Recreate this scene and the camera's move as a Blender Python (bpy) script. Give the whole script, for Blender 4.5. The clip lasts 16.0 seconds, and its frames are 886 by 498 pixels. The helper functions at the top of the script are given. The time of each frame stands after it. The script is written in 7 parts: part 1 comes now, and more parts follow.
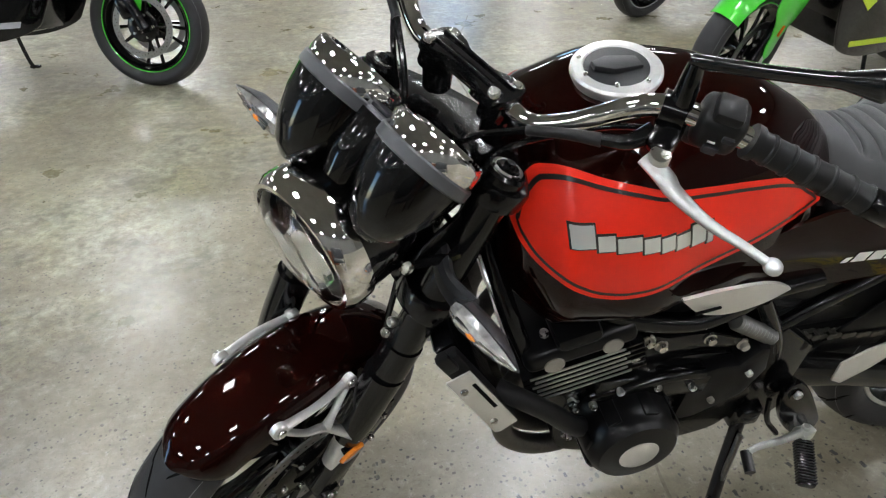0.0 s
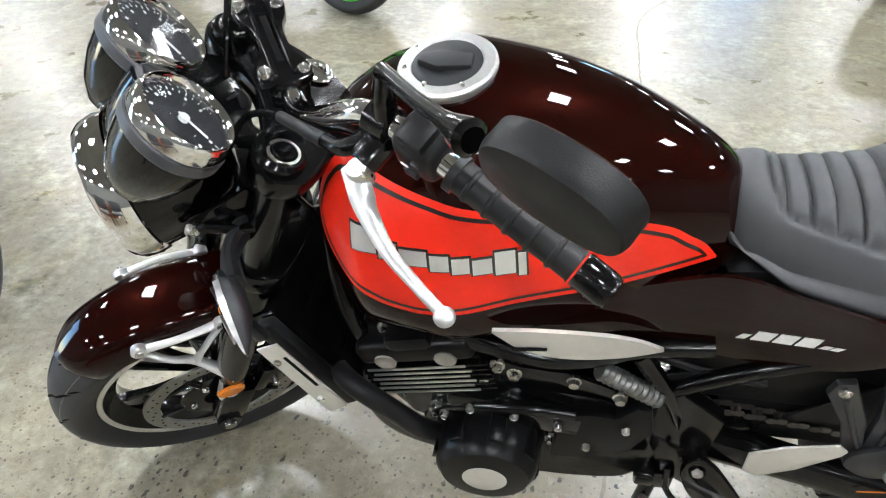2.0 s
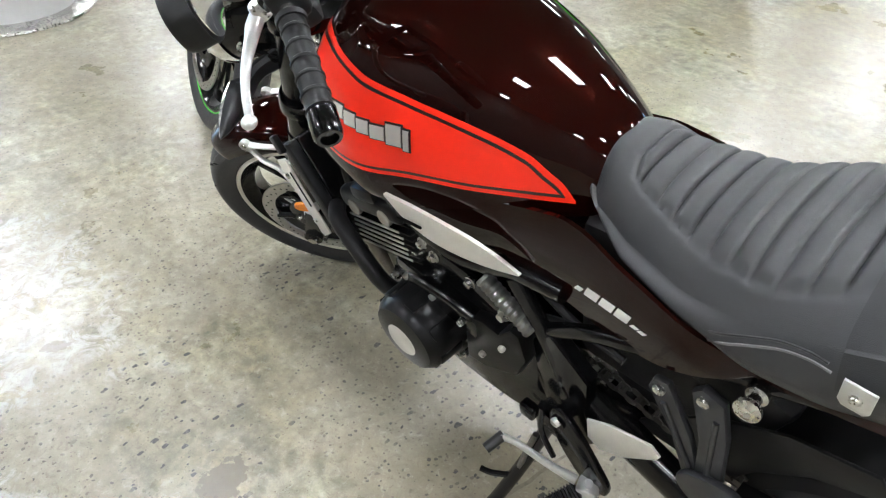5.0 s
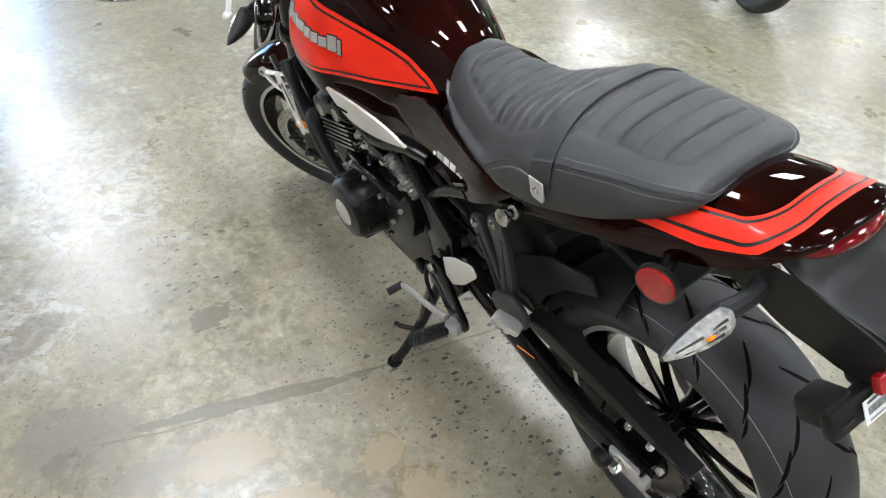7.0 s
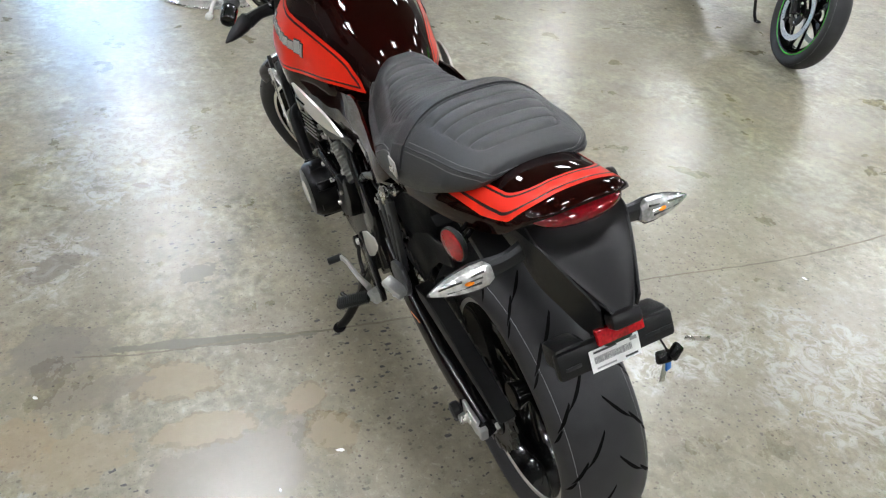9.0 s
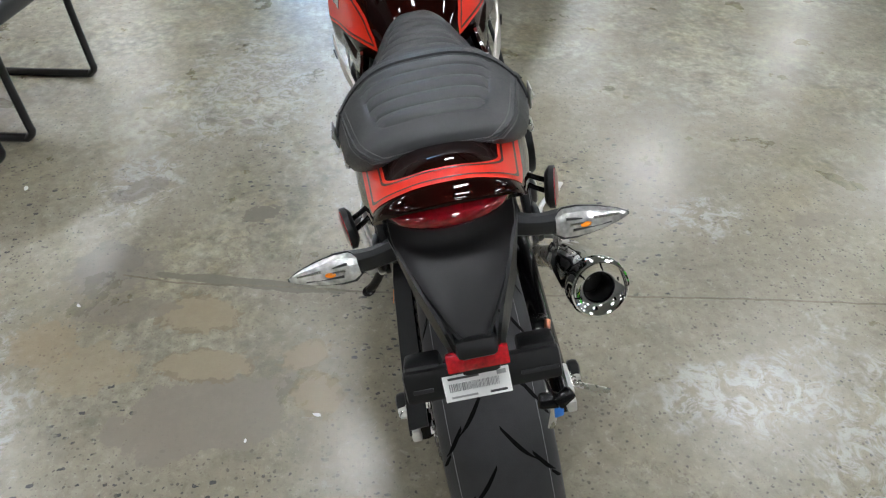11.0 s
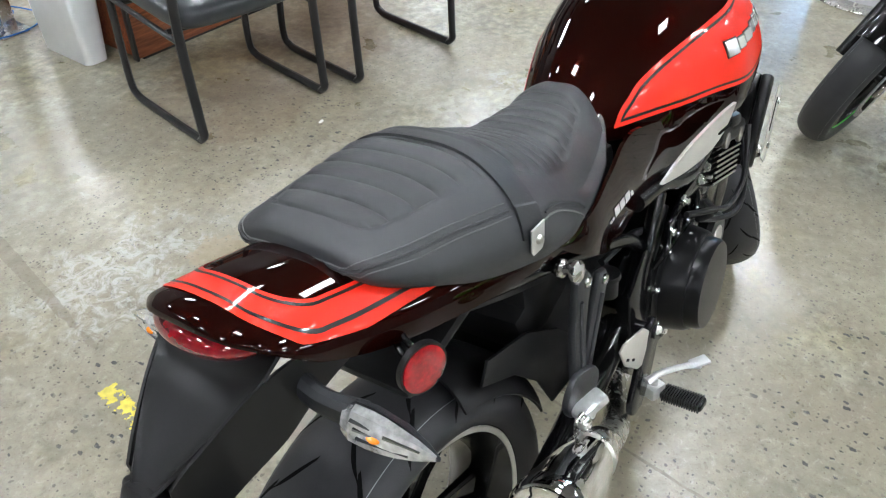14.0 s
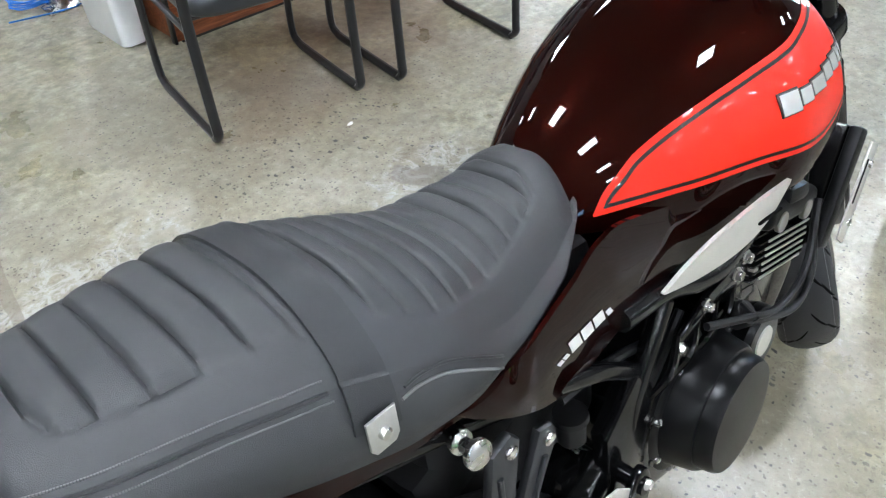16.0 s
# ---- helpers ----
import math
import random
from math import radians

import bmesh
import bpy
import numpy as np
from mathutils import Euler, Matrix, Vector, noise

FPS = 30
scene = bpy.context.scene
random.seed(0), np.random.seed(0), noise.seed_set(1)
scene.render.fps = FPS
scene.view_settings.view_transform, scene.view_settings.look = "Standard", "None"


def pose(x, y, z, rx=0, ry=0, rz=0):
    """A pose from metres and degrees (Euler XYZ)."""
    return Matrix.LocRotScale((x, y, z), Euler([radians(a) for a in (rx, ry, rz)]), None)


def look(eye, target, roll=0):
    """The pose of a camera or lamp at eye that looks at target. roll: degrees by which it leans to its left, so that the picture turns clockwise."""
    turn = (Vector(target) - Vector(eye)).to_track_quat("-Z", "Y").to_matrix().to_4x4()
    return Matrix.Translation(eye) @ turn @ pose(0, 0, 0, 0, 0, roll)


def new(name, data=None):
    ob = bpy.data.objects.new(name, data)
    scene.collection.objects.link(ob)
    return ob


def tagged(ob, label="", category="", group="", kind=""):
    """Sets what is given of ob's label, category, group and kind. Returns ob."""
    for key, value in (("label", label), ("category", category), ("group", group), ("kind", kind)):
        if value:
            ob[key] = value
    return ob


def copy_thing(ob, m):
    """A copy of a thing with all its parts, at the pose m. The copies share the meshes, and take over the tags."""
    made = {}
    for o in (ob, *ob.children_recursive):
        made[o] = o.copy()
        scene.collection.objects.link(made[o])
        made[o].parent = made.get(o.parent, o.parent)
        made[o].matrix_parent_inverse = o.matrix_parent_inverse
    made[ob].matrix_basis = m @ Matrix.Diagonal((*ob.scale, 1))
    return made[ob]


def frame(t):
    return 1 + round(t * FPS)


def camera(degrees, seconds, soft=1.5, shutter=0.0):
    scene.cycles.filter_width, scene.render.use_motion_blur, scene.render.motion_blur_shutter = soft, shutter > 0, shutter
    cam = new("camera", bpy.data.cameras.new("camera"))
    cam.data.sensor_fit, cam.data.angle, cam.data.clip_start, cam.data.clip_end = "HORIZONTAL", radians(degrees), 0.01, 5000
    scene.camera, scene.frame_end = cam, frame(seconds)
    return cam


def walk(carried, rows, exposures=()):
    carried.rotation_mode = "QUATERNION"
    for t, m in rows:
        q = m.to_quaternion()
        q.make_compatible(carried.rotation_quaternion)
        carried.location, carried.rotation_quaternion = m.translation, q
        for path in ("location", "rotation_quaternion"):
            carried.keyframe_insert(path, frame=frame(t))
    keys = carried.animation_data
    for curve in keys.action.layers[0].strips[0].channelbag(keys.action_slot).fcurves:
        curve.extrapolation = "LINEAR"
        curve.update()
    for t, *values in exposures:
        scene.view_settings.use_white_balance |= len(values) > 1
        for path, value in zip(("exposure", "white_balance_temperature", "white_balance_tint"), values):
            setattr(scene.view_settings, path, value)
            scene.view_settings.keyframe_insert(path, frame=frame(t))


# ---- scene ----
cam = camera(62.0, 16.0, 1.2)
PATH = [
    (0, (1.321, 1.053, 1.264), (0.955, -0.603, 0.204), -0.2),
    (0.5, (1.187, 0.986, 1.264), (0.932, -0.638, 0.126), -0.5),
    (1, (1.063, 0.939, 1.258), (0.924, -0.656, 0.06), -1.5),
    (1.5, (0.917, 0.97, 1.267), (0.986, -0.629, 0.067), -0.5),
    (2, (0.77, 1.007, 1.289), (1.059, -0.585, 0.114), -0.5),
    (2.5, (0.656, 1.016, 1.291), (1.028, -0.559, 0.115), -0.7),
    (3, (0.554, 0.954, 1.285), (1.035, -0.58, 0.095), -0.6),
    (3.2, (0.512, 0.933, 1.284), (1.028, -0.564, 0.062), -0.3),
    (5.3, (0.049, 0.883, 1.288), (1.21, -0.164, 0.041), 0.4),
    (5.5, (-0.007, 0.899, 1.294), (1.107, -0.179, 0.03), 1.2),
    (6, (-0.173, 0.946, 1.306), (0.964, -0.125, 0.057), 2.3),
    (6.5, (-0.368, 0.949, 1.332), (0.877, -0.046, 0.124), 2.7),
    (7, (-0.478, 0.948, 1.338), (0.829, 0.025, 0.139), 2.5),
    (7.5, (-0.532, 0.957, 1.351), (0.821, 0.102, 0.152), 1.9),
    (8, (-0.658, 0.947, 1.378), (0.756, 0.15, 0.209), 2.6),
    (8.5, (-0.786, 0.9, 1.4), (0.626, 0.079, 0.246), 3.6),
    (9, (-0.903, 0.755, 1.416), (0.563, 0.015, 0.275), 4.4),
    (9.2, (-0.949, 0.701, 1.423), (0.559, 0.045, 0.284), 4.6),
    (11.3, (-0.894, 0.164, 1.396), (0.657, 0.082, 0.137), 2.0),
    (11.5, (-0.914, 0.095, 1.408), (0.642, 0.1, 0.151), 2.6),
    (12, (-0.922, -0.006, 1.415), (0.627, 0.226, 0.171), 1.1),
    (12.5, (-0.795, -0.062, 1.391), (0.724, 0.306, 0.144), 1.0),
    (13, (-0.641, -0.105, 1.387), (0.818, 0.319, 0.087), 2.1),
    (13.5, (-0.535, -0.192, 1.373), (0.854, 0.418, 0.07), 1.3),
    (14, (-0.448, -0.292, 1.392), (0.825, 0.556, 0.104), 2.1),
    (14.5, (-0.375, -0.335, 1.376), (0.819, 0.669, 0.126), 1.5),
    (15, (-0.278, -0.32, 1.355), (0.847, 0.734, 0.082), 0.9),
    (15.5, (-0.141, -0.283, 1.337), (0.941, 0.776, 0.03), 0.3),
    (16, (-0.014, -0.269, 1.324), (1.041, 0.767, -0.022), -0.5),
]
EXPOSURES = [(0.0, 0.02, 6450, 10), (1.0, 0.6, 6400, 10), (1.5, 0.66, 6330, 10), (3.0, 0.66, 6300, 10), (5.5, 0.62, 6330, 10), (7.0, 0.50, 6300, 10), (9.0, 0.17, 6350, 10), (11.5, -0.26, 6280, 9), (12.5, -0.30, 6250, 9), (13.0, -0.02, 6250, 9), (14.5, 0.50, 6100, 9), (16.0, 0.57, 5950, 9)]
walk(cam, [(t, look(eye, target, roll)) for t, eye, target, roll in PATH], EXPOSURES)

# ---- world and light ----
world = bpy.data.worlds.new("world")
scene.world = world
world.use_nodes = True
wn = world.node_tree
sky = wn.nodes.new("ShaderNodeTexSky")
sky.sky_type = "NISHITA"
sky.sun_disc = False
sky.dust_density = 0.0
sky.ozone_density = 5.0
sky.sun_elevation = radians(35)
sky.sun_rotation = radians(140)
wn.links.new(sky.outputs["Color"], wn.nodes["Background"].inputs["Color"])
wn.nodes["Background"].inputs["Strength"].default_value = 1.0
LAMP_POWER = 69.0
scene.view_settings.exposure = 0.0

# ---- materials ----
def mat(name, color, rough=0.5, metal=0.0, coat=0.0, spec=0.5, grain=0.0, grain_scale=60.0, bump=0.0, bump_scale=200.0, transmission=0.0, emit=0.0, ior=1.45, tint2=None, coat_rough=0.03):
    """A principled material with a two-scale variation of colour and roughness and a fine relief."""
    m = bpy.data.materials.new(name)
    m.use_nodes = True
    nt = m.node_tree
    b = nt.nodes["Principled BSDF"]
    b.inputs["Base Color"].default_value = (*color, 1)
    b.inputs["Roughness"].default_value = rough
    b.inputs["Metallic"].default_value = metal
    b.inputs["Coat Weight"].default_value = coat
    b.inputs["Coat Roughness"].default_value = coat_rough
    b.inputs["Specular IOR Level"].default_value = spec
    b.inputs["Transmission Weight"].default_value = transmission
    b.inputs["IOR"].default_value = ior
    if emit:
        b.inputs["Emission Color"].default_value = (*color, 1)
        b.inputs["Emission Strength"].default_value = emit
    tc = nt.nodes.new("ShaderNodeTexCoord")
    if grain:
        n1 = nt.nodes.new("ShaderNodeTexNoise")
        n1.inputs["Scale"].default_value = grain_scale
        n1.inputs["Detail"].default_value = 6
        n2 = nt.nodes.new("ShaderNodeTexNoise")
        n2.inputs["Scale"].default_value = grain_scale / 9
        n2.inputs["Detail"].default_value = 3
        mul = nt.nodes.new("ShaderNodeMath")
        mul.operation = "MULTIPLY"
        nt.links.new(tc.outputs["Object"], n1.inputs["Vector"])
        nt.links.new(tc.outputs["Object"], n2.inputs["Vector"])
        nt.links.new(n1.outputs["Fac"], mul.inputs[0])
        nt.links.new(n2.outputs["Fac"], mul.inputs[1])
        ramp = nt.nodes.new("ShaderNodeMapRange")
        ramp.inputs["From Min"].default_value = 0.1
        ramp.inputs["From Max"].default_value = 0.42
        nt.links.new(mul.outputs[0], ramp.inputs["Value"])
        mix = nt.nodes.new("ShaderNodeMixRGB")
        dark = tint2 or tuple(c * (1 - grain) for c in color)
        mix.inputs["Color1"].default_value = (*dark, 1)
        mix.inputs["Color2"].default_value = (*[min(1, c * (1 + grain * 0.5)) for c in color], 1)
        nt.links.new(ramp.outputs[0], mix.inputs["Fac"])
        nt.links.new(mix.outputs[0], b.inputs["Base Color"])
        rr = nt.nodes.new("ShaderNodeMapRange")
        rr.inputs["To Min"].default_value = max(0.02, rough - 0.25 * grain * rough - 0.02)
        rr.inputs["To Max"].default_value = min(1, rough + 0.5 * grain * rough)
        nt.links.new(ramp.outputs[0], rr.inputs["Value"])
        nt.links.new(rr.outputs[0], b.inputs["Roughness"])
    if bump:
        bn = nt.nodes.new("ShaderNodeTexNoise")
        bn.inputs["Scale"].default_value = bump_scale
        bn.inputs["Detail"].default_value = 4
        nt.links.new(tc.outputs["Object"], bn.inputs["Vector"])
        bp = nt.nodes.new("ShaderNodeBump")
        bp.inputs["Strength"].default_value = bump
        bp.inputs["Distance"].default_value = 0.002
        nt.links.new(bn.outputs["Fac"], bp.inputs["Height"])
        nt.links.new(bp.outputs["Normal"], b.inputs["Normal"])
    return m


PAINT_BROWN = mat("candy_brown_paint", (0.011, 0.0016, 0.0010), 0.32, 0.5, 1.0, 0.0, coat_rough=0.012)
PAINT_RED = mat("orange_red_paint", (0.82, 0.024, 0.008), 0.40, 0.0, 0.55, 0.3, 0.04, 700)
PAINT_BLACK = mat("gloss_black_paint", (0.002, 0.002, 0.002), 0.22, 0.0, 1.0, 0.15)
STRIPE_BLACK = mat("stripe_black", (0.006, 0.004, 0.004), 0.3, 0.0, 1.0)
for m in (PAINT_BROWN, PAINT_RED, PAINT_BLACK, STRIPE_BLACK):
    m.node_tree.nodes["Principled BSDF"].inputs["Coat IOR"].default_value = 1.34
PAINT_BROWN.node_tree.nodes["Principled BSDF"].inputs["Specular Tint"].default_value = (0.10, 0.012, 0.008, 1)
FRAME_BLACK = mat("semi_gloss_black", (0.003, 0.003, 0.0033), 0.20, 0.0, 0.25, 0.25, 0.06, 40, 0.02, 400)
ENGINE_BLACK = mat("engine_black", (0.003, 0.003, 0.0033), 0.20, 0.0, 0.3, 0.25, 0.08, 50, 0.03, 350)
CRINKLE = mat("satin_black_cover", (0.0032, 0.0032, 0.0036), 0.30, 0.0, 0.0, 0.22, 0.06, 80, 0.05, 1200)
KNURL = mat("dark_knurled_steel", (0.22, 0.22, 0.21), 0.35, 0.8, 0, 0.5, 0.3, 150, 0.3, 500)
PLASTIC = mat("matte_black_plastic", (0.0085, 0.0085, 0.009), 0.42, 0.0, 0.0, 0.30, 0.2, 60, 0.15, 900)
SATIN_DARK = mat("satin_dark_casting", (0.040, 0.041, 0.044), 0.36, 0.3, 0.0, 0.5, 0.15, 60, 0.12, 700)
GREYPLASTIC = mat("dark_grey_plastic", (0.017, 0.018, 0.020), 0.42, 0.0, 0.0, 0.4, 0.15, 60, 0.15, 900)
RUBBER = mat("tyre_rubber", (0.026, 0.026, 0.028), 0.50, 0.0, 0.0, 0.45, 0.3, 35, 0.2, 500)
# near-black standing in for the shade inside grooves, slots and holes
GROOVE = mat("recess_shade_black", (0.003, 0.003, 0.003), 0.8, 0, 0, 0.1)
GRIP = mat("grip_rubber", (0.011, 0.011, 0.0115), 0.45, 0.0, 0.0, 0.4, 0.2, 60, 0.15, 600)
VINYL = mat("seat_vinyl", (0.021, 0.0222, 0.0248), 0.45, 0.0, 0.0, 0.85, 0.18, 70, 0.30, 1300)
VINYL_SIDE = mat("seat_side_vinyl", (0.015, 0.016, 0.018), 0.45, 0.0, 0.0, 0.7, 0.18, 70, 0.30, 1300)
STITCH = mat("grey_stitch_thread", (0.17, 0.17, 0.17), 0.7)
CHROME = mat("chrome", (0.86, 0.85, 0.83), 0.05, 1.0)
STEEL = mat("zinc_steel", (0.62, 0.61, 0.58), 0.28, 1.0, 0, 0.5, 0.15, 90)
ALU = mat("cast_aluminium", (0.66, 0.66, 0.65), 0.36, 0.75, 0.2, 0.5, 0.1, 150, 0.05, 600)
SILVER = mat("silver_lacquer", (0.60, 0.58, 0.53), 0.35, 0.35, 0.6, 0.5, 0.06, 600)
FINS = mat("machined_fin_edge", (0.70, 0.69, 0.66), 0.3, 0.9)
DISC = mat("brake_disc_steel", (0.45, 0.44, 0.43), 0.32, 1.0, 0, 0.5, 0.15, 120)
CHAINM = mat("oiled_chain_steel", (0.16, 0.15, 0.14), 0.35, 0.9, 0, 0.5, 0.3, 200)
AMBER = mat("amber_lens", (0.90, 0.26, 0.02), 0.12, 0.0, 1.0, 0.5, 0.2, 300)
REDLENS = mat("red_lens", (0.42, 0.004, 0.010), 0.14, 0.0, 0.8, 0.4, 0.6, 200)
TAILLENS = mat("dark_red_tail_lens", (0.19, 0.002, 0.007), 0.10, 0.0, 1.0, 0.4, 0.5, 120)
BANDGREY = mat("satin_grey_band", (0.085, 0.088, 0.095), 0.38, 0.2, 0.0, 0.5, 0.1, 90, 0.05, 900)
CLEAR = mat("clear_lens", (0.86, 0.86, 0.86), 0.12, 0.65, 1.0, 0.5, 0.5, 90, 0.5, 110, tint2=(0.30, 0.29, 0.28))
GLASS = mat("clear_glass", (1, 1, 1), 0.02, 0.0, 0.0, 0.5, transmission=1.0)
DIAL_GLASS = mat("coated_dial_glass", (1, 1, 1), 0.02, 0.0, 0.0, 0.5, transmission=1.0, ior=1.18)
MIRRORM = mat("mirror", (0.9, 0.9, 0.9), 0.02, 1.0)
WHITE = mat("white_label_paper", (0.80, 0.80, 0.80), 0.5, 0, 0, 0.4, 0.05, 80)
INK = mat("printed_ink", (0.06, 0.06, 0.065), 0.6)
GREYINK = mat("grey_ink", (0.30, 0.30, 0.31), 0.6)
DECAL_WHITE = mat("white_decal", (0.80, 0.79, 0.76), 0.3, 0, 0.8)
EMBLEM = mat("silver_emblem", (0.78, 0.78, 0.76), 0.25, 0.6, 0.8)
RIMLINE = mat("rim_line_silver", (0.62, 0.60, 0.54), 0.32, 0.5, 0.5)
GAUGE = mat("gauge_face", (0.008, 0.009, 0.012), 0.5, 0, 0.0, 0.3)
GREEN = mat("lime_green_paint", (0.06, 0.62, 0.03), 0.3, 0, 1.0, 0.5, 0.04, 500)
YELLOWGREEN = mat("yellow_green_decal", (0.55, 0.75, 0.02), 0.3, 0, 1.0)
CHAIRVINYL = mat("chair_black_vinyl", (0.040, 0.044, 0.048), 0.38, 0, 0.15, 0.5, 0.2, 30, 0.15, 300)
CHAIRTUBE = mat("black_powder_coat", (0.012, 0.012, 0.013), 0.35, 0, 0.15, 0.5, 0.1, 90, 0.08, 700)
WHITEPLASTIC = mat("white_plastic", (0.74, 0.75, 0.76), 0.4, 0, 0.1, 0.5, 0.05, 20)
BLUECABLE = mat("blue_cable", (0.02, 0.16, 0.55), 0.4)
WALLPAINT = mat("wall_paint", (0.16, 0.16, 0.155), 0.8, 0, 0, 0.3, 0.05, 3, 0.1, 90)
CEILINGM = mat("grey_painted_ceiling", (0.20, 0.20, 0.195), 0.9, 0, 0, 0.2, 0.15, 8, 0.2, 120)
DIFFUSER = mat("light_diffuser", (0.97, 0.985, 1.0), 0.5, emit=LAMP_POWER)
PLUG = mat("dull_plug_metal", (0.30, 0.285, 0.25), 0.4, 0.4, 0.1, 0.5, 0.1, 90)
COPPER = mat("copper_bolt", (0.50, 0.20, 0.11), 0.3, 0.9)
ORANGE = mat("orange_tape", (0.80, 0.22, 0.02), 0.4)


def wood_mat():
    m = mat("cherry_wood_veneer", (0.24, 0.075, 0.030), 0.35, 0, 0.25)
    nt = m.node_tree
    b = nt.nodes["Principled BSDF"]
    tc = nt.nodes.new("ShaderNodeTexCoord")
    mp = nt.nodes.new("ShaderNodeMapping")
    mp.inputs["Scale"].default_value = (2, 22, 22)
    n = nt.nodes.new("ShaderNodeTexNoise")
    n.inputs["Scale"].default_value = 4
    n.inputs["Detail"].default_value = 8
    n.inputs["Distortion"].default_value = 0.6
    r = nt.nodes.new("ShaderNodeValToRGB")
    r.color_ramp.elements[0].color = (0.12, 0.032, 0.012, 1)
    r.color_ramp.elements[0].position = 0.3
    r.color_ramp.elements[1].color = (0.33, 0.11, 0.045, 1)
    r.color_ramp.elements[1].position = 0.7
    nt.links.new(tc.outputs["Object"], mp.inputs["Vector"])
    nt.links.new(mp.outputs[0], n.inputs["Vector"])
    nt.links.new(n.outputs["Fac"], r.inputs["Fac"])
    nt.links.new(r.outputs["Color"], b.inputs["Base Color"])
    return m


WOOD = wood_mat()


def concrete_mat():
    """Polished, sealed concrete: clouded grey-beige paste, dark stone chips where it is ground deeper, brown stains."""
    m = bpy.data.materials.new("polished_concrete")
    m.use_nodes = True
    nt = m.node_tree
    L = nt.links.new
    b = nt.nodes["Principled BSDF"]
    tc = nt.nodes.new("ShaderNodeTexCoord")
    P = tc.outputs["Object"]

    def noise_tex(scale, detail=5, rough=0.55, dist=0.0, vec=None):
        n = nt.nodes.new("ShaderNodeTexNoise")
        n.inputs["Scale"].default_value = scale
        n.inputs["Detail"].default_value = detail
        n.inputs["Roughness"].default_value = rough
        n.inputs["Distortion"].default_value = dist
        L(vec or P, n.inputs["Vector"])
        return n

    def rng(src, a, c, lo=0.0, hi=1.0, smooth=False):
        r = nt.nodes.new("ShaderNodeMapRange")
        if smooth:
            r.interpolation_type = "SMOOTHSTEP"
        for k, v in (("From Min", a), ("From Max", c), ("To Min", lo), ("To Max", hi)):
            r.inputs[k].default_value = v
        L(src, r.inputs["Value"])
        return r.outputs[0]

    def math_node(op, x, y):
        n = nt.nodes.new("ShaderNodeMath")
        n.operation = op
        n.use_clamp = op != "SUBTRACT"
        for k, v in enumerate((x, y)):
            if isinstance(v, (int, float)):
                n.inputs[k].default_value = v
            else:
                L(v, n.inputs[k])
        return n.outputs[0]

    def mix(fac, c1, c2, mode="MIX"):
        n = nt.nodes.new("ShaderNodeMixRGB")
        n.blend_type = mode
        if isinstance(fac, (int, float)):
            n.inputs["Fac"].default_value = fac
        else:
            L(fac, n.inputs["Fac"])
        for k, v in (("Color1", c1), ("Color2", c2)):
            if isinstance(v, tuple):
                n.inputs[k].default_value = (*v, 1)
            else:
                L(v, n.inputs[k])
        return n.outputs[0]

    def blob(x, y, rx, ry, wob=0.35, soft=0.12, ang=0.0):
        """1 inside a ragged oval on the floor."""
        mp = nt.nodes.new("ShaderNodeMapping")
        mp.vector_type = "TEXTURE"
        mp.inputs["Location"].default_value = (x, y, 0)
        mp.inputs["Rotation"].default_value = (0, 0, radians(ang))
        mp.inputs["Scale"].default_value = (rx, ry, 1)
        L(P, mp.inputs["Vector"])
        ln = nt.nodes.new("ShaderNodeVectorMath")
        ln.operation = "LENGTH"
        L(mp.outputs[0], ln.inputs[0])
        w = noise_tex(2.4 / max(rx, ry), 7, 0.62)
        s = math_node("SUBTRACT", ln.outputs["Value"], rng(w.outputs["Fac"], 0.3, 0.7, -wob, wob))
        return rng(s, 1.0 - soft, 1.0 + soft, 1.0, 0.0, True)

    big = noise_tex(0.75, 5, 0.60, 0.25)
    mid = noise_tex(3.4, 7, 0.62, 0.2)
    fine = noise_tex(70, 5, 0.72)
    col = mix(rng(big.outputs["Fac"], 0.38, 0.62), (0.235, 0.212, 0.130), (0.365, 0.350, 0.270))
    col = mix(math_node("MULTIPLY", rng(mid.outputs["Fac"], 0.44, 0.68), 0.75), col, (0.415, 0.404, 0.340))
    # greyer, duller cement with ragged borders
    dull = noise_tex(1.5, 8, 0.62, 0.35)
    col = mix(math_node("MULTIPLY", rng(dull.outputs["Fac"], 0.545, 0.575), 0.50), col, (0.235, 0.225, 0.180))
    # olive clouds and small brown blotches
    mot = noise_tex(9.0, 7, 0.68, 0.15)
    col = mix(math_node("MULTIPLY", rng(mot.outputs["Fac"], 0.50, 0.66), 0.60), col, (0.215, 0.186, 0.105))
    ochre = noise_tex(2.3, 7, 0.64, 0.3)
    col = mix(math_node("MULTIPLY", rng(ochre.outputs["Fac"], 0.53, 0.68), 0.50), col, (0.310, 0.262, 0.130))
    col = mix(math_node("MULTIPLY", rng(fine.outputs["Fac"], 0.48, 0.72), 0.42), col, (0.190, 0.170, 0.120))
    # uneven wear at hand's and finger's width
    hand = noise_tex(6.5, 8, 0.70, 0.15)
    finger = noise_tex(26, 8, 0.74)
    for tex, lo, hi, a, c in ((hand, 0.62, 1.22, 0.36, 0.64), (finger, 0.66, 1.20, 0.36, 0.62)):
        g = nt.nodes.new("ShaderNodeCombineColor")
        v = rng(tex.outputs["Fac"], a, c, lo, hi)
        for k in range(3):
            L(v, g.inputs[k])
        col = mix(1.0, col, g.outputs[0], "MULTIPLY")
    # the part behind the machine is toned darker, with a ragged border
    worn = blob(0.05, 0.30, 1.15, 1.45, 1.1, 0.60)
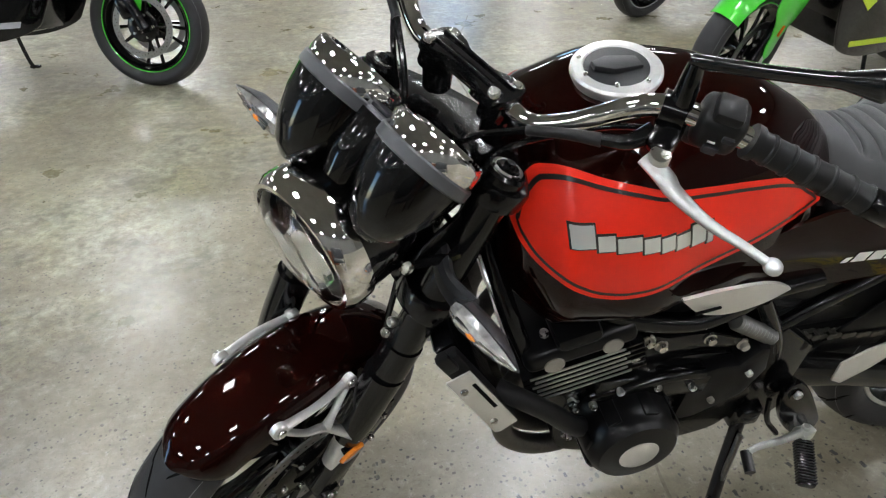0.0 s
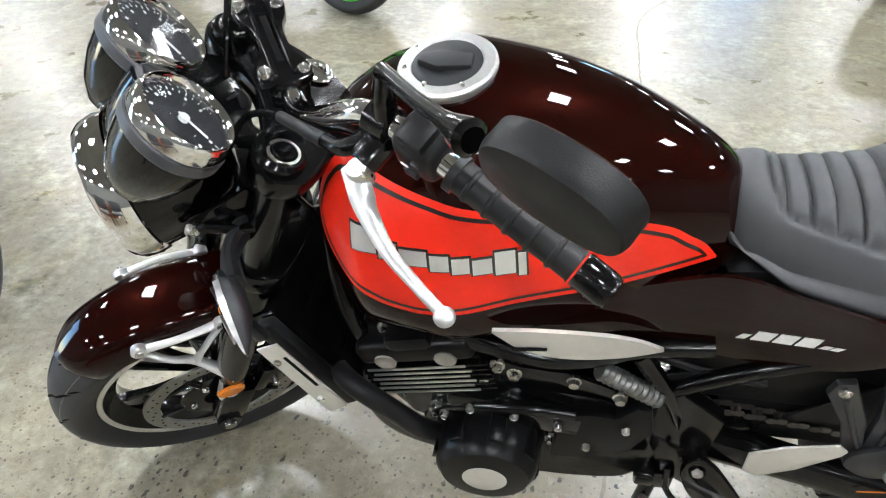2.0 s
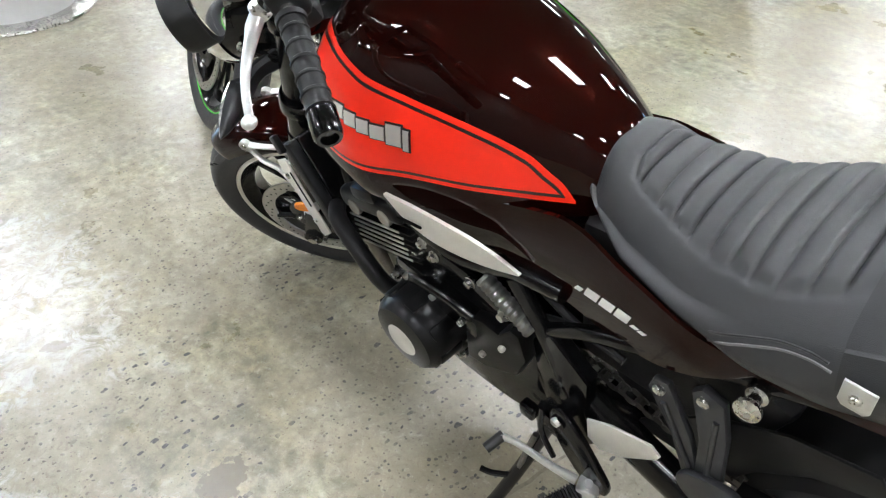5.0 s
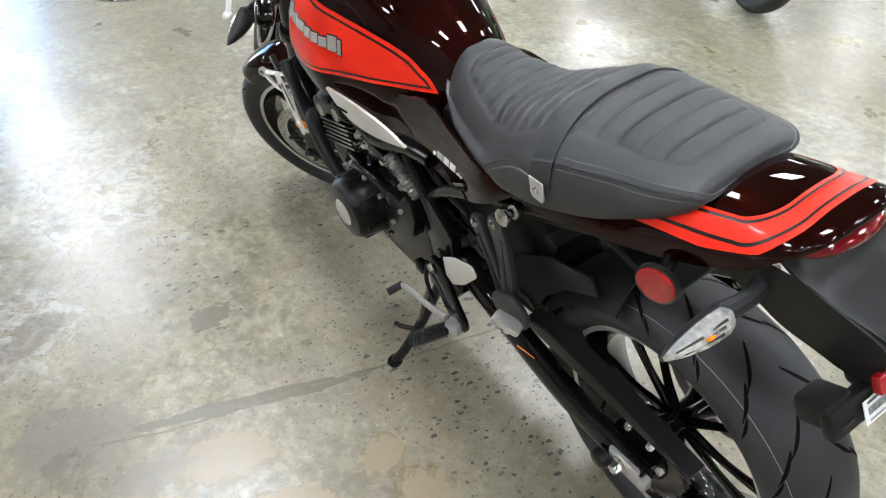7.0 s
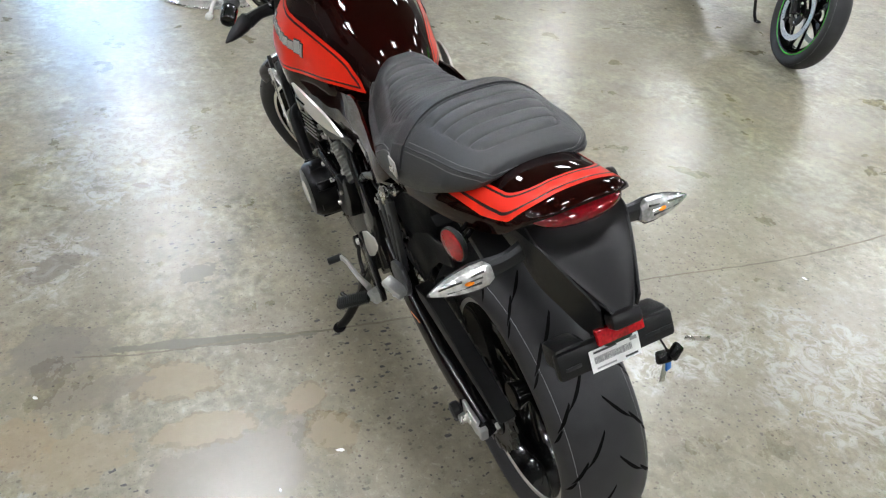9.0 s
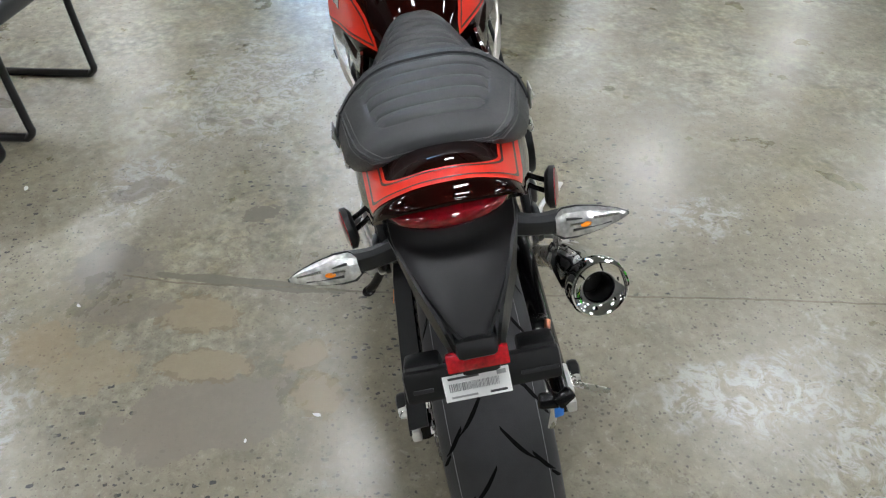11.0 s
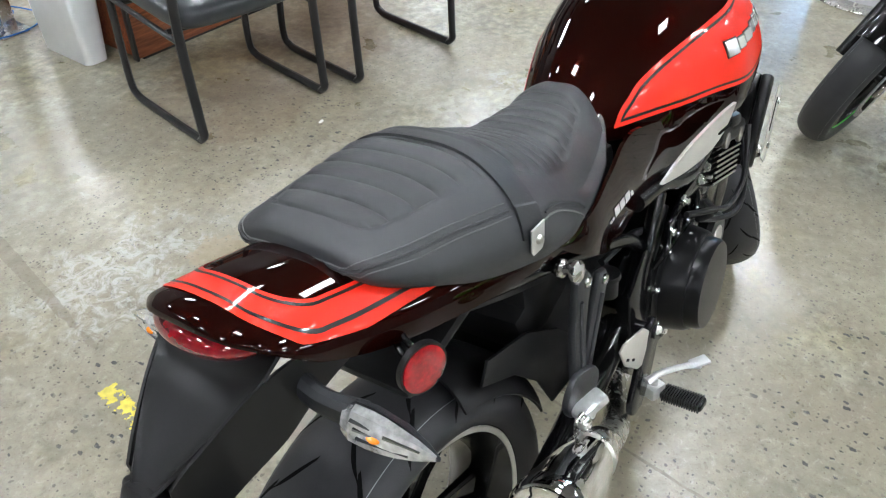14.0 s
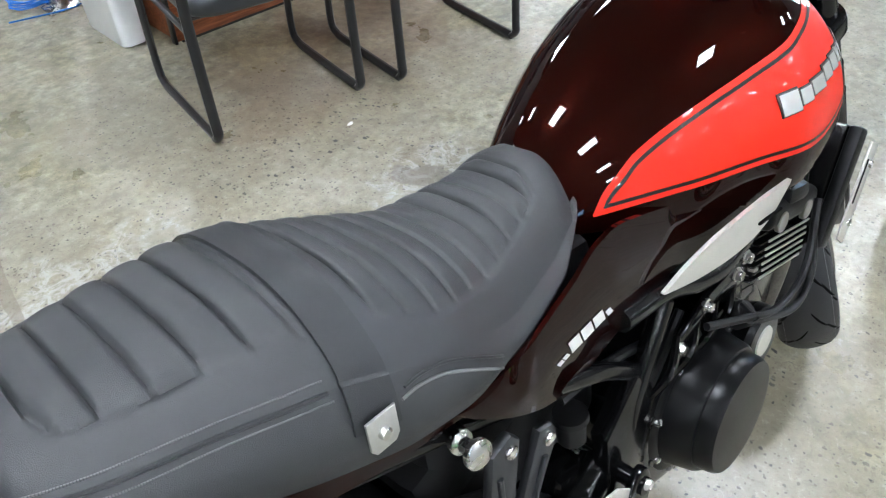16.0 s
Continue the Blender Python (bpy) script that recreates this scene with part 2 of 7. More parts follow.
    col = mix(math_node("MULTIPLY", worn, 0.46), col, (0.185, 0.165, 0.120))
    # olive floor on the right, darkened in colour for the machine's shade there
    side = blob(0.95, -0.70, 0.85, 0.50, 0.8, 0.50, 10)
    col = mix(math_node("MULTIPLY", side, 0.50), col, (0.190, 0.172, 0.118))
    # small brown freckles
    fr = nt.nodes.new("ShaderNodeTexVoronoi")
    fr.inputs["Scale"].default_value = 150
    L(P, fr.inputs["Vector"])
    fs = nt.nodes.new("ShaderNodeSeparateColor")
    L(fr.outputs["Color"], fs.inputs[0])
    spot = math_node("MULTIPLY", rng(fr.outputs["Distance"], 0.30, 0.20, 0.0, 1.0), rng(fs.outputs[0], 0.80, 0.84))
    col = mix(math_node("MULTIPLY", spot, 0.75), col, (0.10, 0.078, 0.055))
    # hairline cracks
    ck = nt.nodes.new("ShaderNodeTexVoronoi")
    ck.feature = "DISTANCE_TO_EDGE"
    ck.inputs["Scale"].default_value = 1.1
    cw = noise_tex(3.0, 8, 0.7)
    cs = nt.nodes.new("ShaderNodeVectorMath")
    cs.operation = "SCALE"
    cs.inputs["Scale"].default_value = 0.45
    L(cw.outputs["Color"], cs.inputs[0])
    ca = nt.nodes.new("ShaderNodeVectorMath")
    L(P, ca.inputs[0])
    L(cs.outputs[0], ca.inputs[1])
    L(ca.outputs[0], ck.inputs["Vector"])
    crack = math_node("MULTIPLY", rng(ck.outputs["Distance"], 0.0015, 0.006, 1.0, 0.0), rng(ochre.outputs["Fac"], 0.50, 0.56))
    col = mix(math_node("MULTIPLY", crack, 0.55), col, (0.13, 0.105, 0.075))
    # stone chips where the slab is ground open
    vor = nt.nodes.new("ShaderNodeTexVoronoi")
    vor.inputs["Scale"].default_value = 88
    vor.inputs["Randomness"].default_value = 1.0
    warp = noise_tex(55, 2)
    wv = nt.nodes.new("ShaderNodeVectorMath")
    wv.operation = "SCALE"
    wv.inputs["Scale"].default_value = 0.012
    L(warp.outputs["Color"], wv.inputs[0])
    av = nt.nodes.new("ShaderNodeVectorMath")
    L(P, av.inputs[0])
    L(wv.outputs[0], av.inputs[1])
    L(av.outputs[0], vor.inputs["Vector"])
    sep = nt.nodes.new("ShaderNodeSeparateColor")
    L(vor.outputs["Color"], sep.inputs[0])
    size = rng(sep.outputs[0], 0.0, 1.0, 0.12, 0.42)
    chip = math_node("SUBTRACT", size, vor.outputs["Distance"])
    chip = rng(chip, 0.0, 0.06)
    pick = rng(sep.outputs[1], 0.58, 0.62)
    openn = noise_tex(1.7, 5, 0.62, 0.8)
    field = rng(openn.outputs["Fac"], 0.470, 0.540)
    under = blob(0.55, 0.10, 0.80, 0.42, 0.45, 0.22)
    under2 = blob(0.25, -0.95, 1.0, 0.40, 0.4, 0.3, -20)
    under3 = blob(0.75, 1.35, 0.85, 0.40, 0.5, 0.22, 10)
    for q in ((0.81, 1.00, 0.17, 0.14), (1.32, 1.02, 0.10, 0.18), (0.05, 0.85, 0.16, 0.40), (1.75, 0.35, 0.35, 0.22)):
        under3 = math_node("MAXIMUM", under3, blob(*q, 0.5, 0.2))
    core = math_node("MAXIMUM", under, math_node("MAXIMUM", under2, under3))
    chips = math_node("MULTIPLY", math_node("MULTIPLY", chip, pick), math_node("MAXIMUM", math_node("MULTIPLY", field, 0.90), core))
    field = math_node("MAXIMUM", field, core)
    chipcol = mix(rng(sep.outputs[2], 0.2, 0.9), (0.035, 0.034, 0.036), (0.17, 0.14, 0.11))
    col = mix(math_node("MULTIPLY", field, 0.48), col, (0.250, 0.222, 0.165))
    col = mix(math_node("MULTIPLY", chips, 0.92), col, chipcol)
    # larger angular chips, dark blue-grey, where the surface is worn deepest
    mp = nt.nodes.new("ShaderNodeMapping")
    mp.inputs["Scale"].default_value = (1.0, 0.62, 1.0)
    mp.inputs["Rotation"].default_value = (0, 0, 0.6)
    L(av.outputs[0], mp.inputs["Vector"])
    v2 = nt.nodes.new("ShaderNodeTexVoronoi")
    v2.inputs["Scale"].default_value = 62
    v2.distance = "MINKOWSKI"
    v2.inputs["Exponent"].default_value = 1.3
    L(mp.outputs[0], v2.inputs["Vector"])
    s2 = nt.nodes.new("ShaderNodeSeparateColor")
    L(v2.outputs["Color"], s2.inputs[0])
    big_chip = math_node("SUBTRACT", rng(s2.outputs[0], 0.0, 1.0, 0.10, 0.46), v2.outputs["Distance"])
    big_chip = math_node("MULTIPLY", rng(big_chip, 0.0, 0.05), rng(s2.outputs[1], 0.50, 0.54))
    deep = blob(0.55, 0.12, 0.42, 0.26, 0.6, 0.3)
    for q in ((0.80, 1.00, 0.11, 0.10), (0.02, 0.70, 0.15, 0.42), (1.10, 1.45, 0.34, 0.26), (0.30, 0.92, 0.12, 0.10), (1.32, 1.08, 0.08, 0.12), (0.28, 0.12, 0.30, 0.14), (1.38, 0.08, 0.28, 0.18), (0.95, -0.55, 0.40, 0.24), (1.25, 0.62, 0.30, 0.16), (-0.35, 0.55, 0.30, 0.22)):
        deep = math_node("MAXIMUM", deep, blob(*q, 0.6, 0.3))
    big_chip = math_node("MULTIPLY", big_chip, deep)
    col = mix(math_node("MULTIPLY", big_chip, 0.95), col, mix(rng(s2.outputs[2], 0.2, 0.9), (0.018, 0.019, 0.023), (0.075, 0.072, 0.072)))
    # grit and pale scuffed places
    grit = noise_tex(38, 9, 0.8, 0.6)
    col = mix(math_node("MULTIPLY", rng(grit.outputs["Fac"], 0.53, 0.64), 0.55), col, (0.140, 0.118, 0.085))
    col = mix(math_node("MULTIPLY", rng(grit.outputs["Fac"], 0.45, 0.34), 0.40), col, (0.47, 0.455, 0.40))
    rub = noise_tex(16, 9, 0.74, 1.5)
    pale = blob(0.31, 1.27, 0.24, 0.17, 0.6, 0.35)
    for q in ((0.20, -0.60, 0.10, 0.20), (-0.05, -0.95, 0.35, 0.25), (1.25, 1.02, 0.16, 0.12), (0.92, -0.80, 0.10, 0.12), (1.95, 0.75, 0.40, 0.25)):
        pale = math_node("MAXIMUM", pale, blob(*q, 0.6, 0.35))
    col = mix(math_node("MULTIPLY", math_node("MULTIPLY", pale, rng(rub.outputs["Fac"], 0.46, 0.56)), 0.6), col, (0.46, 0.455, 0.435))
    # patches and stains with shapes of their own
    for x, y, rx, ry, ang, dens, c in FLOOR_STAINS:
        col = mix(math_node("MULTIPLY", blob(x, y, rx, ry, 0.34, 0.05, ang), dens), col, c)
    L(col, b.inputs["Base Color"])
    ro = mix(rng(mid.outputs["Fac"], 0.35, 0.7), (0.27, 0.27, 0.27), (0.40, 0.40, 0.40))
    sep2 = nt.nodes.new("ShaderNodeSeparateColor")
    L(ro, sep2.inputs[0])
    L(sep2.outputs[0], b.inputs["Roughness"])
    b.inputs["Specular IOR Level"].default_value = 0.5
    b.inputs["Coat Weight"].default_value = 0.42
    b.inputs["Coat Roughness"].default_value = 0.27
    bp = nt.nodes.new("ShaderNodeBump")
    bp.inputs["Strength"].default_value = 0.16
    bp.inputs["Distance"].default_value = 0.004
    bs = math_node("ADD", math_node("MULTIPLY", mid.outputs["Fac"], 0.8), math_node("MULTIPLY", grit.outputs["Fac"], 0.22))
    L(bs, bp.inputs["Height"])
    L(bp.outputs["Normal"], b.inputs["Normal"])
    return m


# x, y, half sizes, turn, density and colour of the larger marks on the slab
FLOOR_STAINS = [
    (1.050, 0.615, 0.058, 0.040, -62, 0.90, (0.135, 0.115, 0.082)),
    (1.65, 0.715, 0.035, 0.018, 60, 0.6, (0.14, 0.12, 0.10)),
    (0.25, 0.68, 0.13, 0.21, 8, 0.85, (0.205, 0.180, 0.143)),
    (0.42, 0.98, 0.085, 0.12, 10, 0.55, (0.300, 0.245, 0.155)),
    (0.60, 0.745, 0.075, 0.115, -12, 0.58, (0.185, 0.138, 0.078)),
    (0.60, 0.745, 0.066, 0.103, -12, 0.60, (0.300, 0.255, 0.168)),
    (0.41, 0.70, 0.055, 0.125, -5, 0.58, (0.190, 0.142, 0.080)),
    (0.41, 0.70, 0.047, 0.112, -5, 0.60, (0.305, 0.258, 0.170)),
    (0.425, 0.447, 0.050, 0.065, 30, 0.60, (0.185, 0.138, 0.078)),
    (0.425, 0.447, 0.042, 0.056, 30, 0.58, (0.295, 0.250, 0.165)),
    (0.295, 0.415, 0.075, 0.060, 20, 0.60, (0.185, 0.138, 0.078)),
    (0.295, 0.415, 0.066, 0.051, 20, 0.58, (0.295, 0.250, 0.165)),
    (0.52, 1.12, 0.09, 0.08, 40, 0.5, (0.30, 0.23, 0.14)),
    (0.84, 1.03, 0.10, 0.09, 0, 0.5, (0.13, 0.12, 0.11)),
    (0.80, 1.00, 0.10, 0.13, 15, 0.6, (0.19, 0.17, 0.14)),
    (0.63, 0.93, 0.05, 0.13, 5, 0.65, (0.19, 0.165, 0.13)),
    (1.21, -0.71, 0.060, 0.040, -30, 0.6, (0.17, 0.145, 0.115)),
    (0.88, -1.17, 0.035, 0.085, 10, 0.55, (0.19, 0.165, 0.13)),
    (1.22, 1.02, 0.05, 0.10, 35, 0.6, (0.15, 0.135, 0.115)),
    (1.75, 1.95, 0.8, 0.35, 20, 0.35, (0.17, 0.12, 0.07)),
    (0.17, 1.62, 0.020, 0.46, -8, 0.55, (0.15, 0.125, 0.09)),
    (0.715, 0.62, 0.022, 0.27, -13, 0.85, (0.135, 0.120, 0.092)),
]
CONCRETE = concrete_mat()

# ---- building tools ----
def smooth_path(pts, n=6, closed=False):
    """A Catmull-Rom curve through the points."""
    p = [Vector(q) for q in pts]
    if len(p) < 3:
        return p
    out = []
    count = len(p) if closed else len(p) - 1
    for i in range(count):
        if closed:
            a, b, c, d = p[i - 1], p[i], p[(i + 1) % len(p)], p[(i + 2) % len(p)]
        else:
            b, c = p[i], p[i + 1]
            a = p[i - 1] if i else b * 2 - c
            d = p[i + 2] if i + 2 < len(p) else c * 2 - b
        for k in range(n):
            t = k / n
            out.append(0.5 * ((2 * b) + (c - a) * t + (2 * a - 5 * b + 4 * c - d) * t * t + (3 * b - a - 3 * c + d) * t ** 3))
    if not closed:
        out.append(p[-1])
    return out


def curve_at(keys, x):
    """Smooth value at x through (x, value) keys in rising order (monotone cubic)."""
    if x <= keys[0][0]:
        return keys[0][1]
    if x >= keys[-1][0]:
        return keys[-1][1]
    n = len(keys)
    d = [(keys[i + 1][1] - keys[i][1]) / (keys[i + 1][0] - keys[i][0]) for i in range(n - 1)]
    m = [d[0]] + [0.0 if d[i - 1] * d[i] <= 0 else 2 * d[i - 1] * d[i] / (d[i - 1] + d[i]) for i in range(1, n - 1)] + [d[-1]]
    for i in range(n - 1):
        if x <= keys[i + 1][0]:
            h = keys[i + 1][0] - keys[i][0]
            t = (x - keys[i][0]) / h
            return ((2 * t ** 3 - 3 * t * t + 1) * keys[i][1] + (t ** 3 - 2 * t * t + t) * h * m[i]
                    + (3 * t * t - 2 * t ** 3) * keys[i + 1][1] + (t ** 3 - t * t) * h * m[i + 1])


def rings(rs, closed_ring=True, caps=True, loop=False):
    """A skin over rings of points, all of one length."""
    bm = bmesh.new()
    vs = [[bm.verts.new(p) for p in r] for r in rs]
    n = len(rs[0])
    pairs = list(zip(vs, vs[1:])) + ([(vs[-1], vs[0])] if loop else [])
    for a, b in pairs:
        for i in range(n if closed_ring else n - 1):
            j = (i + 1) % n
            bm.faces.new((a[i], a[j], b[j], b[i]))
    if caps and closed_ring and not loop:
        bm.faces.new(list(reversed(vs[0])))
        bm.faces.new(vs[-1])
    bmesh.ops.remove_doubles(bm, verts=bm.verts, dist=1e-6)
    bmesh.ops.recalc_face_normals(bm, faces=bm.faces)
    return bm


def tube(pts, r, n=10, seg=6, closed=False, flat=1.0):
    """A pipe along a smooth path; r is one radius or one per point; flat squashes it across its second axis."""
    path = smooth_path(pts, seg, closed)
    count = len(path)
    if isinstance(r, (list, tuple)):
        keys = [(i / (len(r) - 1), v) for i, v in enumerate(r)]
        rad = [curve_at(keys, i / (count - 1)) for i in range(count)]
    else:
        rad = [r] * count
    out, up = [], None
    for i, p in enumerate(path):
        if closed:
            d = path[(i + 1) % count] - path[i - 1]
        else:
            d = path[min(i + 1, count - 1)] - path[max(i - 1, 0)]
        d.normalize()
        if up is None:
            up = Vector((0, 0, 1)) if abs(d.z) < 0.9 else Vector((1, 0, 0))
        side = d.cross(up).normalized()
        up = side.cross(d).normalized()
        out.append([p + rad[i] * (math.cos(a) * side + math.sin(a) * flat * up) for a in (2 * math.pi * k / n for k in range(n))])
    return rings(out, loop=closed)


def lathe(profile, origin, axis, n=32, closed=False):
    """A turned body: profile of (radius, height along the axis)."""
    o, ax = Vector(origin), Vector(axis).normalized()
    u = ax.orthogonal().normalized()
    v = ax.cross(u)
    rs = [[o + ax * h + max(r, 1e-5) * (math.cos(a) * u + math.sin(a) * v) for a in (2 * math.pi * k / n for k in range(n))] for r, h in profile]
    return rings(rs, caps=not closed, loop=closed)


def box(size, center, rot=(0, 0, 0), bevel=0.0, seg=2):
    bm = bmesh.new()
    bmesh.ops.create_cube(bm, size=1)
    bmesh.ops.scale(bm, vec=size, verts=bm.verts)
    if bevel:
        bmesh.ops.bevel(bm, geom=bm.edges, offset=min(bevel, 0.45 * min(size)), segments=seg, affect="EDGES", profile=0.5)
    bm.transform(pose(*center, *rot))
    return bm


def prism(outline, depth, m=None, bevel=0.0, seg=2):
    """A plate: the outline in x, y, its thickness along z, centred, laid by m."""
    bm = bmesh.new()
    vs = [bm.verts.new((x, y, -depth / 2)) for x, y in outline]
    f = bm.faces.new(vs)
    ex = bmesh.ops.extrude_face_region(bm, geom=[f])
    bmesh.ops.translate(bm, vec=(0, 0, depth), verts=[v for v in ex["geom"] if isinstance(v, bmesh.types.BMVert)])
    bmesh.ops.recalc_face_normals(bm, faces=bm.faces)
    if bevel:
        ed = [e for e in bm.edges if abs(e.verts[0].co.z - e.verts[1].co.z) < 1e-7]
        bmesh.ops.bevel(bm, geom=ed, offset=bevel, segments=seg, affect="EDGES", profile=0.5)
    if m is not None:
        bm.transform(m)
    return bm


# planes for prism(): side view (x, z) at a given y; and front view (y, z) at a given x
def side_plane(y):
    return Matrix(((1, 0, 0, 0), (0, 0, 1, y), (0, 1, 0, 0), (0, 0, 0, 1)))


def joined(*bms):
    out = bmesh.new()
    for b in bms:
        me = bpy.data.meshes.new("tmp")
        b.to_mesh(me)
        b.free()
        out.from_mesh(me)
        bpy.data.meshes.remove(me)
    return out


def ellipsoid(center, radii, u=20, v=12):
    bm = bmesh.new()
    bmesh.ops.create_uvsphere(bm, u_segments=u, v_segments=v, radius=1)
    bmesh.ops.scale(bm, vec=radii, verts=bm.verts)
    bmesh.ops.translate(bm, vec=center, verts=bm.verts)
    return bm


def rod(a, b, r, n=12, r2=None):
    return tube([a, b], [r, r if r2 is None else r2], n)


def sheet(fn, nu, nv, thick=0.0):
    """A surface from fn(u, v) with u and v from 0 to 1."""
    bm = bmesh.new()
    g = [[bm.verts.new(fn(i / nu, j / nv)) for j in range(nv + 1)] for i in range(nu + 1)]
    for i in range(nu):
        for j in range(nv):
            bm.faces.new((g[i][j], g[i + 1][j], g[i + 1][j + 1], g[i][j + 1]))
    bmesh.ops.remove_doubles(bm, verts=bm.verts, dist=1e-6)
    bmesh.ops.recalc_face_normals(bm, faces=bm.faces)
    if thick:
        bmesh.ops.solidify(bm, geom=bm.faces, thickness=thick)
        bmesh.ops.recalc_face_normals(bm, faces=bm.faces)
    return bm


def mesh_of(name, bm, material, sharp=38.0):
    for f in bm.faces:
        f.smooth = True
    lim = radians(sharp)
    for e in bm.edges:
        if len(e.link_faces) == 2 and e.calc_face_angle(0.0) > lim:
            e.smooth = False
    me = bpy.data.meshes.new(name)
    bm.to_mesh(me)
    bm.free()
    me.materials.append(material)
    return me


def part(name, bm, material, parent, label="", m=None, sharp=38.0):
    """One mesh object under a thing or under a part of one."""
    ob = new(name, mesh_of(name, bm, material, sharp))
    ob.parent = parent
    if m is not None:
        ob.matrix_basis = m
    return tagged(ob, label)


def thing(name, label, category, m=None, group="", kind=""):
    ob = new(name)
    ob.empty_display_size = 0.1
    if m is not None:
        ob.matrix_basis = m
    return tagged(ob, label, category, group, kind)


def solid(name, bm, material, label, category, kind="", sharp=38.0, m=None):
    ob = new(name, mesh_of(name, bm, material, sharp))
    if m is not None:
        ob.matrix_basis = m
    return tagged(ob, label, category, kind=kind)

# ---- the showroom ----
X0, X1, Y0, Y1, CEIL = -10.5, 12.5, -16.5, 9.0, 4.2


def room():
    bm = box((X1 - X0, Y1 - Y0, 0.2), ((X0 + X1) / 2, (Y0 + Y1) / 2, -0.1))
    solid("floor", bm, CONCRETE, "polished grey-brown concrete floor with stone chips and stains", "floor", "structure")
    bm = box((X1 - X0, Y1 - Y0, 0.1), ((X0 + X1) / 2, (Y0 + Y1) / 2, CEIL + 0.05))
    solid("ceiling", bm, CEILINGM, "grey painted showroom ceiling", "ceiling", "structure")
    solid("wall_west", box((0.2, Y1 - Y0, CEIL), (X0 - 0.1, (Y0 + Y1) / 2, CEIL / 2)), WALLPAINT, "plain painted showroom wall", "wall", "structure")
    solid("wall_north", box((X1 - X0 + 0.4, 0.2, CEIL), ((X0 + X1) / 2, Y1 + 0.1, CEIL / 2)), WALLPAINT, "plain painted showroom wall", "wall", "structure")
    # a high window in the south wall
    wx0, wx1, wz0, wz1 = -3.4, -2.1, 2.7, 3.9
    south = [box((wx0 - X0 + 0.2, 0.2, CEIL), ((wx0 + X0 - 0.2) / 2, Y0 - 0.1, CEIL / 2)), box((X1 - wx1 + 0.2, 0.2, CEIL), ((X1 + wx1 + 0.2) / 2, Y0 - 0.1, CEIL / 2)),
             box((wx1 - wx0, 0.2, wz0), ((wx0 + wx1) / 2, Y0 - 0.1, wz0 / 2)), box((wx1 - wx0, 0.2, CEIL - wz1), ((wx0 + wx1) / 2, Y0 - 0.1, (CEIL + wz1) / 2))]
    solid("wall_south", joined(*south), WALLPAINT, "plain painted showroom wall with a high window", "wall", "structure")
    # the shop front with one tall glazed doorway
    dy0, dy1, dz = -0.15, 1.65, 3.7
    east = [box((0.2, dy0 - Y0, CEIL), (X1 + 0.1, (dy0 + Y0) / 2, CEIL / 2)), box((0.2, Y1 - dy1, CEIL), (X1 + 0.1, (Y1 + dy1) / 2, CEIL / 2)),
            box((0.2, dy1 - dy0, CEIL - dz), (X1 + 0.1, (dy0 + dy1) / 2, (CEIL + dz) / 2))]
    solid("wall_east", joined(*east), WALLPAINT, "painted shop front wall with a tall doorway", "wall", "structure")


def ceiling_light(x, y):
    ob = thing("ceiling_light", "white recessed ceiling light panel, switched on", "ceiling light", pose(x, y, CEIL), "ceiling lights")
    w, d = 0.64, 0.64
    fr = []
    for sx in (-1, 1):
        fr.append(box((0.03, d, 0.03), (sx * (w / 2 - 0.015), 0, -0.012)))
    for sy in (-1, 1):
        fr.append(box((w - 0.06, 0.03, 0.03), (0, sy * (d / 2 - 0.015), -0.012)))
    part("frame", joined(*fr), WHITEPLASTIC, ob)
    part("diffuser", box((w - 0.062, d - 0.062, 0.008), (0, 0, -0.006)), DIFFUSER, ob)
    return ob


room()
first = ceiling_light(-8.1, -14.74)
for i in range(6):
    for j in range(7):
        if i or j:
            copy_thing(first, pose(-8.1 + 3.8 * i, -14.74 + 3.77 * j, CEIL))

# ---- the motorcycle: x ahead from the rear axle, y to its own left, z up in its own plane ----
BIKE_LEAN = 11.0
bike = thing("motorcycle", "brown and orange-red retro roadster motorcycle leaning on its side stand", "motorcycle", pose(0, 0, 0, -BIKE_LEAN))
STEER_AXIS = Vector((-math.sin(radians(25)), 0, math.cos(radians(25))))
STEER_FOOT = Vector((1.509, 0, 0))
STEER = Matrix.Translation(STEER_FOOT) @ Matrix.Rotation(radians(35), 4, STEER_AXIS) @ Matrix.Translation(-STEER_FOOT)
RW, FW = Vector((0.0, 0, 0.310)), Vector((1.402, 0, 0.284))

TANK_TOP = [(0.535, 0.830), (0.545, 0.850), (0.57, 0.876), (0.62, 0.910), (0.70, 0.951), (0.80, 0.981), (0.893, 0.989), (0.987, 0.954), (1.034, 0.926), (1.062, 0.898), (1.073, 0.862)]
TANK_BOT = [(0.535, 0.768), (0.545, 0.764), (0.62, 0.752), (0.70, 0.738), (0.80, 0.696), (0.893, 0.659), (0.987, 0.644), (1.034, 0.676), (1.062, 0.731), (1.073, 0.826)]
TANK_W = [(0.535, 0.070), (0.545, 0.083), (0.57, 0.098), (0.62, 0.122), (0.70, 0.150), (0.80, 0.178), (0.893, 0.203), (0.987, 0.197), (1.034, 0.160), (1.062, 0.115), (1.073, 0.030)]
TANK_MID = [(0.55, -0.63), (0.70, -0.107), (0.85, 0.109), (1.0, 0.380)]


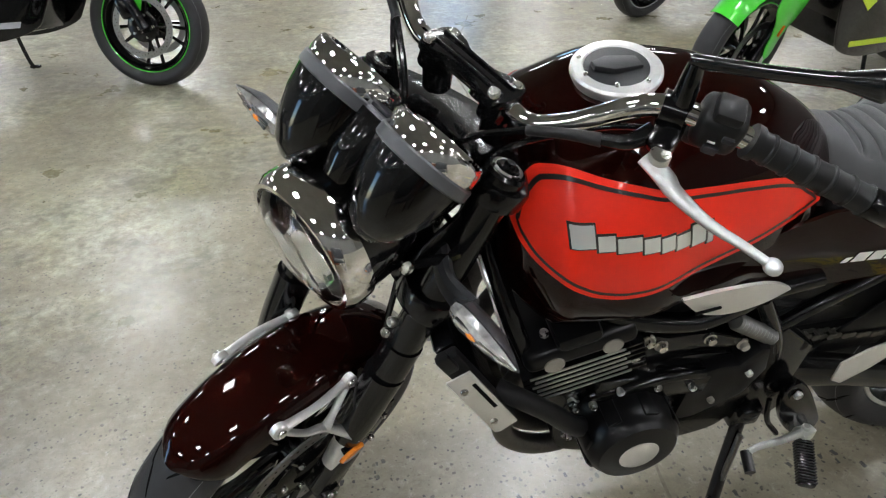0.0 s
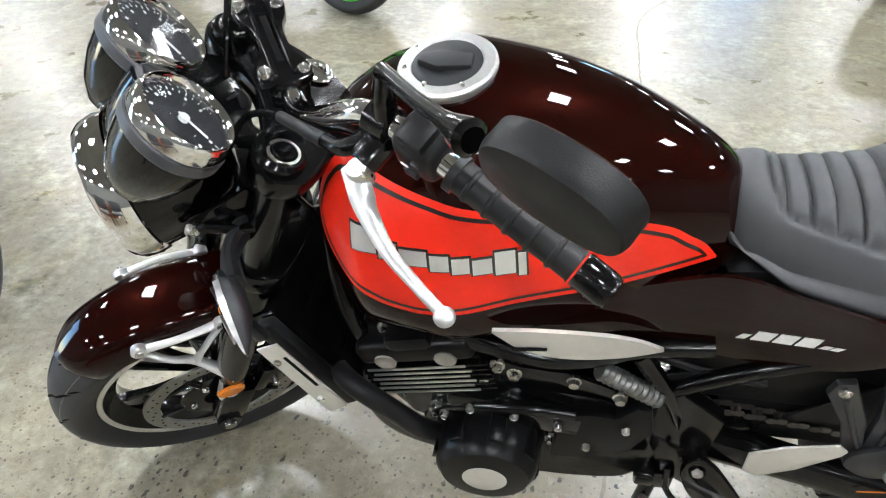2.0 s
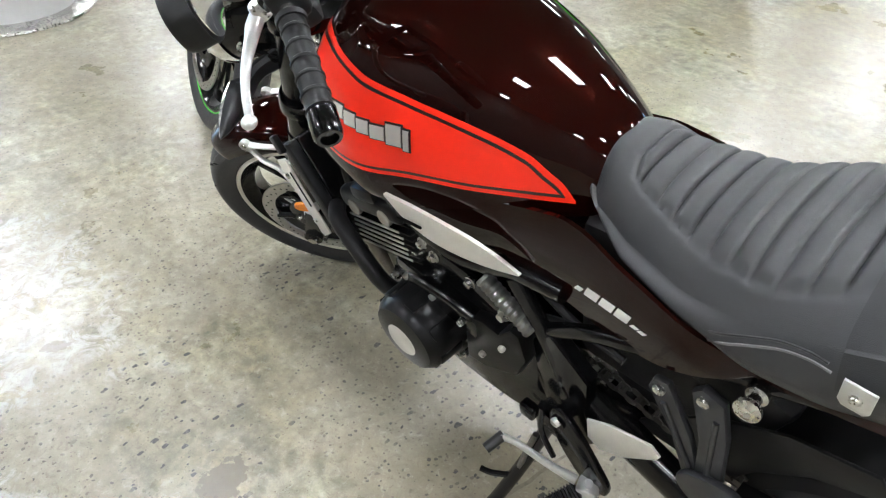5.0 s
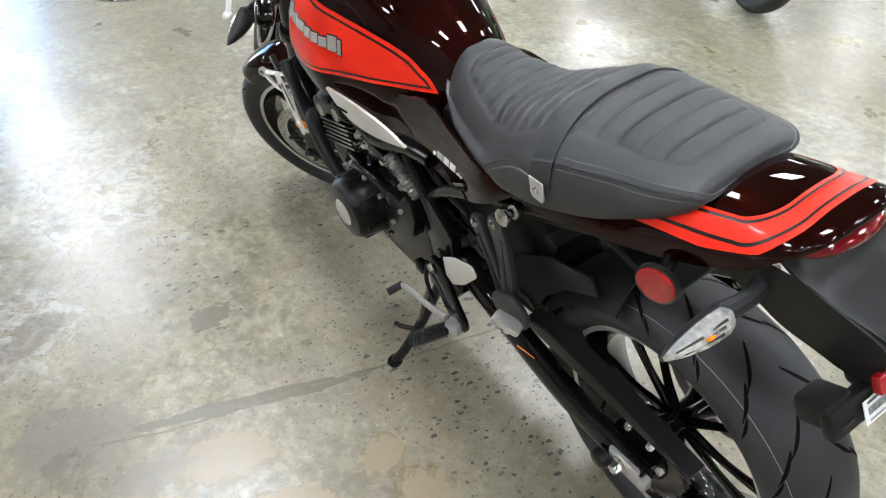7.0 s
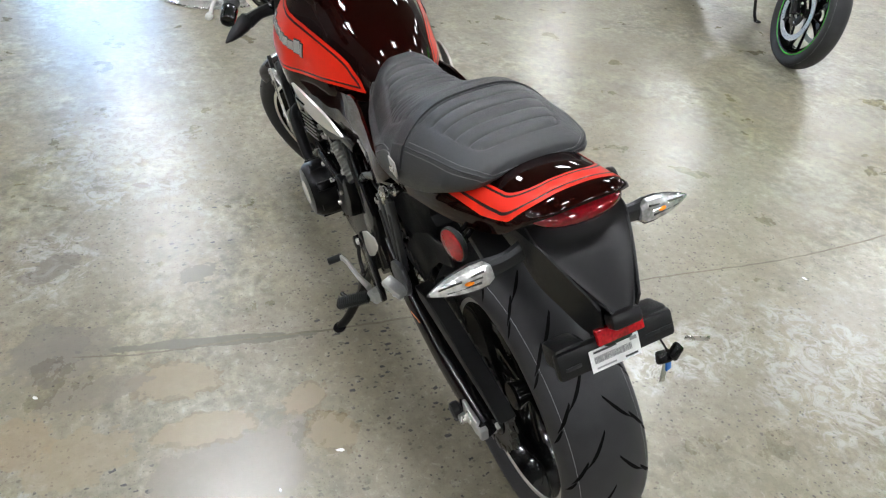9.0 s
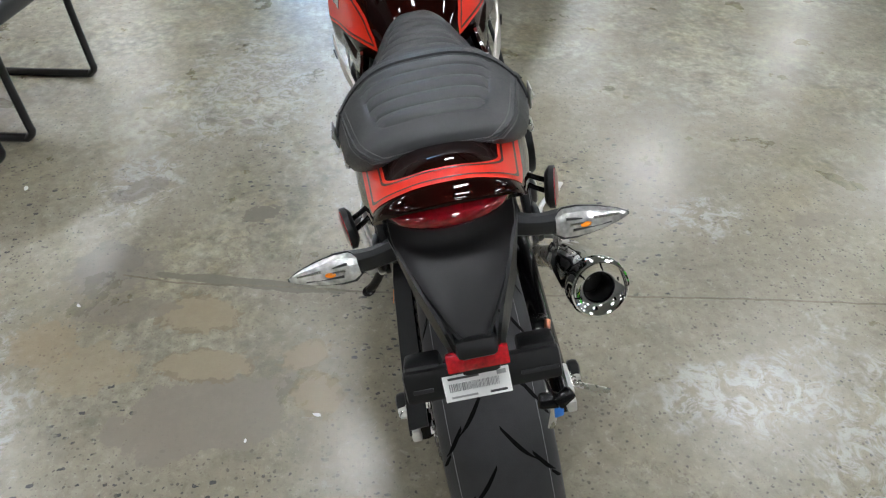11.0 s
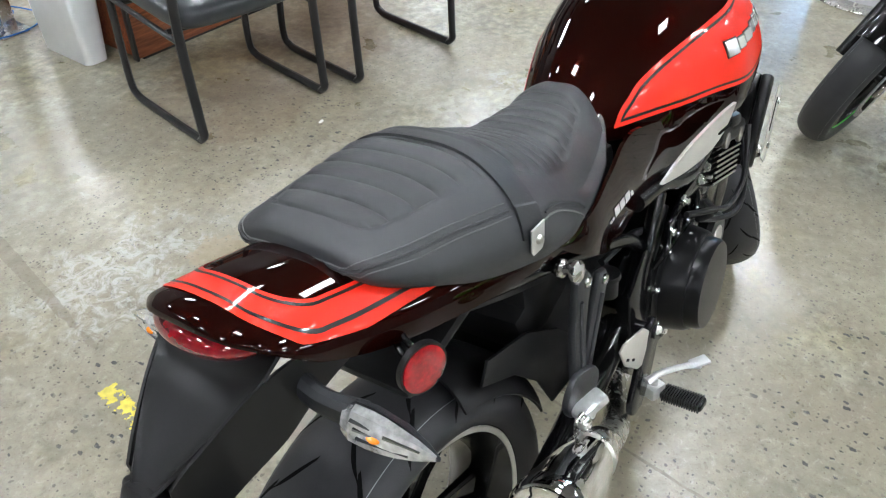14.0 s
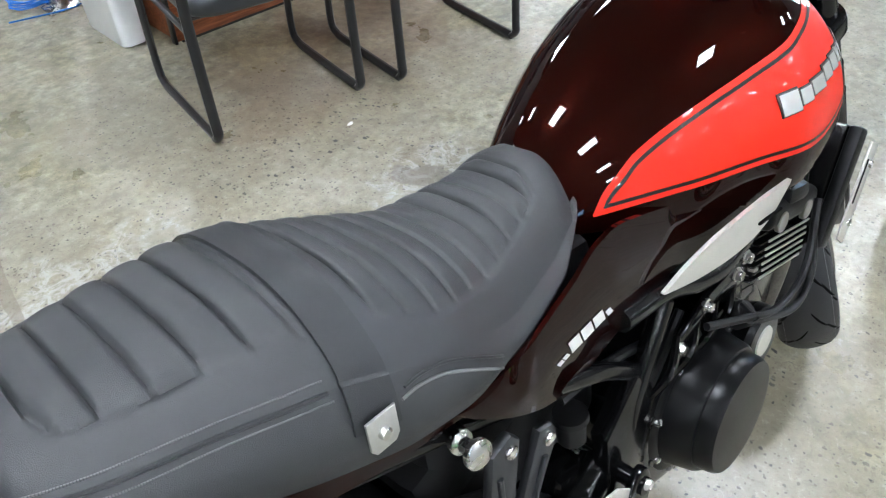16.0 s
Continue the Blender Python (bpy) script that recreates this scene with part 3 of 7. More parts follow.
def tank_y(x, z):
    """Half-width of the tank at a place of its side view."""
    t, b, w = curve_at(TANK_TOP, x), curve_at(TANK_BOT, x), curve_at(TANK_W, x)
    m = b + curve_at(TANK_MID, x) * (t - b)
    if z >= m:
        s = min(1.0, (z - m) / max(t - m, 1e-4))
        return w * max(0.0, 1 - s * s) ** 0.51
    s = min(1.0, (m - z) / max(m - b, 1e-4))
    c = 0.65 - 0.45 * (x - 0.55)
    return w * max(0.0, 1 - c * s ** 2 - (1 - c) * s ** 14) ** 0.6


def tank_ring(x, n=26):
    t, b = curve_at(TANK_TOP, x), curve_at(TANK_BOT, x)
    left = []
    for k in range(n + 1):
        z = b + (t - b) * (0.5 - 0.5 * math.cos(math.pi * k / n))
        left.append((x, max(tank_y(x, z), 0.002 * (1 - k / n)), z))
    return left + [(px, -py, pz) for px, py, pz in reversed(left[:-1])]


def side_sheet(x0, x1, zlo, zhi, yfun, nu=40, nv=14, thick=0.0, side=1):
    """A sheet in side view between two curves, lying on the surface y = yfun(x, z)."""
    def at(u, v):
        x = x0 + (x1 - x0) * (0.5 - 0.5 * math.cos(math.pi * u))
        a, b = curve_at(zlo, x), curve_at(zhi, x)
        z = a + (b - a) * v
        return (x, side * yfun(x, z), z)
    if not thick:
        return sheet(at, nu, nv)
    rows = []
    for i in range(nu + 1):
        outer = [at(i / nu, j / nv) for j in range(nv + 1)]
        rows.append(outer + [(x, y - side * thick, z) for x, y, z in reversed(outer)])
    return rings(rows)


PANEL_X0, PANEL_X1 = 0.570, 1.060
PANEL_HI = [(0.570, 0.781), (0.588, 0.803), (0.607, 0.817), (0.632, 0.834), (0.69, 0.855), (0.75, 0.867), (0.80, 0.874), (0.876, 0.888), (0.91, 0.897), (0.96, 0.906), (0.997, 0.911), (1.025, 0.904), (1.046, 0.884), (1.056, 0.860), (1.060, 0.838)]
PANEL_LO = [(0.570, 0.778), (0.61, 0.777), (0.66, 0.774), (0.70, 0.770), (0.76, 0.764), (0.82, 0.757), (0.87, 0.752), (0.915, 0.750), (0.955, 0.756), (1.0, 0.776), (1.034, 0.795), (1.052, 0.815), (1.060, 0.834)]


def panel_line(inset, width, off, side):
    """A thin line that follows the edge of the tank's panel at some distance inside it, meeting in a point behind."""
    def edge(keys, x, d):
        g = (curve_at(keys, x + 0.002) - curve_at(keys, x - 0.002)) / 0.004
        return curve_at(keys, x) + d * min(3.0, math.sqrt(1 + g * g))
    rows_hi, rows_lo = [], []
    for k in range(141):
        x = PANEL_X0 + 0.002 + (PANEL_X1 - PANEL_X0 - 0.004) * (0.5 - 0.5 * math.cos(math.pi * k / 140))
        h0, h1 = edge(PANEL_HI, x, -inset), edge(PANEL_HI, x, -inset - width)
        l0, l1 = edge(PANEL_LO, x, inset), edge(PANEL_LO, x, inset + width)
        if h0 <= l0:
            continue
        mid = (h0 + l0) / 2
        rows_hi.append((x, max(h1, mid), h0))
        rows_lo.append((x, l0, min(l1, mid)))
    bm = bmesh.new()
    for rows in (rows_hi, rows_lo):
        last = None
        for x, a, b in rows:
            cur = [bm.verts.new((x, side * (tank_y(x, a + (b - a) * v) + off), a + (b - a) * v)) for v in (0, 0.5, 1)]
            if last:
                for n in range(2):
                    bm.faces.new((last[n], last[n + 1], cur[n + 1], cur[n]))
            last = cur
    bmesh.ops.recalc_face_normals(bm, faces=bm.faces)
    return bm


def build_tank():
    xs = [0.535 + 0.538 * (0.5 - 0.5 * math.cos(math.pi * k / 66)) for k in range(67)]
    t = part("fuel_tank", rings([tank_ring(x) for x in xs]), PAINT_BROWN, bike, "glossy candy brown teardrop fuel tank")
    for s in (1, -1):
        part("side_panel", side_sheet(PANEL_X0, PANEL_X1, PANEL_LO, PANEL_HI, lambda x, z: tank_y(x, z) + 0.0012, 70, 24, 0, s), PAINT_RED, t, "orange-red teardrop panel with a black pinstripe")
        part("pinstripe", panel_line(0.0070, 0.0044, 0.0022, s), STRIPE_BLACK, t, "thin black pinstripe")
        # the maker's raised badge, as plain slanted blocks on a dark rim
        def badge_block(x0, x1, z0, z1, off, grow):
            def at(u, v):
                z = z0 - grow + (z1 - z0 + 2 * grow) * v
                x = x0 + grow + (x1 - x0 - 2 * grow) * u + s * 0.10 * (z - 0.83)
                return (x, s * (tank_y(x, z) + off), z)
            return sheet(at, 4, 5, 0.0012)
        x = 1.000 if s > 0 else 0.838
        for w, h in ((0.030, 0.027), (0.022, 0.019), (0.032, 0.018), (0.022, 0.019), (0.020, 0.019), (0.022, 0.019), (0.023, 0.029), (0.009, 0.029)):
            z0 = 0.803 + 0.15 * (x - 0.80)
            x1 = x - w if s > 0 else x + w
            lo, hi = max(x, x1), min(x, x1)
            part("emblem_rim", badge_block(lo, hi, z0, z0 + h, 0.0030, 0.0022), STRIPE_BLACK, t, "black rim of a badge block")
            part("emblem", badge_block(lo, hi, z0, z0 + h, 0.0044, 0.0), EMBLEM, t, "raised silver badge block")
            x += (-1 if s > 0 else 1) * (w + 0.0032)
    # filler cap with a bolted bright ring
    c, up = Vector((0.908, 0.020, 0.9845)), Vector((0.10, 0.10, 1)).normalized()
    ring = lathe([(0.042, -0.022), (0.042, 0.002), (0.044, 0.0045), (0.056, 0.0035), (0.0590, 0.0005), (0.0595, -0.004), (0.056, -0.012), (0.050, -0.024)], c, up, 64)
    cap = part("filler_cap", ring, ALU, t, "bright aluminium filler cap ring")
    part("cap_lid", lathe([(0.0001, 0.0042), (0.036, 0.0040), (0.0418, 0.0025), (0.0418, -0.012)], c, up, 40), GREYPLASTIC, cap, "dark grey filler lid")
    lid = prism([(-0.030, -0.013), (0.010, -0.018), (0.033, -0.007), (0.033, 0.007), (0.010, 0.018), (-0.030, 0.013)], 0.008, Matrix.Translation(c + up * 0.0055), 0.002)
    part("key_flap", lid, GREYPLASTIC, cap)
    for k in range(7):
        a = 2 * math.pi * k / 7 + 0.3
        part("bolt", lathe([(0.0001, 0.006), (0.0028, 0.0055), (0.003, 0.002)], c + Vector((0.0495 * math.cos(a), 0.0495 * math.sin(a), 0)), up, 10), STEEL, cap)


build_tank()

# ---- seat ----
SEAT_TOP = [(-0.042, 0.903), (-0.038, 0.913), (-0.026, 0.921), (0.0, 0.926), (0.09, 0.928), (0.15, 0.928), (0.20, 0.920), (0.26, 0.897), (0.32, 0.871), (0.40, 0.844), (0.48, 0.843), (0.53, 0.856), (0.552, 0.855), (0.562, 0.838)]
SEAT_W = [(-0.042, 0.072), (-0.038, 0.086), (-0.026, 0.099), (0.0, 0.110), (0.04, 0.119), (0.10, 0.130), (0.17, 0.141), (0.22, 0.147), (0.28, 0.146), (0.36, 0.130), (0.44, 0.110), (0.50, 0.094), (0.54, 0.082), (0.562, 0.066)]
SEAT_BOT = [(-0.042, 0.893), (-0.036, 0.880), (-0.02, 0.868), (0.04, 0.838), (0.09, 0.812), (0.16, 0.788), (0.24, 0.768), (0.30, 0.758), (0.40, 0.752), (0.47, 0.758), (0.53, 0.784), (0.562, 0.810)]
SEAT_DROP = [(-0.042, 0.016), (0.0, 0.030), (0.08, 0.044), (0.17, 0.062), (0.25, 0.070), (0.562, 0.066)]


def in_insert(x, y):
    """How deep a place of the seat's top lies inside one of the two ribbed panels, in metres."""
    ay = abs(y)
    if 0.212 < x < 0.515:
        half = curve_at([(0.212, 0.103), (0.29, 0.116), (0.36, 0.100), (0.44, 0.076), (0.515, 0.052)], x)
        return min(half - ay, 0.515 - x - 0.35 * max(0, ay - 0.03), x - 0.212)
    if -0.004 < x < 0.176:
        half = curve_at([(-0.004, 0.060), (0.015, 0.074), (0.06, 0.086), (0.176, 0.104)], x)
        return min(half - ay, x + 0.004 - 0.25 * max(0, ay - 0.04), 0.176 - x)
    return -1.0


def seat_z(x, y):
    t, w = curve_at(SEAT_TOP, x), curve_at(SEAT_W, x)
    s = min(1.0, abs(y) / max(w, 1e-4))
    side = t - curve_at(SEAT_DROP, x) * s ** 3.0
    d = in_insert(x, y)
    if d > 0:
        pitch = 0.0352 if x < 0.2 else 0.0285
        ph = ((x + 0.004 if x < 0.2 else x - 0.212) / pitch) % 1.0
        near = min(ph, 1 - ph) * pitch
        side += min(1.0, d / 0.010) * 0.0032 * (1 - (2 * ph - 1) ** 2) - min(1.0, d / 0.004) * (0.0036 if x < 0.2 else 0.0046) * math.exp(-(near / 0.0022) ** 2)
    side -= 0.0040 * math.exp(-(d / 0.0026) ** 2)
    return side


def seat_flank(x, f):
    """Half-width and height on the seat's flank, f from 0 at the seam to 1 at the lower edge."""
    w, zb = curve_at(SEAT_W, x), curve_at(SEAT_BOT, x)
    zl = seat_z(x, w)
    out = 0.017 * min(1.0, max(0.25, (x + 0.05) / 0.08)) * min(1.0, max(0.3, (0.56 - x) / 0.08))
    return w + out * math.sin(math.pi * min(1, f * 1.15) * 0.62) - 0.02 * max(0, f - 0.8), zl + (zb - zl) * f


def seam_path(off, x1):
    """The seam round the pillion's cushion, from the one side round the back to the other, off metres below the edge."""
    pts = []
    xs = [x1 + (-0.040 - x1) * k / 110 for k in range(111)]
    for x in xs:
        w = curve_at(SEAT_W, x)
        if off < 0:
            y = w + off * 0.9
            pts.append(Vector((x, y, seat_z(x, y) + 0.0006)))
        else:
            y, z = seat_flank(x, min(0.9, off / max(0.012, seat_z(x, w) - curve_at(SEAT_BOT, x))))
            pts.append(Vector((x, y + 0.0006, z)))
    end = pts[-1]
    for k in range(1, 24):
        y = end.y * (1 - k / 12)
        pts.append(Vector((-0.0425, y, end.z + 0.004 * (1 - (y / end.y) ** 2))))
    return pts + [Vector((p.x, -p.y, p.z)) for p in reversed(pts[:111])]


def build_seat():
    nx, ny = 270, 60
    rows = []
    for i in range(nx + 1):
        x = -0.042 + 0.604 * (i / nx) ** 1.12
        w = curve_at(SEAT_W, x)
        row = []
        for j in range(ny + 1):
            v = -1 + 2 * j / ny
            y = w * math.sin(v * math.pi / 2)
            row.append((x, y, seat_z(x, y)))
        right = [(x, *seat_flank(x, k / 8)) for k in range(1, 9)]
        left = [(px, -py, pz) for px, py, pz in reversed(right)]
        rows.append(left + row + right)
    bm = rings(rows, True, True)
    st = part("seat", bm, VINYL, bike, "black ribbed vinyl dual seat with grey stitching", sharp=60)

    # cross strap between the two places
    def strap(u, v):
        a = 2 * v - 1
        x = 0.186 + 0.040 * (u - 0.5) + 0.016 * (1 - a * a)
        w = curve_at(SEAT_W, x)
        if abs(a) < 0.72:
            y = w * math.sin(a / 0.72 * math.pi / 2)
            z = max(seat_z(x, y), curve_at(SEAT_TOP, x) - curve_at(SEAT_DROP, x) * (abs(y) / w) ** 3) + 0.004
        else:
            f = (abs(a) - 0.72) / 0.28
            y, z = seat_flank(x, f * 0.5)
            y = math.copysign(y + 0.003, a)
            z += 0.004 * (1 - f)
        return (x, y, z)
    part("seat_strap", sheet(strap, 6, 90, 0.004), VINYL_SIDE, st, "black vinyl grab strap")
    for s in (1, -1):
        tab = prism([(-0.015, 0.02), (0.015, 0.02), (0.015, -0.012), (0.010, -0.019), (-0.010, -0.019), (-0.015, -0.012)], 0.003, Matrix.Translation((0.187, s * 0.1640, 0.818)) @ Matrix.Rotation(radians(-s * 4), 4, "X") @ side_plane(0), 0.0008)
        pl = part("strap_plate", tab, ALU, st, "bare metal strap end plate")
        part("bolt", lathe([(0.0001, 0.007), (0.005, 0.0055), (0.0065, 0.0015), (0.0065, -0.001)], (0.187, s * 0.1648, 0.818), (0, s, 0), 16), STEEL, pl)
    # a piped seam between two rows of stitching, thread by thread
    part("seam", tube([tuple(p) for p in seam_path(0.0012, 0.165)][::3], 0.0022, 6), VINYL_SIDE, st, "dark piped seam")
    for off in (-0.006, 0.008):
        path = seam_path(off, 0.165)
        bm = bmesh.new()
        run = 0.0
        for a, b in zip(path, path[1:]):
            d = b - a
            n = max(1, round(d.length / 0.0034))
            side = d.cross(Vector((0, 0, 1)))
            side = side.normalized() * 0.0006 if side.length > 1e-9 else Vector((0, 0.0006, 0))
            up = Vector((0, 0, 0.0006))
            for k in range(n):
                p, q = a + d * (k + 0.15) / n, a + d * (k + 0.85) / n
                lo = [bm.verts.new(p + side * i + up * j) for i, j in ((-1, -1), (1, -1), (1, 1), (-1, 1))]
                hi = [bm.verts.new(q + side * i + up * j) for i, j in ((-1, -1), (1, -1), (1, 1), (-1, 1))]
                for i in range(4):
                    bm.faces.new((lo[i], lo[(i + 1) % 4], hi[(i + 1) % 4], hi[i]))
        part("stitching", bm, STITCH, st, "pale grey row of stitching", sharp=180)
    # piping that rises behind the rider's place and runs forward
    for s in (1, -1):
        for k in (0.0, 0.012):
            pts = []
            for x, f in ((0.215, 0.30), (0.235, 0.22), (0.262, 0.20), (0.290, 0.30), (0.318, 0.55), (0.338, 0.92)):
                y, z = seat_flank(x + k * 0.4, min(0.97, f))
                pts.append((x + k * 0.4, s * (y + 0.0004), z + k))
            part("piping", tube(pts, 0.0016, 6), VINYL_SIDE if k else STITCH, st)


build_seat()

# ---- tail ----
TAIL_TOP = [(-0.1902, 0.909), (-0.1876, 0.914), (-0.1799, 0.918), (-0.1661, 0.919), (-0.1472, 0.917), (-0.1, 0.912), (-0.04, 0.901), (0, 0.892), (0.1, 0.872), (0.2, 0.845), (0.3, 0.800)]
TAIL_W = [(-0.1902, 0.030), (-0.1876, 0.050), (-0.1799, 0.068), (-0.1661, 0.087), (-0.13, 0.102), (-0.06, 0.114), (0.02, 0.128), (0.1, 0.139), (0.2, 0.146), (0.3, 0.146)]
TAIL_BOT = [(-0.1902, 0.906), (-0.1816, 0.898), (-0.173, 0.892), (-0.1627, 0.884), (-0.1472, 0.870), (-0.12, 0.847), (-0.04, 0.810), (0.06, 0.784), (0.16, 0.762), (0.24, 0.745), (0.3, 0.735)]


def tail_z(x, y):
    t, w, b = curve_at(TAIL_TOP, x), curve_at(TAIL_W, x), curve_at(TAIL_BOT, x)
    u = min(1.0, abs(y) / w)
    return b + (t - b) * (1 - 0.12 * u * u) * max(0.0, 1 - u ** 3.0) ** 0.55


def build_tail():
    rows = []
    for i in range(71):
        x = -0.1902 + 0.4902 * (i / 70) ** 1.5
        w = curve_at(TAIL_W, x)
        ys = [w * math.sin(math.pi / 2 * (1 - (1 - k / 22) ** 1.6)) for k in range(23)]
        half = [(x, y, tail_z(x, y)) for y in ys]
        rows.append([(p, -q, r) for p, q, r in reversed(half)] + half[1:])
    tail = part("tail_cowl", rings(rows), PAINT_BROWN, bike, "candy brown ducktail cowl with orange-red stripes")

    def stripe_edge(k, v):
        """Place on the cowl: k from 0 at the inner to 1 at the outer edge, v along the bow from side to side."""
        r = 0.042 + 0.014 * k
        xb, yo = -0.120 - 0.040 * k, 0.076 + 0.028 * k
        flat, arc, leg = yo - r, r * math.pi / 2, 0.085 - xb - r
        d = abs(2 * v - 1) * (flat + arc + leg)
        if d < flat:
            x, y = xb, d
        elif d < flat + arc:
            q = (d - flat) / r
            x, y = xb + r * (1 - math.cos(q)), flat + r * math.sin(q)
        else:
            f = d - flat - arc
            x, y = xb + r + f, yo + 0.10 * f
        y = min(y, curve_at(TAIL_W, x) * (0.80 + 0.15 * k))
        return x, math.copysign(y, 0.5 - v)

    def band(k0, k1, off):
        def at(u, v):
            x, y = stripe_edge(k0 + (k1 - k0) * u, v)
            return (x, y, tail_z(x, y) + off)
        return sheet(at, 8, 120)
    part("stripe_band", band(0.0, 1.0, 0.0012), PAINT_RED, tail, "orange-red bow-shaped stripe")
    for k0 in (0.13, 0.71):
        part("pinstripe", band(k0, k0 + 0.09, 0.0022), STRIPE_BLACK, tail, "black pinstripe")
    # tail lamp under the lip
    lens = ellipsoid((-0.156, 0, 0.8860), (0.042, 0.077, 0.0225), 40, 20)
    part("tail_lamp", lens, TAILLENS, bike, "dark red oval tail lamp")


build_tail()

# ---- side covers ----
COVER_HI = [(0.268, 0.748), (0.32, 0.752), (0.40, 0.757), (0.47, 0.766), (0.52, 0.779), (0.56, 0.783), (0.60, 0.775), (0.6596, 0.7598), (0.7358, 0.7416), (0.7929, 0.7265), (0.83, 0.7174)]
COVER_LO = [(0.268, 0.748), (0.30, 0.722), (0.35, 0.688), (0.42, 0.652), (0.48, 0.640), (0.54, 0.644), (0.60, 0.658), (0.6596, 0.6658), (0.7358, 0.6726), (0.7929, 0.6845), (0.83, 0.7114)]


def cover_y(x, z):
    lo, hi = curve_at(COVER_LO, x), curve_at(COVER_HI, x)
    v = min(1, max(0, (z - lo) / max(hi - lo, 1e-3)))
    return curve_at([(0.268, 0.150), (0.35, 0.160), (0.45, 0.147), (0.55, 0.138), (0.66, 0.142), (0.74, 0.160), (0.83, 0.180)], x) - 0.010 * (1 - math.sin(math.pi * (0.25 + 0.5 * v))) - 0.16 * max(0.0, z - 0.715)


WING_HI = [(0.6146, 0.667), (0.6501, 0.6938), (0.6967, 0.7159), (0.7526, 0.7288), (0.7899, 0.7321), (0.8318, 0.7308)]
WING_LO = [(0.6146, 0.665), (0.6501, 0.6648), (0.6967, 0.6679), (0.7433, 0.674), (0.7899, 0.6901), (0.8318, 0.7278)]


def build_covers():
    for s in (1, -1):
        cv = part("side_cover", side_sheet(0.268, 0.83, COVER_LO, COVER_HI, cover_y, 60, 16, 0.006, s), PAINT_BROWN, bike, "candy brown side cover with a white model badge")
        x = 0.528
        for w, h, gap in ((0.011, 0.011, 0.006), (0.022, 0.019, 0.0035), (0.022, 0.019, 0.0035), (0.022, 0.019, 0.004), (0.010, 0.008, 0.002), (0.010, 0.008, 0)):
            cx = x - w / 2
            cz = 0.690 + (0.528 - x) * 0.10 + h / 2
            def badge(u, v, cx=cx, cz=cz, w=w, h=h):
                qx = cx + (u - 0.5) * w - 0.007 * (v - 0.5)
                qz = cz + (v - 0.5) * h - 0.09 * (u - 0.5) * w
                return (qx, s * (cover_y(qx, qz) + 0.0012), qz)
            part("emblem", sheet(badge, 6, 6), DECAL_WHITE, cv, "white model badge block")
            x -= w + gap
        wing = part("wing_cover", side_sheet(0.6146, 0.8318, WING_LO, WING_HI, lambda x, z: 0.155 + 0.048 * (x - 0.612) / 0.218 + 0.010 * math.sin(math.pi * (x - 0.612) / 0.22) - 0.4 * abs(z - 0.665 - 0.30 * (x - 0.612)) ** 1.5, 40, 12, 0.006, s), SILVER, bike, "pale silver leaf-shaped engine side cover")
        part("slot", box((0.045, 0.004, 0.004), (0.785, s * 0.2012, 0.700), (0, -4, s * 10), 0.001), GROOVE, wing)


build_covers()

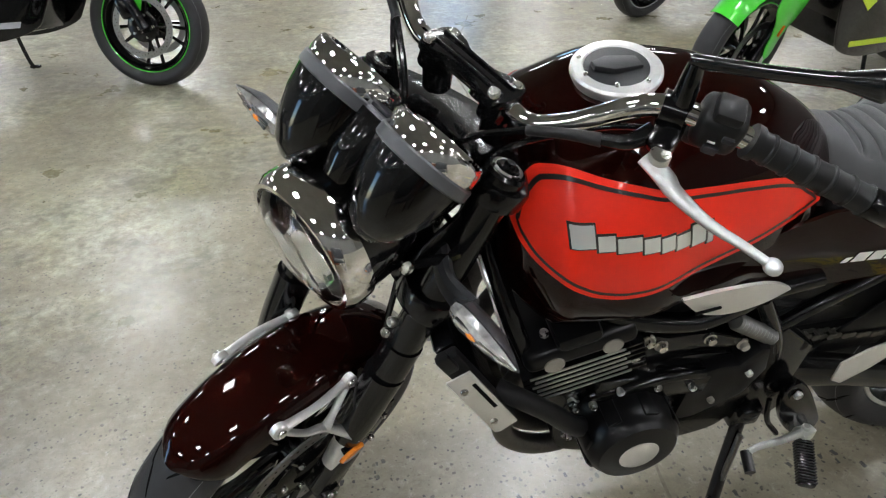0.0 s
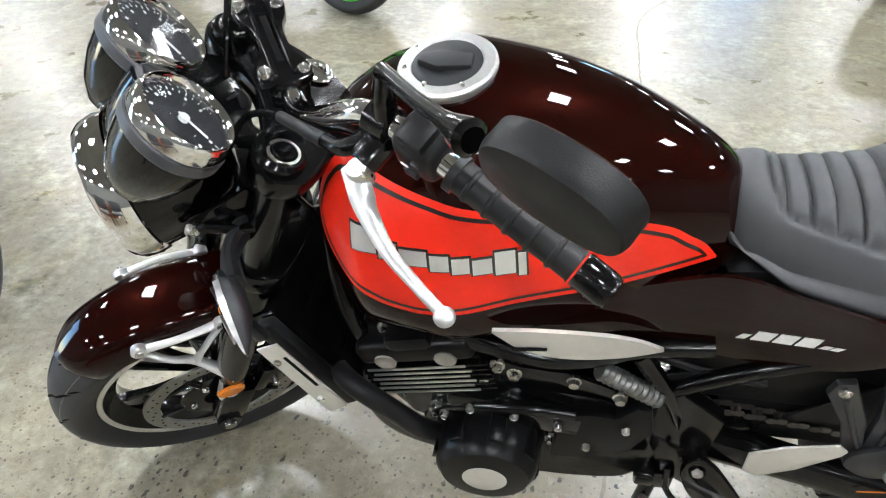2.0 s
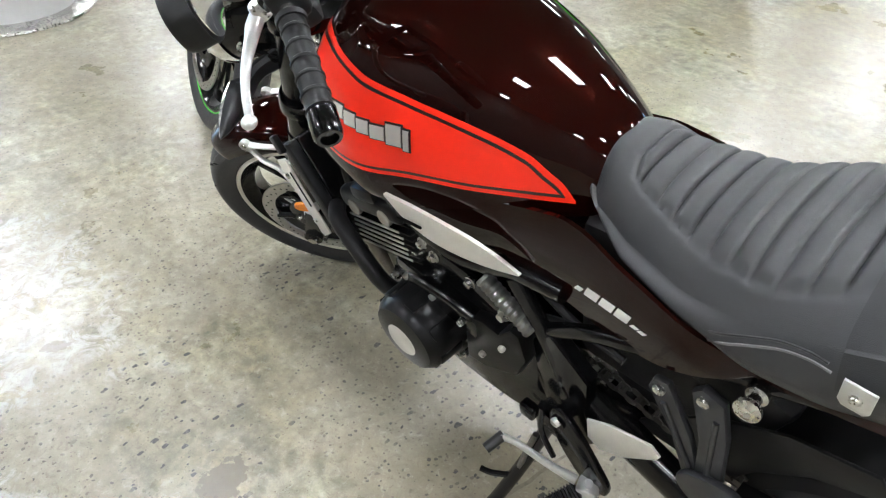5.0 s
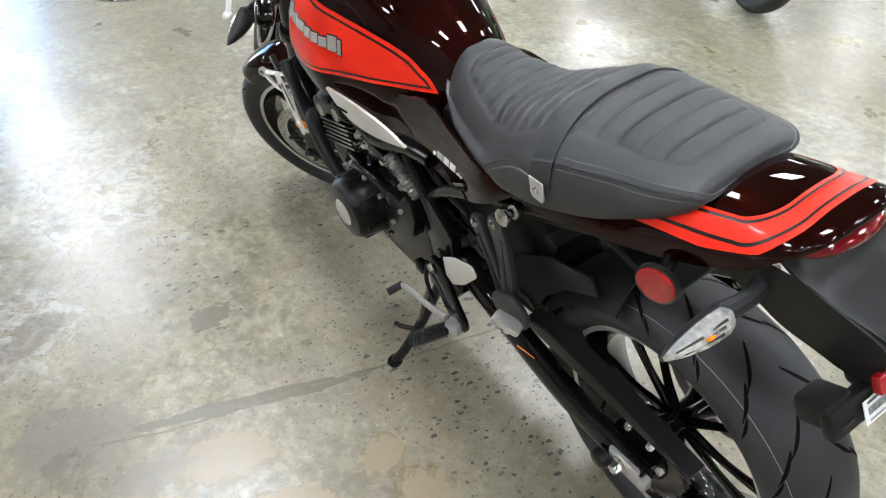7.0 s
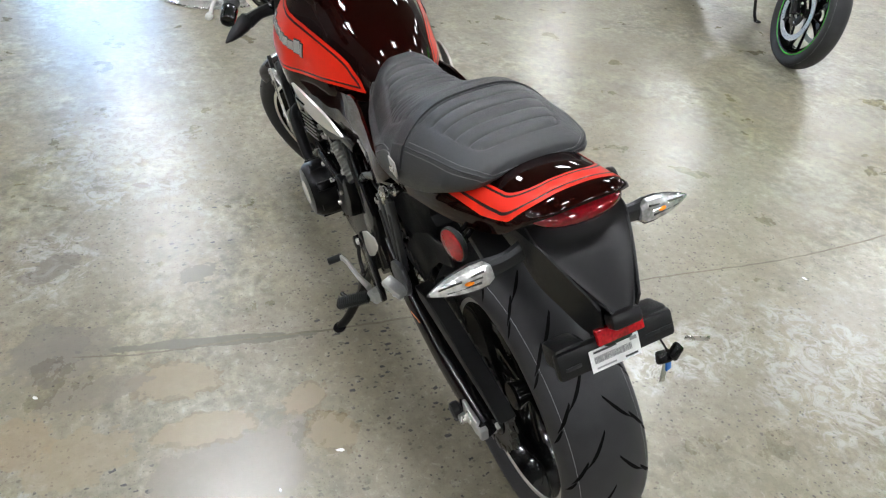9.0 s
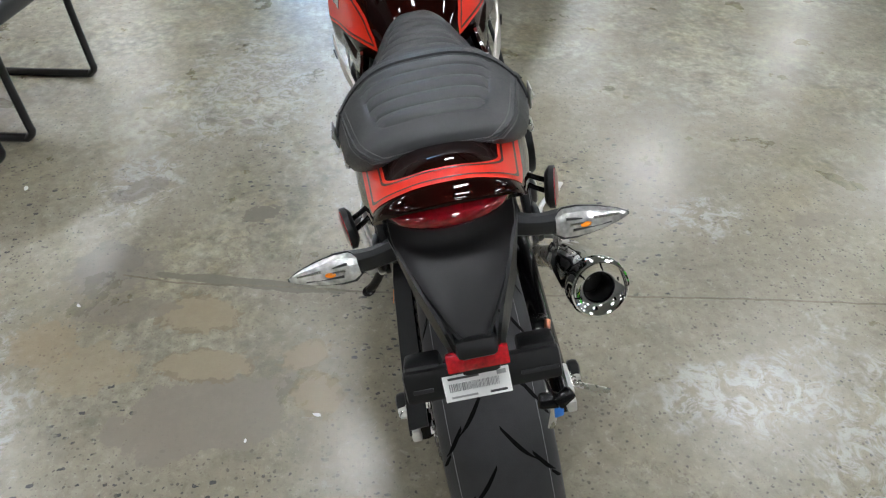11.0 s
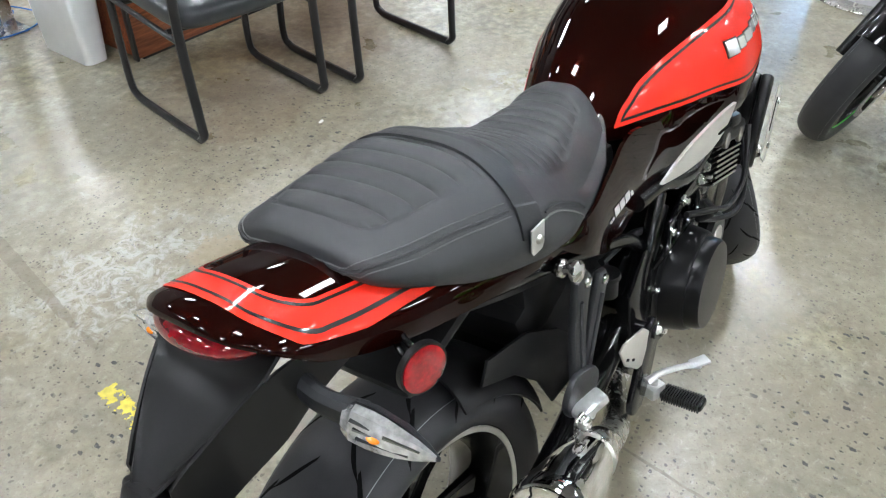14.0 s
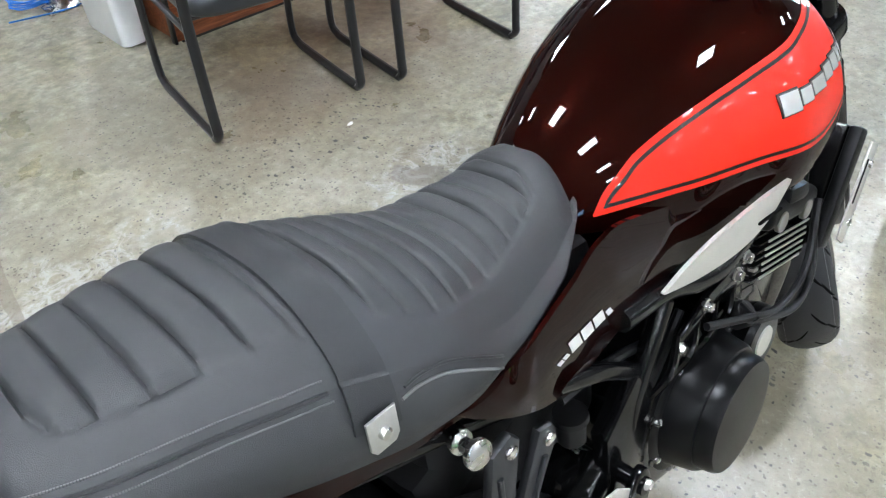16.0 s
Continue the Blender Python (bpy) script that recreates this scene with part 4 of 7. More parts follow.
# ---- frame ----
def build_frame():
    fr = part("frame", joined(
        tube([(1.10, 0, 0.86), (1.00, 0.10, 0.72), (0.90, 0.148, 0.660), (0.83, 0.152, 0.632), (0.76, 0.152, 0.618), (0.70, 0.148, 0.628), (0.64, 0.140, 0.650), (0.55, 0.135, 0.66)], 0.0165, 12),
        tube([(1.10, 0, 0.86), (1.00, -0.10, 0.72), (0.90, -0.148, 0.660), (0.83, -0.152, 0.632), (0.76, -0.152, 0.618), (0.70, -0.148, 0.628), (0.64, -0.140, 0.650), (0.55, -0.135, 0.66)], 0.0165, 12),
        lathe([(0.034, -0.09), (0.036, -0.085), (0.034, 0.0), (0.036, 0.085), (0.034, 0.09)], (1.137, 0, 0.80), STEER_AXIS, 24)), FRAME_BLACK, bike, "black tubular steel frame")
    for s in (1, -1):
        part("frame_tube", tube([(0.58, s * 0.135, 0.555), (0.50, s * 0.14, 0.618), (0.40, s * 0.135, 0.665), (0.30, s * 0.125, 0.700), (0.10, s * 0.10, 0.76)], 0.0125, 10), FRAME_BLACK, fr)
        part("frame_tube", tube([(1.08, s * 0.06, 0.78), (1.045, s * 0.13, 0.66), (1.01, s * 0.150, 0.57)], 0.0135, 10), FRAME_BLACK, fr)
        part("frame_tube", tube([(0.64, s * 0.14, 0.635), (0.58, s * 0.14, 0.53), (0.555, s * 0.135, 0.45)], 0.014, 10), FRAME_BLACK, fr)
        # pivot plate
        plate = [(0.50, 0.50), (0.57, 0.56), (0.605, 0.52), (0.60, 0.42), (0.57, 0.34), (0.52, 0.30), (0.49, 0.34), (0.505, 0.42)]
        pv = part("pivot_plate", prism(plate, 0.030, side_plane(s * 0.135), 0.006), FRAME_BLACK, fr)
        part("bolt", lathe([(0.0001, 0.014), (0.011, 0.013), (0.013, 0.004), (0.020, 0.002), (0.020, -0.01)], (0.536, s * 0.147, 0.405), (0, s, 0), 20), FRAME_BLACK, pv)
        # engine hanger
        hang = [(0.858, 0.562), (0.832, 0.606), (0.795, 0.592), (0.730, 0.590), (0.660, 0.562), (0.640, 0.536), (0.730, 0.556), (0.785, 0.545), (0.806, 0.500), (0.830, 0.505), (0.832, 0.545)]
        hg = part("engine_hanger", prism(hang, 0.010, side_plane(s * 0.152), 0.003), FRAME_BLACK, fr)
        for bx, bz in ((0.845, 0.561), (0.828, 0.593), (0.804, 0.577), (0.816, 0.511), (0.721, 0.576), (0.654, 0.548)):
            part("bolt", lathe([(0.0001, 0.012), (0.007, 0.011), (0.0085, 0.004), (0.011, 0.003), (0.011, -0.002)], (bx, s * 0.156, bz), (0, s, 0), 16), STEEL, hg)
        # under-seat plastic
        part("undertray", side_sheet(-0.02, 0.30, [(-0.02, 0.800), (0.1, 0.745), (0.2, 0.70), (0.30, 0.66)], [(-0.02, 0.83), (0.1, 0.80), (0.2, 0.775), (0.30, 0.76)], lambda x, z: 0.105, 12, 4, 0.004, s), PLASTIC, fr)
        # seat knob with two collars
        kn = lathe([(0.0001, 0.0), (0.010, 0.0), (0.013, 0.002), (0.013, 0.009), (0.008, 0.012), (0.007, 0.022), (0.013, 0.026), (0.0155, 0.029), (0.0155, 0.034), (0.009, 0.037), (0.0001, 0.037)], (0.274, s * 0.140, 0.711), (-0.1, s, 0.15), 24)
        part("grab_knob", kn, STEEL, fr, "polished steel spool knob")
        part("lug", rod((0.28, s * 0.11, 0.712), (0.276, s * 0.142, 0.711), 0.012), FRAME_BLACK, fr)
    part("inner_fender", joined(box((0.22, 0.17, 0.10), (0.36, 0, 0.60), (0, -20, 0), 0.02), box((0.20, 0.16, 0.02), (0.10, 0, 0.70), (0, -15, 0), 0.008)), PLASTIC, fr)
    # plain block added to darken the see-through gap between swingarm and seat
    part("dark_gap_filler", box((0.30, 0.17, 0.22), (0.42, 0, 0.57), (0, 0, 0), 0.02), PLASTIC, fr)
    part("battery_box", box((0.20, 0.20, 0.16), (0.45, 0, 0.70), (0, 8, 0), 0.02), PLASTIC, fr)
    part("airbox", box((0.30, 0.24, 0.14), (0.72, 0, 0.66), (0, 10, 0), 0.03), PLASTIC, fr)


build_frame()

# ---- engine and running gear ----
def bolt_head(p, axis, r=0.006, h=0.006, n=14):
    return lathe([(0.0001, h), (r * 0.55, h), (r * 0.6, h * 0.7), (r * 0.85, h), (r, h * 0.7), (r, -0.002)], p, axis, n)


def rounded(poly, n=5):
    """Rounds a closed outline by a smooth curve through the middles of its sides."""
    mids = []
    k = len(poly)
    for i in range(k):
        a, b = Vector((*poly[i], 0)), Vector((*poly[(i + 1) % k], 0))
        mids += [a * 0.72 + b * 0.28, a * 0.28 + b * 0.72]
    return [(p.x, p.y) for p in smooth_path(mids, n, True)]


def build_engine():
    case = rounded([(0.58, 0.33), (0.66, 0.27), (0.90, 0.28), (0.955, 0.36), (0.93, 0.47), (0.86, 0.52), (0.66, 0.53), (0.57, 0.46)])
    en = part("engine", prism(case, 0.30, side_plane(0), 0.012), ENGINE_BLACK, bike, "black four-cylinder engine with bright fin edges")
    tilt = Matrix.Translation((0.897, 0, 0.450)) @ Matrix.Rotation(radians(16), 4, "Y")
    part("cylinder_block", joined(box((0.165, 0.29, 0.12), (0, 0, 0.03), bevel=0.020, seg=3)), ENGINE_BLACK, en, m=tilt)
    # cooling fins: black plates with machined edges
    for k in range(6):
        z = 0.078 + 0.0115 * k
        fin = part("fin", box((0.192, 0.338, 0.004), (0, 0, z), bevel=0.0015), ENGINE_BLACK, en, m=tilt)
        edge = []
        for s in (1, -1):
            edge.append(box((0.150, 0.0022, 0.0032), (0.004 + 0.006 * (k % 2), s * 0.1695, z)))
        edge.append(box((0.0022, 0.26, 0.0032), (0.0965, 0, z)))
        part("fin_edge", joined(*edge), FINS, fin, "bright machined fin edge")
    part("cylinder_head", joined(box((0.180, 0.318, 0.070), (0, 0, 0.108), bevel=0.010), box((0.15, 0.30, 0.02), (0, 0, 0.145), bevel=0.006)), ENGINE_BLACK, en, m=tilt)
    hc = part("head_cover", joined(box((0.175, 0.35, 0.042), (0, 0, 0.172), bevel=0.014, seg=3), box((0.07, 0.355, 0.03), (0, 0, 0.196), bevel=0.012)), CRINKLE, en, "black cam cover with round bright end plugs", m=tilt)
    for s in (1, -1):
        for x in (-0.045, 0.045):
            part("cam_plug", lathe([(0.0001, 0.002), (0.013, 0.002), (0.0145, 0.003), (0.016, 0.002), (0.016, -0.004)], (x, s * 0.174, 0.162), (0, s, 0), 28), PLUG, hc, "dull metal cam end plug", m=None)
            part("cover_bolt", bolt_head((x, s * 0.14, 0.194), (0, 0, 1), 0.007, 0.008), STEEL, hc)
    # generator cover with a bright round badge
    c = Vector((0.838, 0.140, 0.408))
    d = Vector((-0.02, 1, 0.0))
    gc = part("generator_cover", lathe([(0.086, -0.01), (0.086, 0.022), (0.080, 0.030), (0.080, 0.058), (0.076, 0.082), (0.066, 0.095), (0.040, 0.099), (0.0001, 0.099)], c, d, 48), CRINKLE, en, "black round generator cover with bright centre disc")
    part("cover_disc", lathe([(0.0001, 0.1015), (0.031, 0.1015), (0.034, 0.0995), (0.034, 0.096)], c, d, 36), SILVER, gc, "bright round disc")
    for k in range(8):
        a = 2 * math.pi * k / 8 + 0.2
        part("rib", box((0.024, 0.050, 0.006), (c.x + 0.079 * math.cos(a), c.y + 0.052, c.z + 0.079 * math.sin(a)), (0, 90 - math.degrees(a), 0), 0.002), CRINKLE, gc)
    for k in range(7):
        a = 2 * math.pi * k / 7 + 0.45
        part("bolt", joined(bolt_head((c.x + 0.094 * math.cos(a), 0.158, c.z + 0.094 * math.sin(a)), (0, 1, 0), 0.006, 0.008), lathe([(0.011, -0.02), (0.011, -0.001), (0.0001, -0.001)], (c.x + 0.094 * math.cos(a), 0.158, c.z + 0.094 * math.sin(a)), (0, 1, 0), 14)), STEEL, gc)
    part("upper_case", joined(box((0.21, 0.05, 0.060), (0.80, 0.150, 0.488), (0, -6, 0), 0.012), tube([(0.715, 0.165, 0.500), (0.77, 0.172, 0.515), (0.85, 0.172, 0.505), (0.905, 0.165, 0.485)], 0.011, 10)), ENGINE_BLACK, en)
    for x, z in ((0.735, 0.485), (0.80, 0.50), (0.865, 0.505), (0.905, 0.478)):
        part("bolt", bolt_head((x, 0.176, z), (0, 1, 0), 0.0065, 0.009), STEEL, en)
    # chain sprocket cover
    spc = [(0.742, 0.380), (0.735, 0.470), (0.717, 0.508), (0.690, 0.516), (0.656, 0.513), (0.628, 0.548), (0.610, 0.545), (0.599, 0.490), (0.624, 0.430), (0.700, 0.385)]
    sc = part("sprocket_cover", prism(spc, 0.044, side_plane(0.152), 0.007, 2), CRINKLE, en, "matte black sprocket cover")
    for x, z in ((0.690, 0.440), (0.640, 0.500)):
        part("bolt", bolt_head((x, 0.180, z), (0, 1, 0), 0.006, 0.006), STEEL, sc)
    # clutch cover on the other side
    c2 = Vector((0.715, -0.130, 0.405))
    cc = part("clutch_cover", lathe([(0.122, 0.0), (0.122, 0.018), (0.116, 0.022), (0.108, 0.024), (0.106, 0.030), (0.100, 0.062), (0.096, 0.068), (0.092, 0.069), (0.090, 0.088), (0.086, 0.094), (0.05, 0.0965), (0.0001, 0.097)], c2, (0.02, -1, 0), 44), CRINKLE, en, "satin black stepped clutch cover")
    for k in range(9):
        a = 2 * math.pi * k / 9
        part("bolt_boss", lathe([(0.0001, 0.022), (0.010, 0.022), (0.012, 0.018), (0.013, -0.006)], (c2.x + 0.116 * math.cos(a), -0.130, c2.z + 0.116 * math.sin(a)), (0, -1, 0), 14), ENGINE_BLACK, cc)
    part("oil_filler_cap", joined(lathe([(0.0001, 0.022), (0.018, 0.021), (0.020, 0.017), (0.020, -0.004)], (0.790, -0.168, 0.515), (0.1, -0.75, 0.65), 20), box((0.008, 0.034, 0.012), (0.793, -0.184, 0.530), (40, 0, 8), 0.002)), PLASTIC, cc)
    part("case_rib", joined(*[tube([(0.60 + 0.05 * k, -0.150, 0.50), (0.62 + 0.05 * k, -0.165, 0.535), (0.66 + 0.05 * k, -0.150, 0.56)], 0.006, 8) for k in range(4)]), ENGINE_BLACK, en)
    part("engine_cable", tube([(0.98, -0.19, 0.62), (0.93, -0.205, 0.53), (0.86, -0.20, 0.50), (0.78, -0.19, 0.53), (0.70, -0.17, 0.56)], 0.006, 8), PLASTIC, en)
    for k in range(9):
        a = 2 * math.pi * k / 9
        part("bolt", bolt_head((c2.x + 0.113 * math.cos(a), -0.152, c2.z + 0.113 * math.sin(a)), (0, -1, 0), 0.006, 0.007), STEEL, cc)
    c3 = Vector((0.885, -0.130, 0.40))
    pc = part("pickup_cover", lathe([(0.058, 0.0), (0.058, 0.035), (0.050, 0.045), (0.0001, 0.046)], c3, (0, -1, 0), 32), CRINKLE, en)
    part("cover_disc", lathe([(0.0001, 0.049), (0.026, 0.048), (0.028, 0.044)], c3, (0, -1, 0), 28), SILVER, pc, "bright round disc")
    part("sump", box((0.26, 0.20, 0.09), (0.77, 0, 0.255), (0, 4, 0), 0.025), ENGINE_BLACK, en)
    # throttle side linkage with a knurled cable adjuster
    part("cable_adjuster", lathe([(0.0001, -0.055)] + [(0.0150 if k % 2 else 0.0125, -0.055 + 0.005 * k) for k in range(23)] + [(0.0001, 0.055)], (0.645, 0.155, 0.580), (-0.09, -0.006, -0.064), 18), KNURL, en, "dark knurled steel adjuster")
    for k, (a, b, q) in enumerate((((0.60, 0.12, 0.55), (0.52, 0.13, 0.60), (0.44, 0.11, 0.62)), ((0.66, 0.10, 0.60), (0.55, 0.12, 0.585), (0.46, 0.12, 0.57)), ((0.62, -0.12, 0.56), (0.54, -0.13, 0.60), (0.45, -0.12, 0.60)), ((0.70, -0.13, 0.57), (0.60, -0.14, 0.50), (0.52, -0.12, 0.44)))):
        part("hose", tube([a, b, q], 0.007, 8), PLASTIC, en)
    # front pipes and the coolant hose beside the cylinders
    part("coolant_pipe", tube([(1.065, 0.165, 0.545), (1.035, 0.186, 0.540), (0.985, 0.192, 0.500), (0.940, 0.190, 0.450), (0.905, 0.175, 0.415)], 0.0165, 14), PLASTIC, en, "matte black coolant hose")
    for k, y in enumerate((0.125, 0.045, -0.045, -0.125)):
        part("exhaust_header", tube([(0.945, y, 0.545), (1.005, y, 0.525), (1.035, y, 0.44), (1.005, y * 0.8, 0.30), (0.90, y * 0.6, 0.215), (0.72, y * 0.5 - 0.03, 0.20)], 0.019, 14), CHAINM, en, "dark steel header pipe")
    part("right_pipe", tube([(1.05, -0.16, 0.56), (1.02, -0.185, 0.47), (0.96, -0.19, 0.43), (0.88, -0.175, 0.45), (0.80, -0.16, 0.49)], 0.006, 10), PLASTIC, en)


build_engine()


def build_radiator():
    m = Matrix.Translation((1.100, 0, 0.572)) @ Matrix.Rotation(radians(31), 4, "Y")
    rd = part("radiator", box((0.030, 0.33, 0.20), (0, 0, 0), bevel=0.005), FRAME_BLACK, bike, "black radiator with bare metal side plates", m=m)
    fins = [box((0.004, 0.31, 0.0022), (0.0165, 0, -0.09 + 0.006 * k)) for k in range(31)]
    part("radiator_fins", joined(*fins), GREYPLASTIC, rd)
    for s in (1, -1):
        part("side_tank", box((0.034, 0.022, 0.20), (0, s * 0.177, 0), bevel=0.006), PLASTIC, rd)
        pl = prism([(-0.019, 0.078), (0.019, 0.078), (0.021, -0.080), (0.014, -0.086), (-0.019, -0.080)], 0.0035, Matrix.Translation((-0.002, s * 0.206, 0.003)) @ side_plane(0), 0.001)
        plate = part("side_plate", pl, SILVER, rd, "pale metal radiator side plate")
        part("slot", box((0.006, 0.0016, 0.072), (-0.012, s * 0.2082, 0.018), bevel=0.0005), GROOVE, plate)
        for z in (0.048, -0.048):
            part("bolt", bolt_head((0.006, s * 0.2075, z), (0, s, 0), 0.006, 0.004), STEEL, plate)
    part("reflector_block", box((0.020, 0.012, 0.036), (0.0, 0.196, 0.105), bevel=0.003), PLASTIC, rd)


build_radiator()


# ---- wheels ----
def tyre_bm(c, r, w, inner, n=96, prof=22):
    """A motorcycle tyre: rounded crown, short walls, beads at the rim."""
    pts = []
    for k in range(prof + 1):
        a = -1.32 + 2.64 * k / prof
        pts.append((w / 2 * math.sin(a) / math.sin(1.32) * (1 + 0.06 * math.cos(a * 1.2)), r - 0.62 * w / 2 * (1 - math.cos(a)) * 1.15))
    q1 = pts[-1][1]
    wall = [(w / 2 * 0.98, q1 - 0.3 * (q1 - inner)), (w / 2 * 0.90, q1 - 0.7 * (q1 - inner)), (w / 2 * 0.76, inner)]
    pts = [(-y, q) for y, q in reversed(wall)] + pts + wall
    rs = []
    for i in range(n):
        a = 2 * math.pi * i / n
        rs.append([(c[0] + q * math.cos(a), c[1] + y, c[2] + q * math.sin(a)) for y, q in pts] )
    return rings(rs, closed_ring=False, loop=True)


def tread_point(c, r, w, t, a, off=0.0008):
    """Place on the crown: t from -1 to 1 across, a round the wheel."""
    g = t * 1.32
    y = w / 2 * math.sin(g) / math.sin(1.32) * (1 + 0.06 * math.cos(g * 1.2))
    q = r - 0.62 * w / 2 * (1 - math.cos(g)) * 1.15 + off
    return (c[0] + q * math.cos(a), c[1] + y, c[2] + q * math.sin(a))


def groove(c, r, w, t0, t1, a0, a1, width):
    """One tread groove: a thin dark lens along the crown."""
    bm = bmesh.new()
    rows = []
    for k in range(9):
        f = k / 8
        t, a = t0 + (t1 - t0) * f, a0 + (a1 - a0) * f + 0.10 * (a1 - a0) * math.sin(math.pi * f)
        h = width * (0.25 + 0.75 * math.sin(math.pi * min(1, f + 0.12)))
        rows.append((bm.verts.new(tread_point(c, r, w, t, a - h / r)), bm.verts.new(tread_point(c, r, w, t, a + h / r))))
    for p, q in zip(rows, rows[1:]):
        bm.faces.new((p[0], p[1], q[1], q[0]))
    bmesh.ops.recalc_face_normals(bm, faces=bm.faces)
    return bm


def line_round(c, r, w, t, half, n=120):
    bm = bmesh.new()
    rows = [(bm.verts.new(tread_point(c, r, w, t - half, 2 * math.pi * k / n, 0.0005)), bm.verts.new(tread_point(c, r, w, t + half, 2 * math.pi * k / n, 0.0005))) for k in range(n)]
    for p, q in zip(rows, rows[1:] + rows[:1]):
        bm.faces.new((p[0], p[1], q[1], q[0]))
    bmesh.ops.recalc_face_normals(bm, faces=bm.faces)
    return bm


def build_wheel(name, c, r, w, rim_r, pattern, m, discs, label, root=None, line=None):
    ax = (0, 1, 0)
    wide = 0.005 if root else 0.010
    hub = part(name, lathe([(0.030, -0.055), (0.034, -0.05), (0.026, -0.03), (0.026, 0.03), (0.034, 0.05), (0.030, 0.055)], c, ax, 24), FRAME_BLACK, root or bike, label, m)
    ty = part("tyre", tyre_bm(c, r, w, rim_r + 0.004), RUBBER, hub, "black sport tyre with curved grooves")
    st = 2 * math.pi / max(1, pattern)
    for s in (1, -1):
        o = 0 if s > 0 else st / 2
        for t0, t1, a0, da, wd in ((0.06, 0.46, 0.0, 0.20, 0.0056), (0.40, 0.76, 0.42, 0.15, 0.0058), (0.66, 0.93, 0.80, 0.08, 0.0044)):
            me = mesh_of("tread_groove", groove((0, c[1], 0), r, w, s * t0, s * t1, o + a0 * st, o + a0 * st + da, wd), GROOVE)
            for k in range(pattern):
                ob = new("tread_groove", me)
                ob.parent = hub
                ob.matrix_basis = Matrix.Translation((c[0], 0, c[2])) @ Matrix.Rotation(-k * st, 4, "Y")
    part("mould_line", joined(line_round(c, r, w, 0.62, 0.004), line_round(c, r, w, -0.62, 0.004)), GREYINK, hub, "pale moulding lines on the tread")
    hw = w * 0.37
    prof = [(rim_r, -hw), (rim_r + 0.004, -hw + 0.004), (rim_r - 0.004, -hw + 0.012), (rim_r - 0.020, -hw * 0.45), (rim_r - 0.024, 0), (rim_r - 0.020, hw * 0.45), (rim_r - 0.004, hw - 0.012), (rim_r + 0.004, hw - 0.004), (rim_r, hw), (rim_r - 0.009, hw - 0.001), (rim_r - 0.016, hw - 0.012), (rim_r - 0.034, hw * 0.4), (rim_r - 0.036, 0), (rim_r - 0.034, -hw * 0.4), (rim_r - 0.016, -hw + 0.012), (rim_r - 0.009, -hw + 0.001)]
    part("rim", lathe(prof, c, ax, 80, True), PAINT_BLACK, hub, "gloss black cast rim")
    for s in (1, -1):
        part("rim_line", lathe([(rim_r + 0.003, s * (hw + 0.0005)), (rim_r + 0.001, s * (hw + 0.0025)), (rim_r + 0.003 - wide, s * (hw + 0.001)), (rim_r + 0.002 - wide, s * (hw - 0.002))], c, ax, 80, True), line or RIMLINE, hub, "bright line on the rim edge")
    for k in range(10):
        a = 2 * math.pi * k / 10 + (0.10 if k % 2 else -0.10)
        d = Vector((math.cos(a), 0, math.sin(a)))
        p0, p1 = Vector(c) + d * 0.025, Vector(c) + d * (rim_r - 0.03)
        part("spoke", tube([p0 + Vector((0, 0.012, 0)), (p0 + p1) / 2 + Vector((0, 0.010, 0)), p1], [0.011, 0.0075, 0.010], 8, 4, flat=1.0), PAINT_BLACK, hub)
    for y, rd in discs:
        s = 1 if y > 0 else -1
        dk = part("brake_disc", lathe([(rd, -0.0022), (rd, 0.0022), (rd - 0.030, 0.0022), (rd - 0.030, -0.0022)], (c[0], y, c[2]), ax, 64, True), DISC, hub, "drilled steel brake disc")
        hole = []
        for k in range(54):
            a = 2 * math.pi * k / 54
            q = rd - 0.006 - 0.006 * (k % 3) - 0.003
            hole.append(lathe([(0.0001, 0.0), (0.0024, 0.0), (0.0024, -0.0005)], (c[0] + q * math.cos(a), y + s * 0.0028, c[2] + q * math.sin(a)), (0, s, 0), 8))
        part("disc_hole", joined(*hole), GROOVE, dk)
        part("carrier", lathe([(0.034, s * -0.004), (0.034, s * 0.004), (0.070, s * 0.003), (0.076, 0.0), (0.070, s * -0.003)], (c[0], y, c[2]), ax, 40, True), FRAME_BLACK, dk)
        for k in range(5):
            a = 2 * math.pi * k / 5
            dd = Vector((math.cos(a), 0, math.sin(a)))
            part("carrier_arm", rod(Vector((c[0], y, c[2])) + dd * 0.07, Vector((c[0], y, c[2])) + dd * (rd - 0.027), 0.007, 8), FRAME_BLACK, dk)
            part("bolt", bolt_head(Vector((c[0], y + s * 0.004, c[2])) + dd * 0.055, (0, s, 0), 0.006, 0.005), STEEL, dk)
    return hub


build_wheel("rear_wheel", RW, 0.310, 0.178, 0.2235, 17, None, ((-0.098, 0.122),), "black cast rear wheel")
build_wheel("front_wheel", FW, 0.286, 0.118, 0.212, 16, STEER, ((0.072, 0.142), (-0.072, 0.142)), "black cast front wheel turned to its lock")


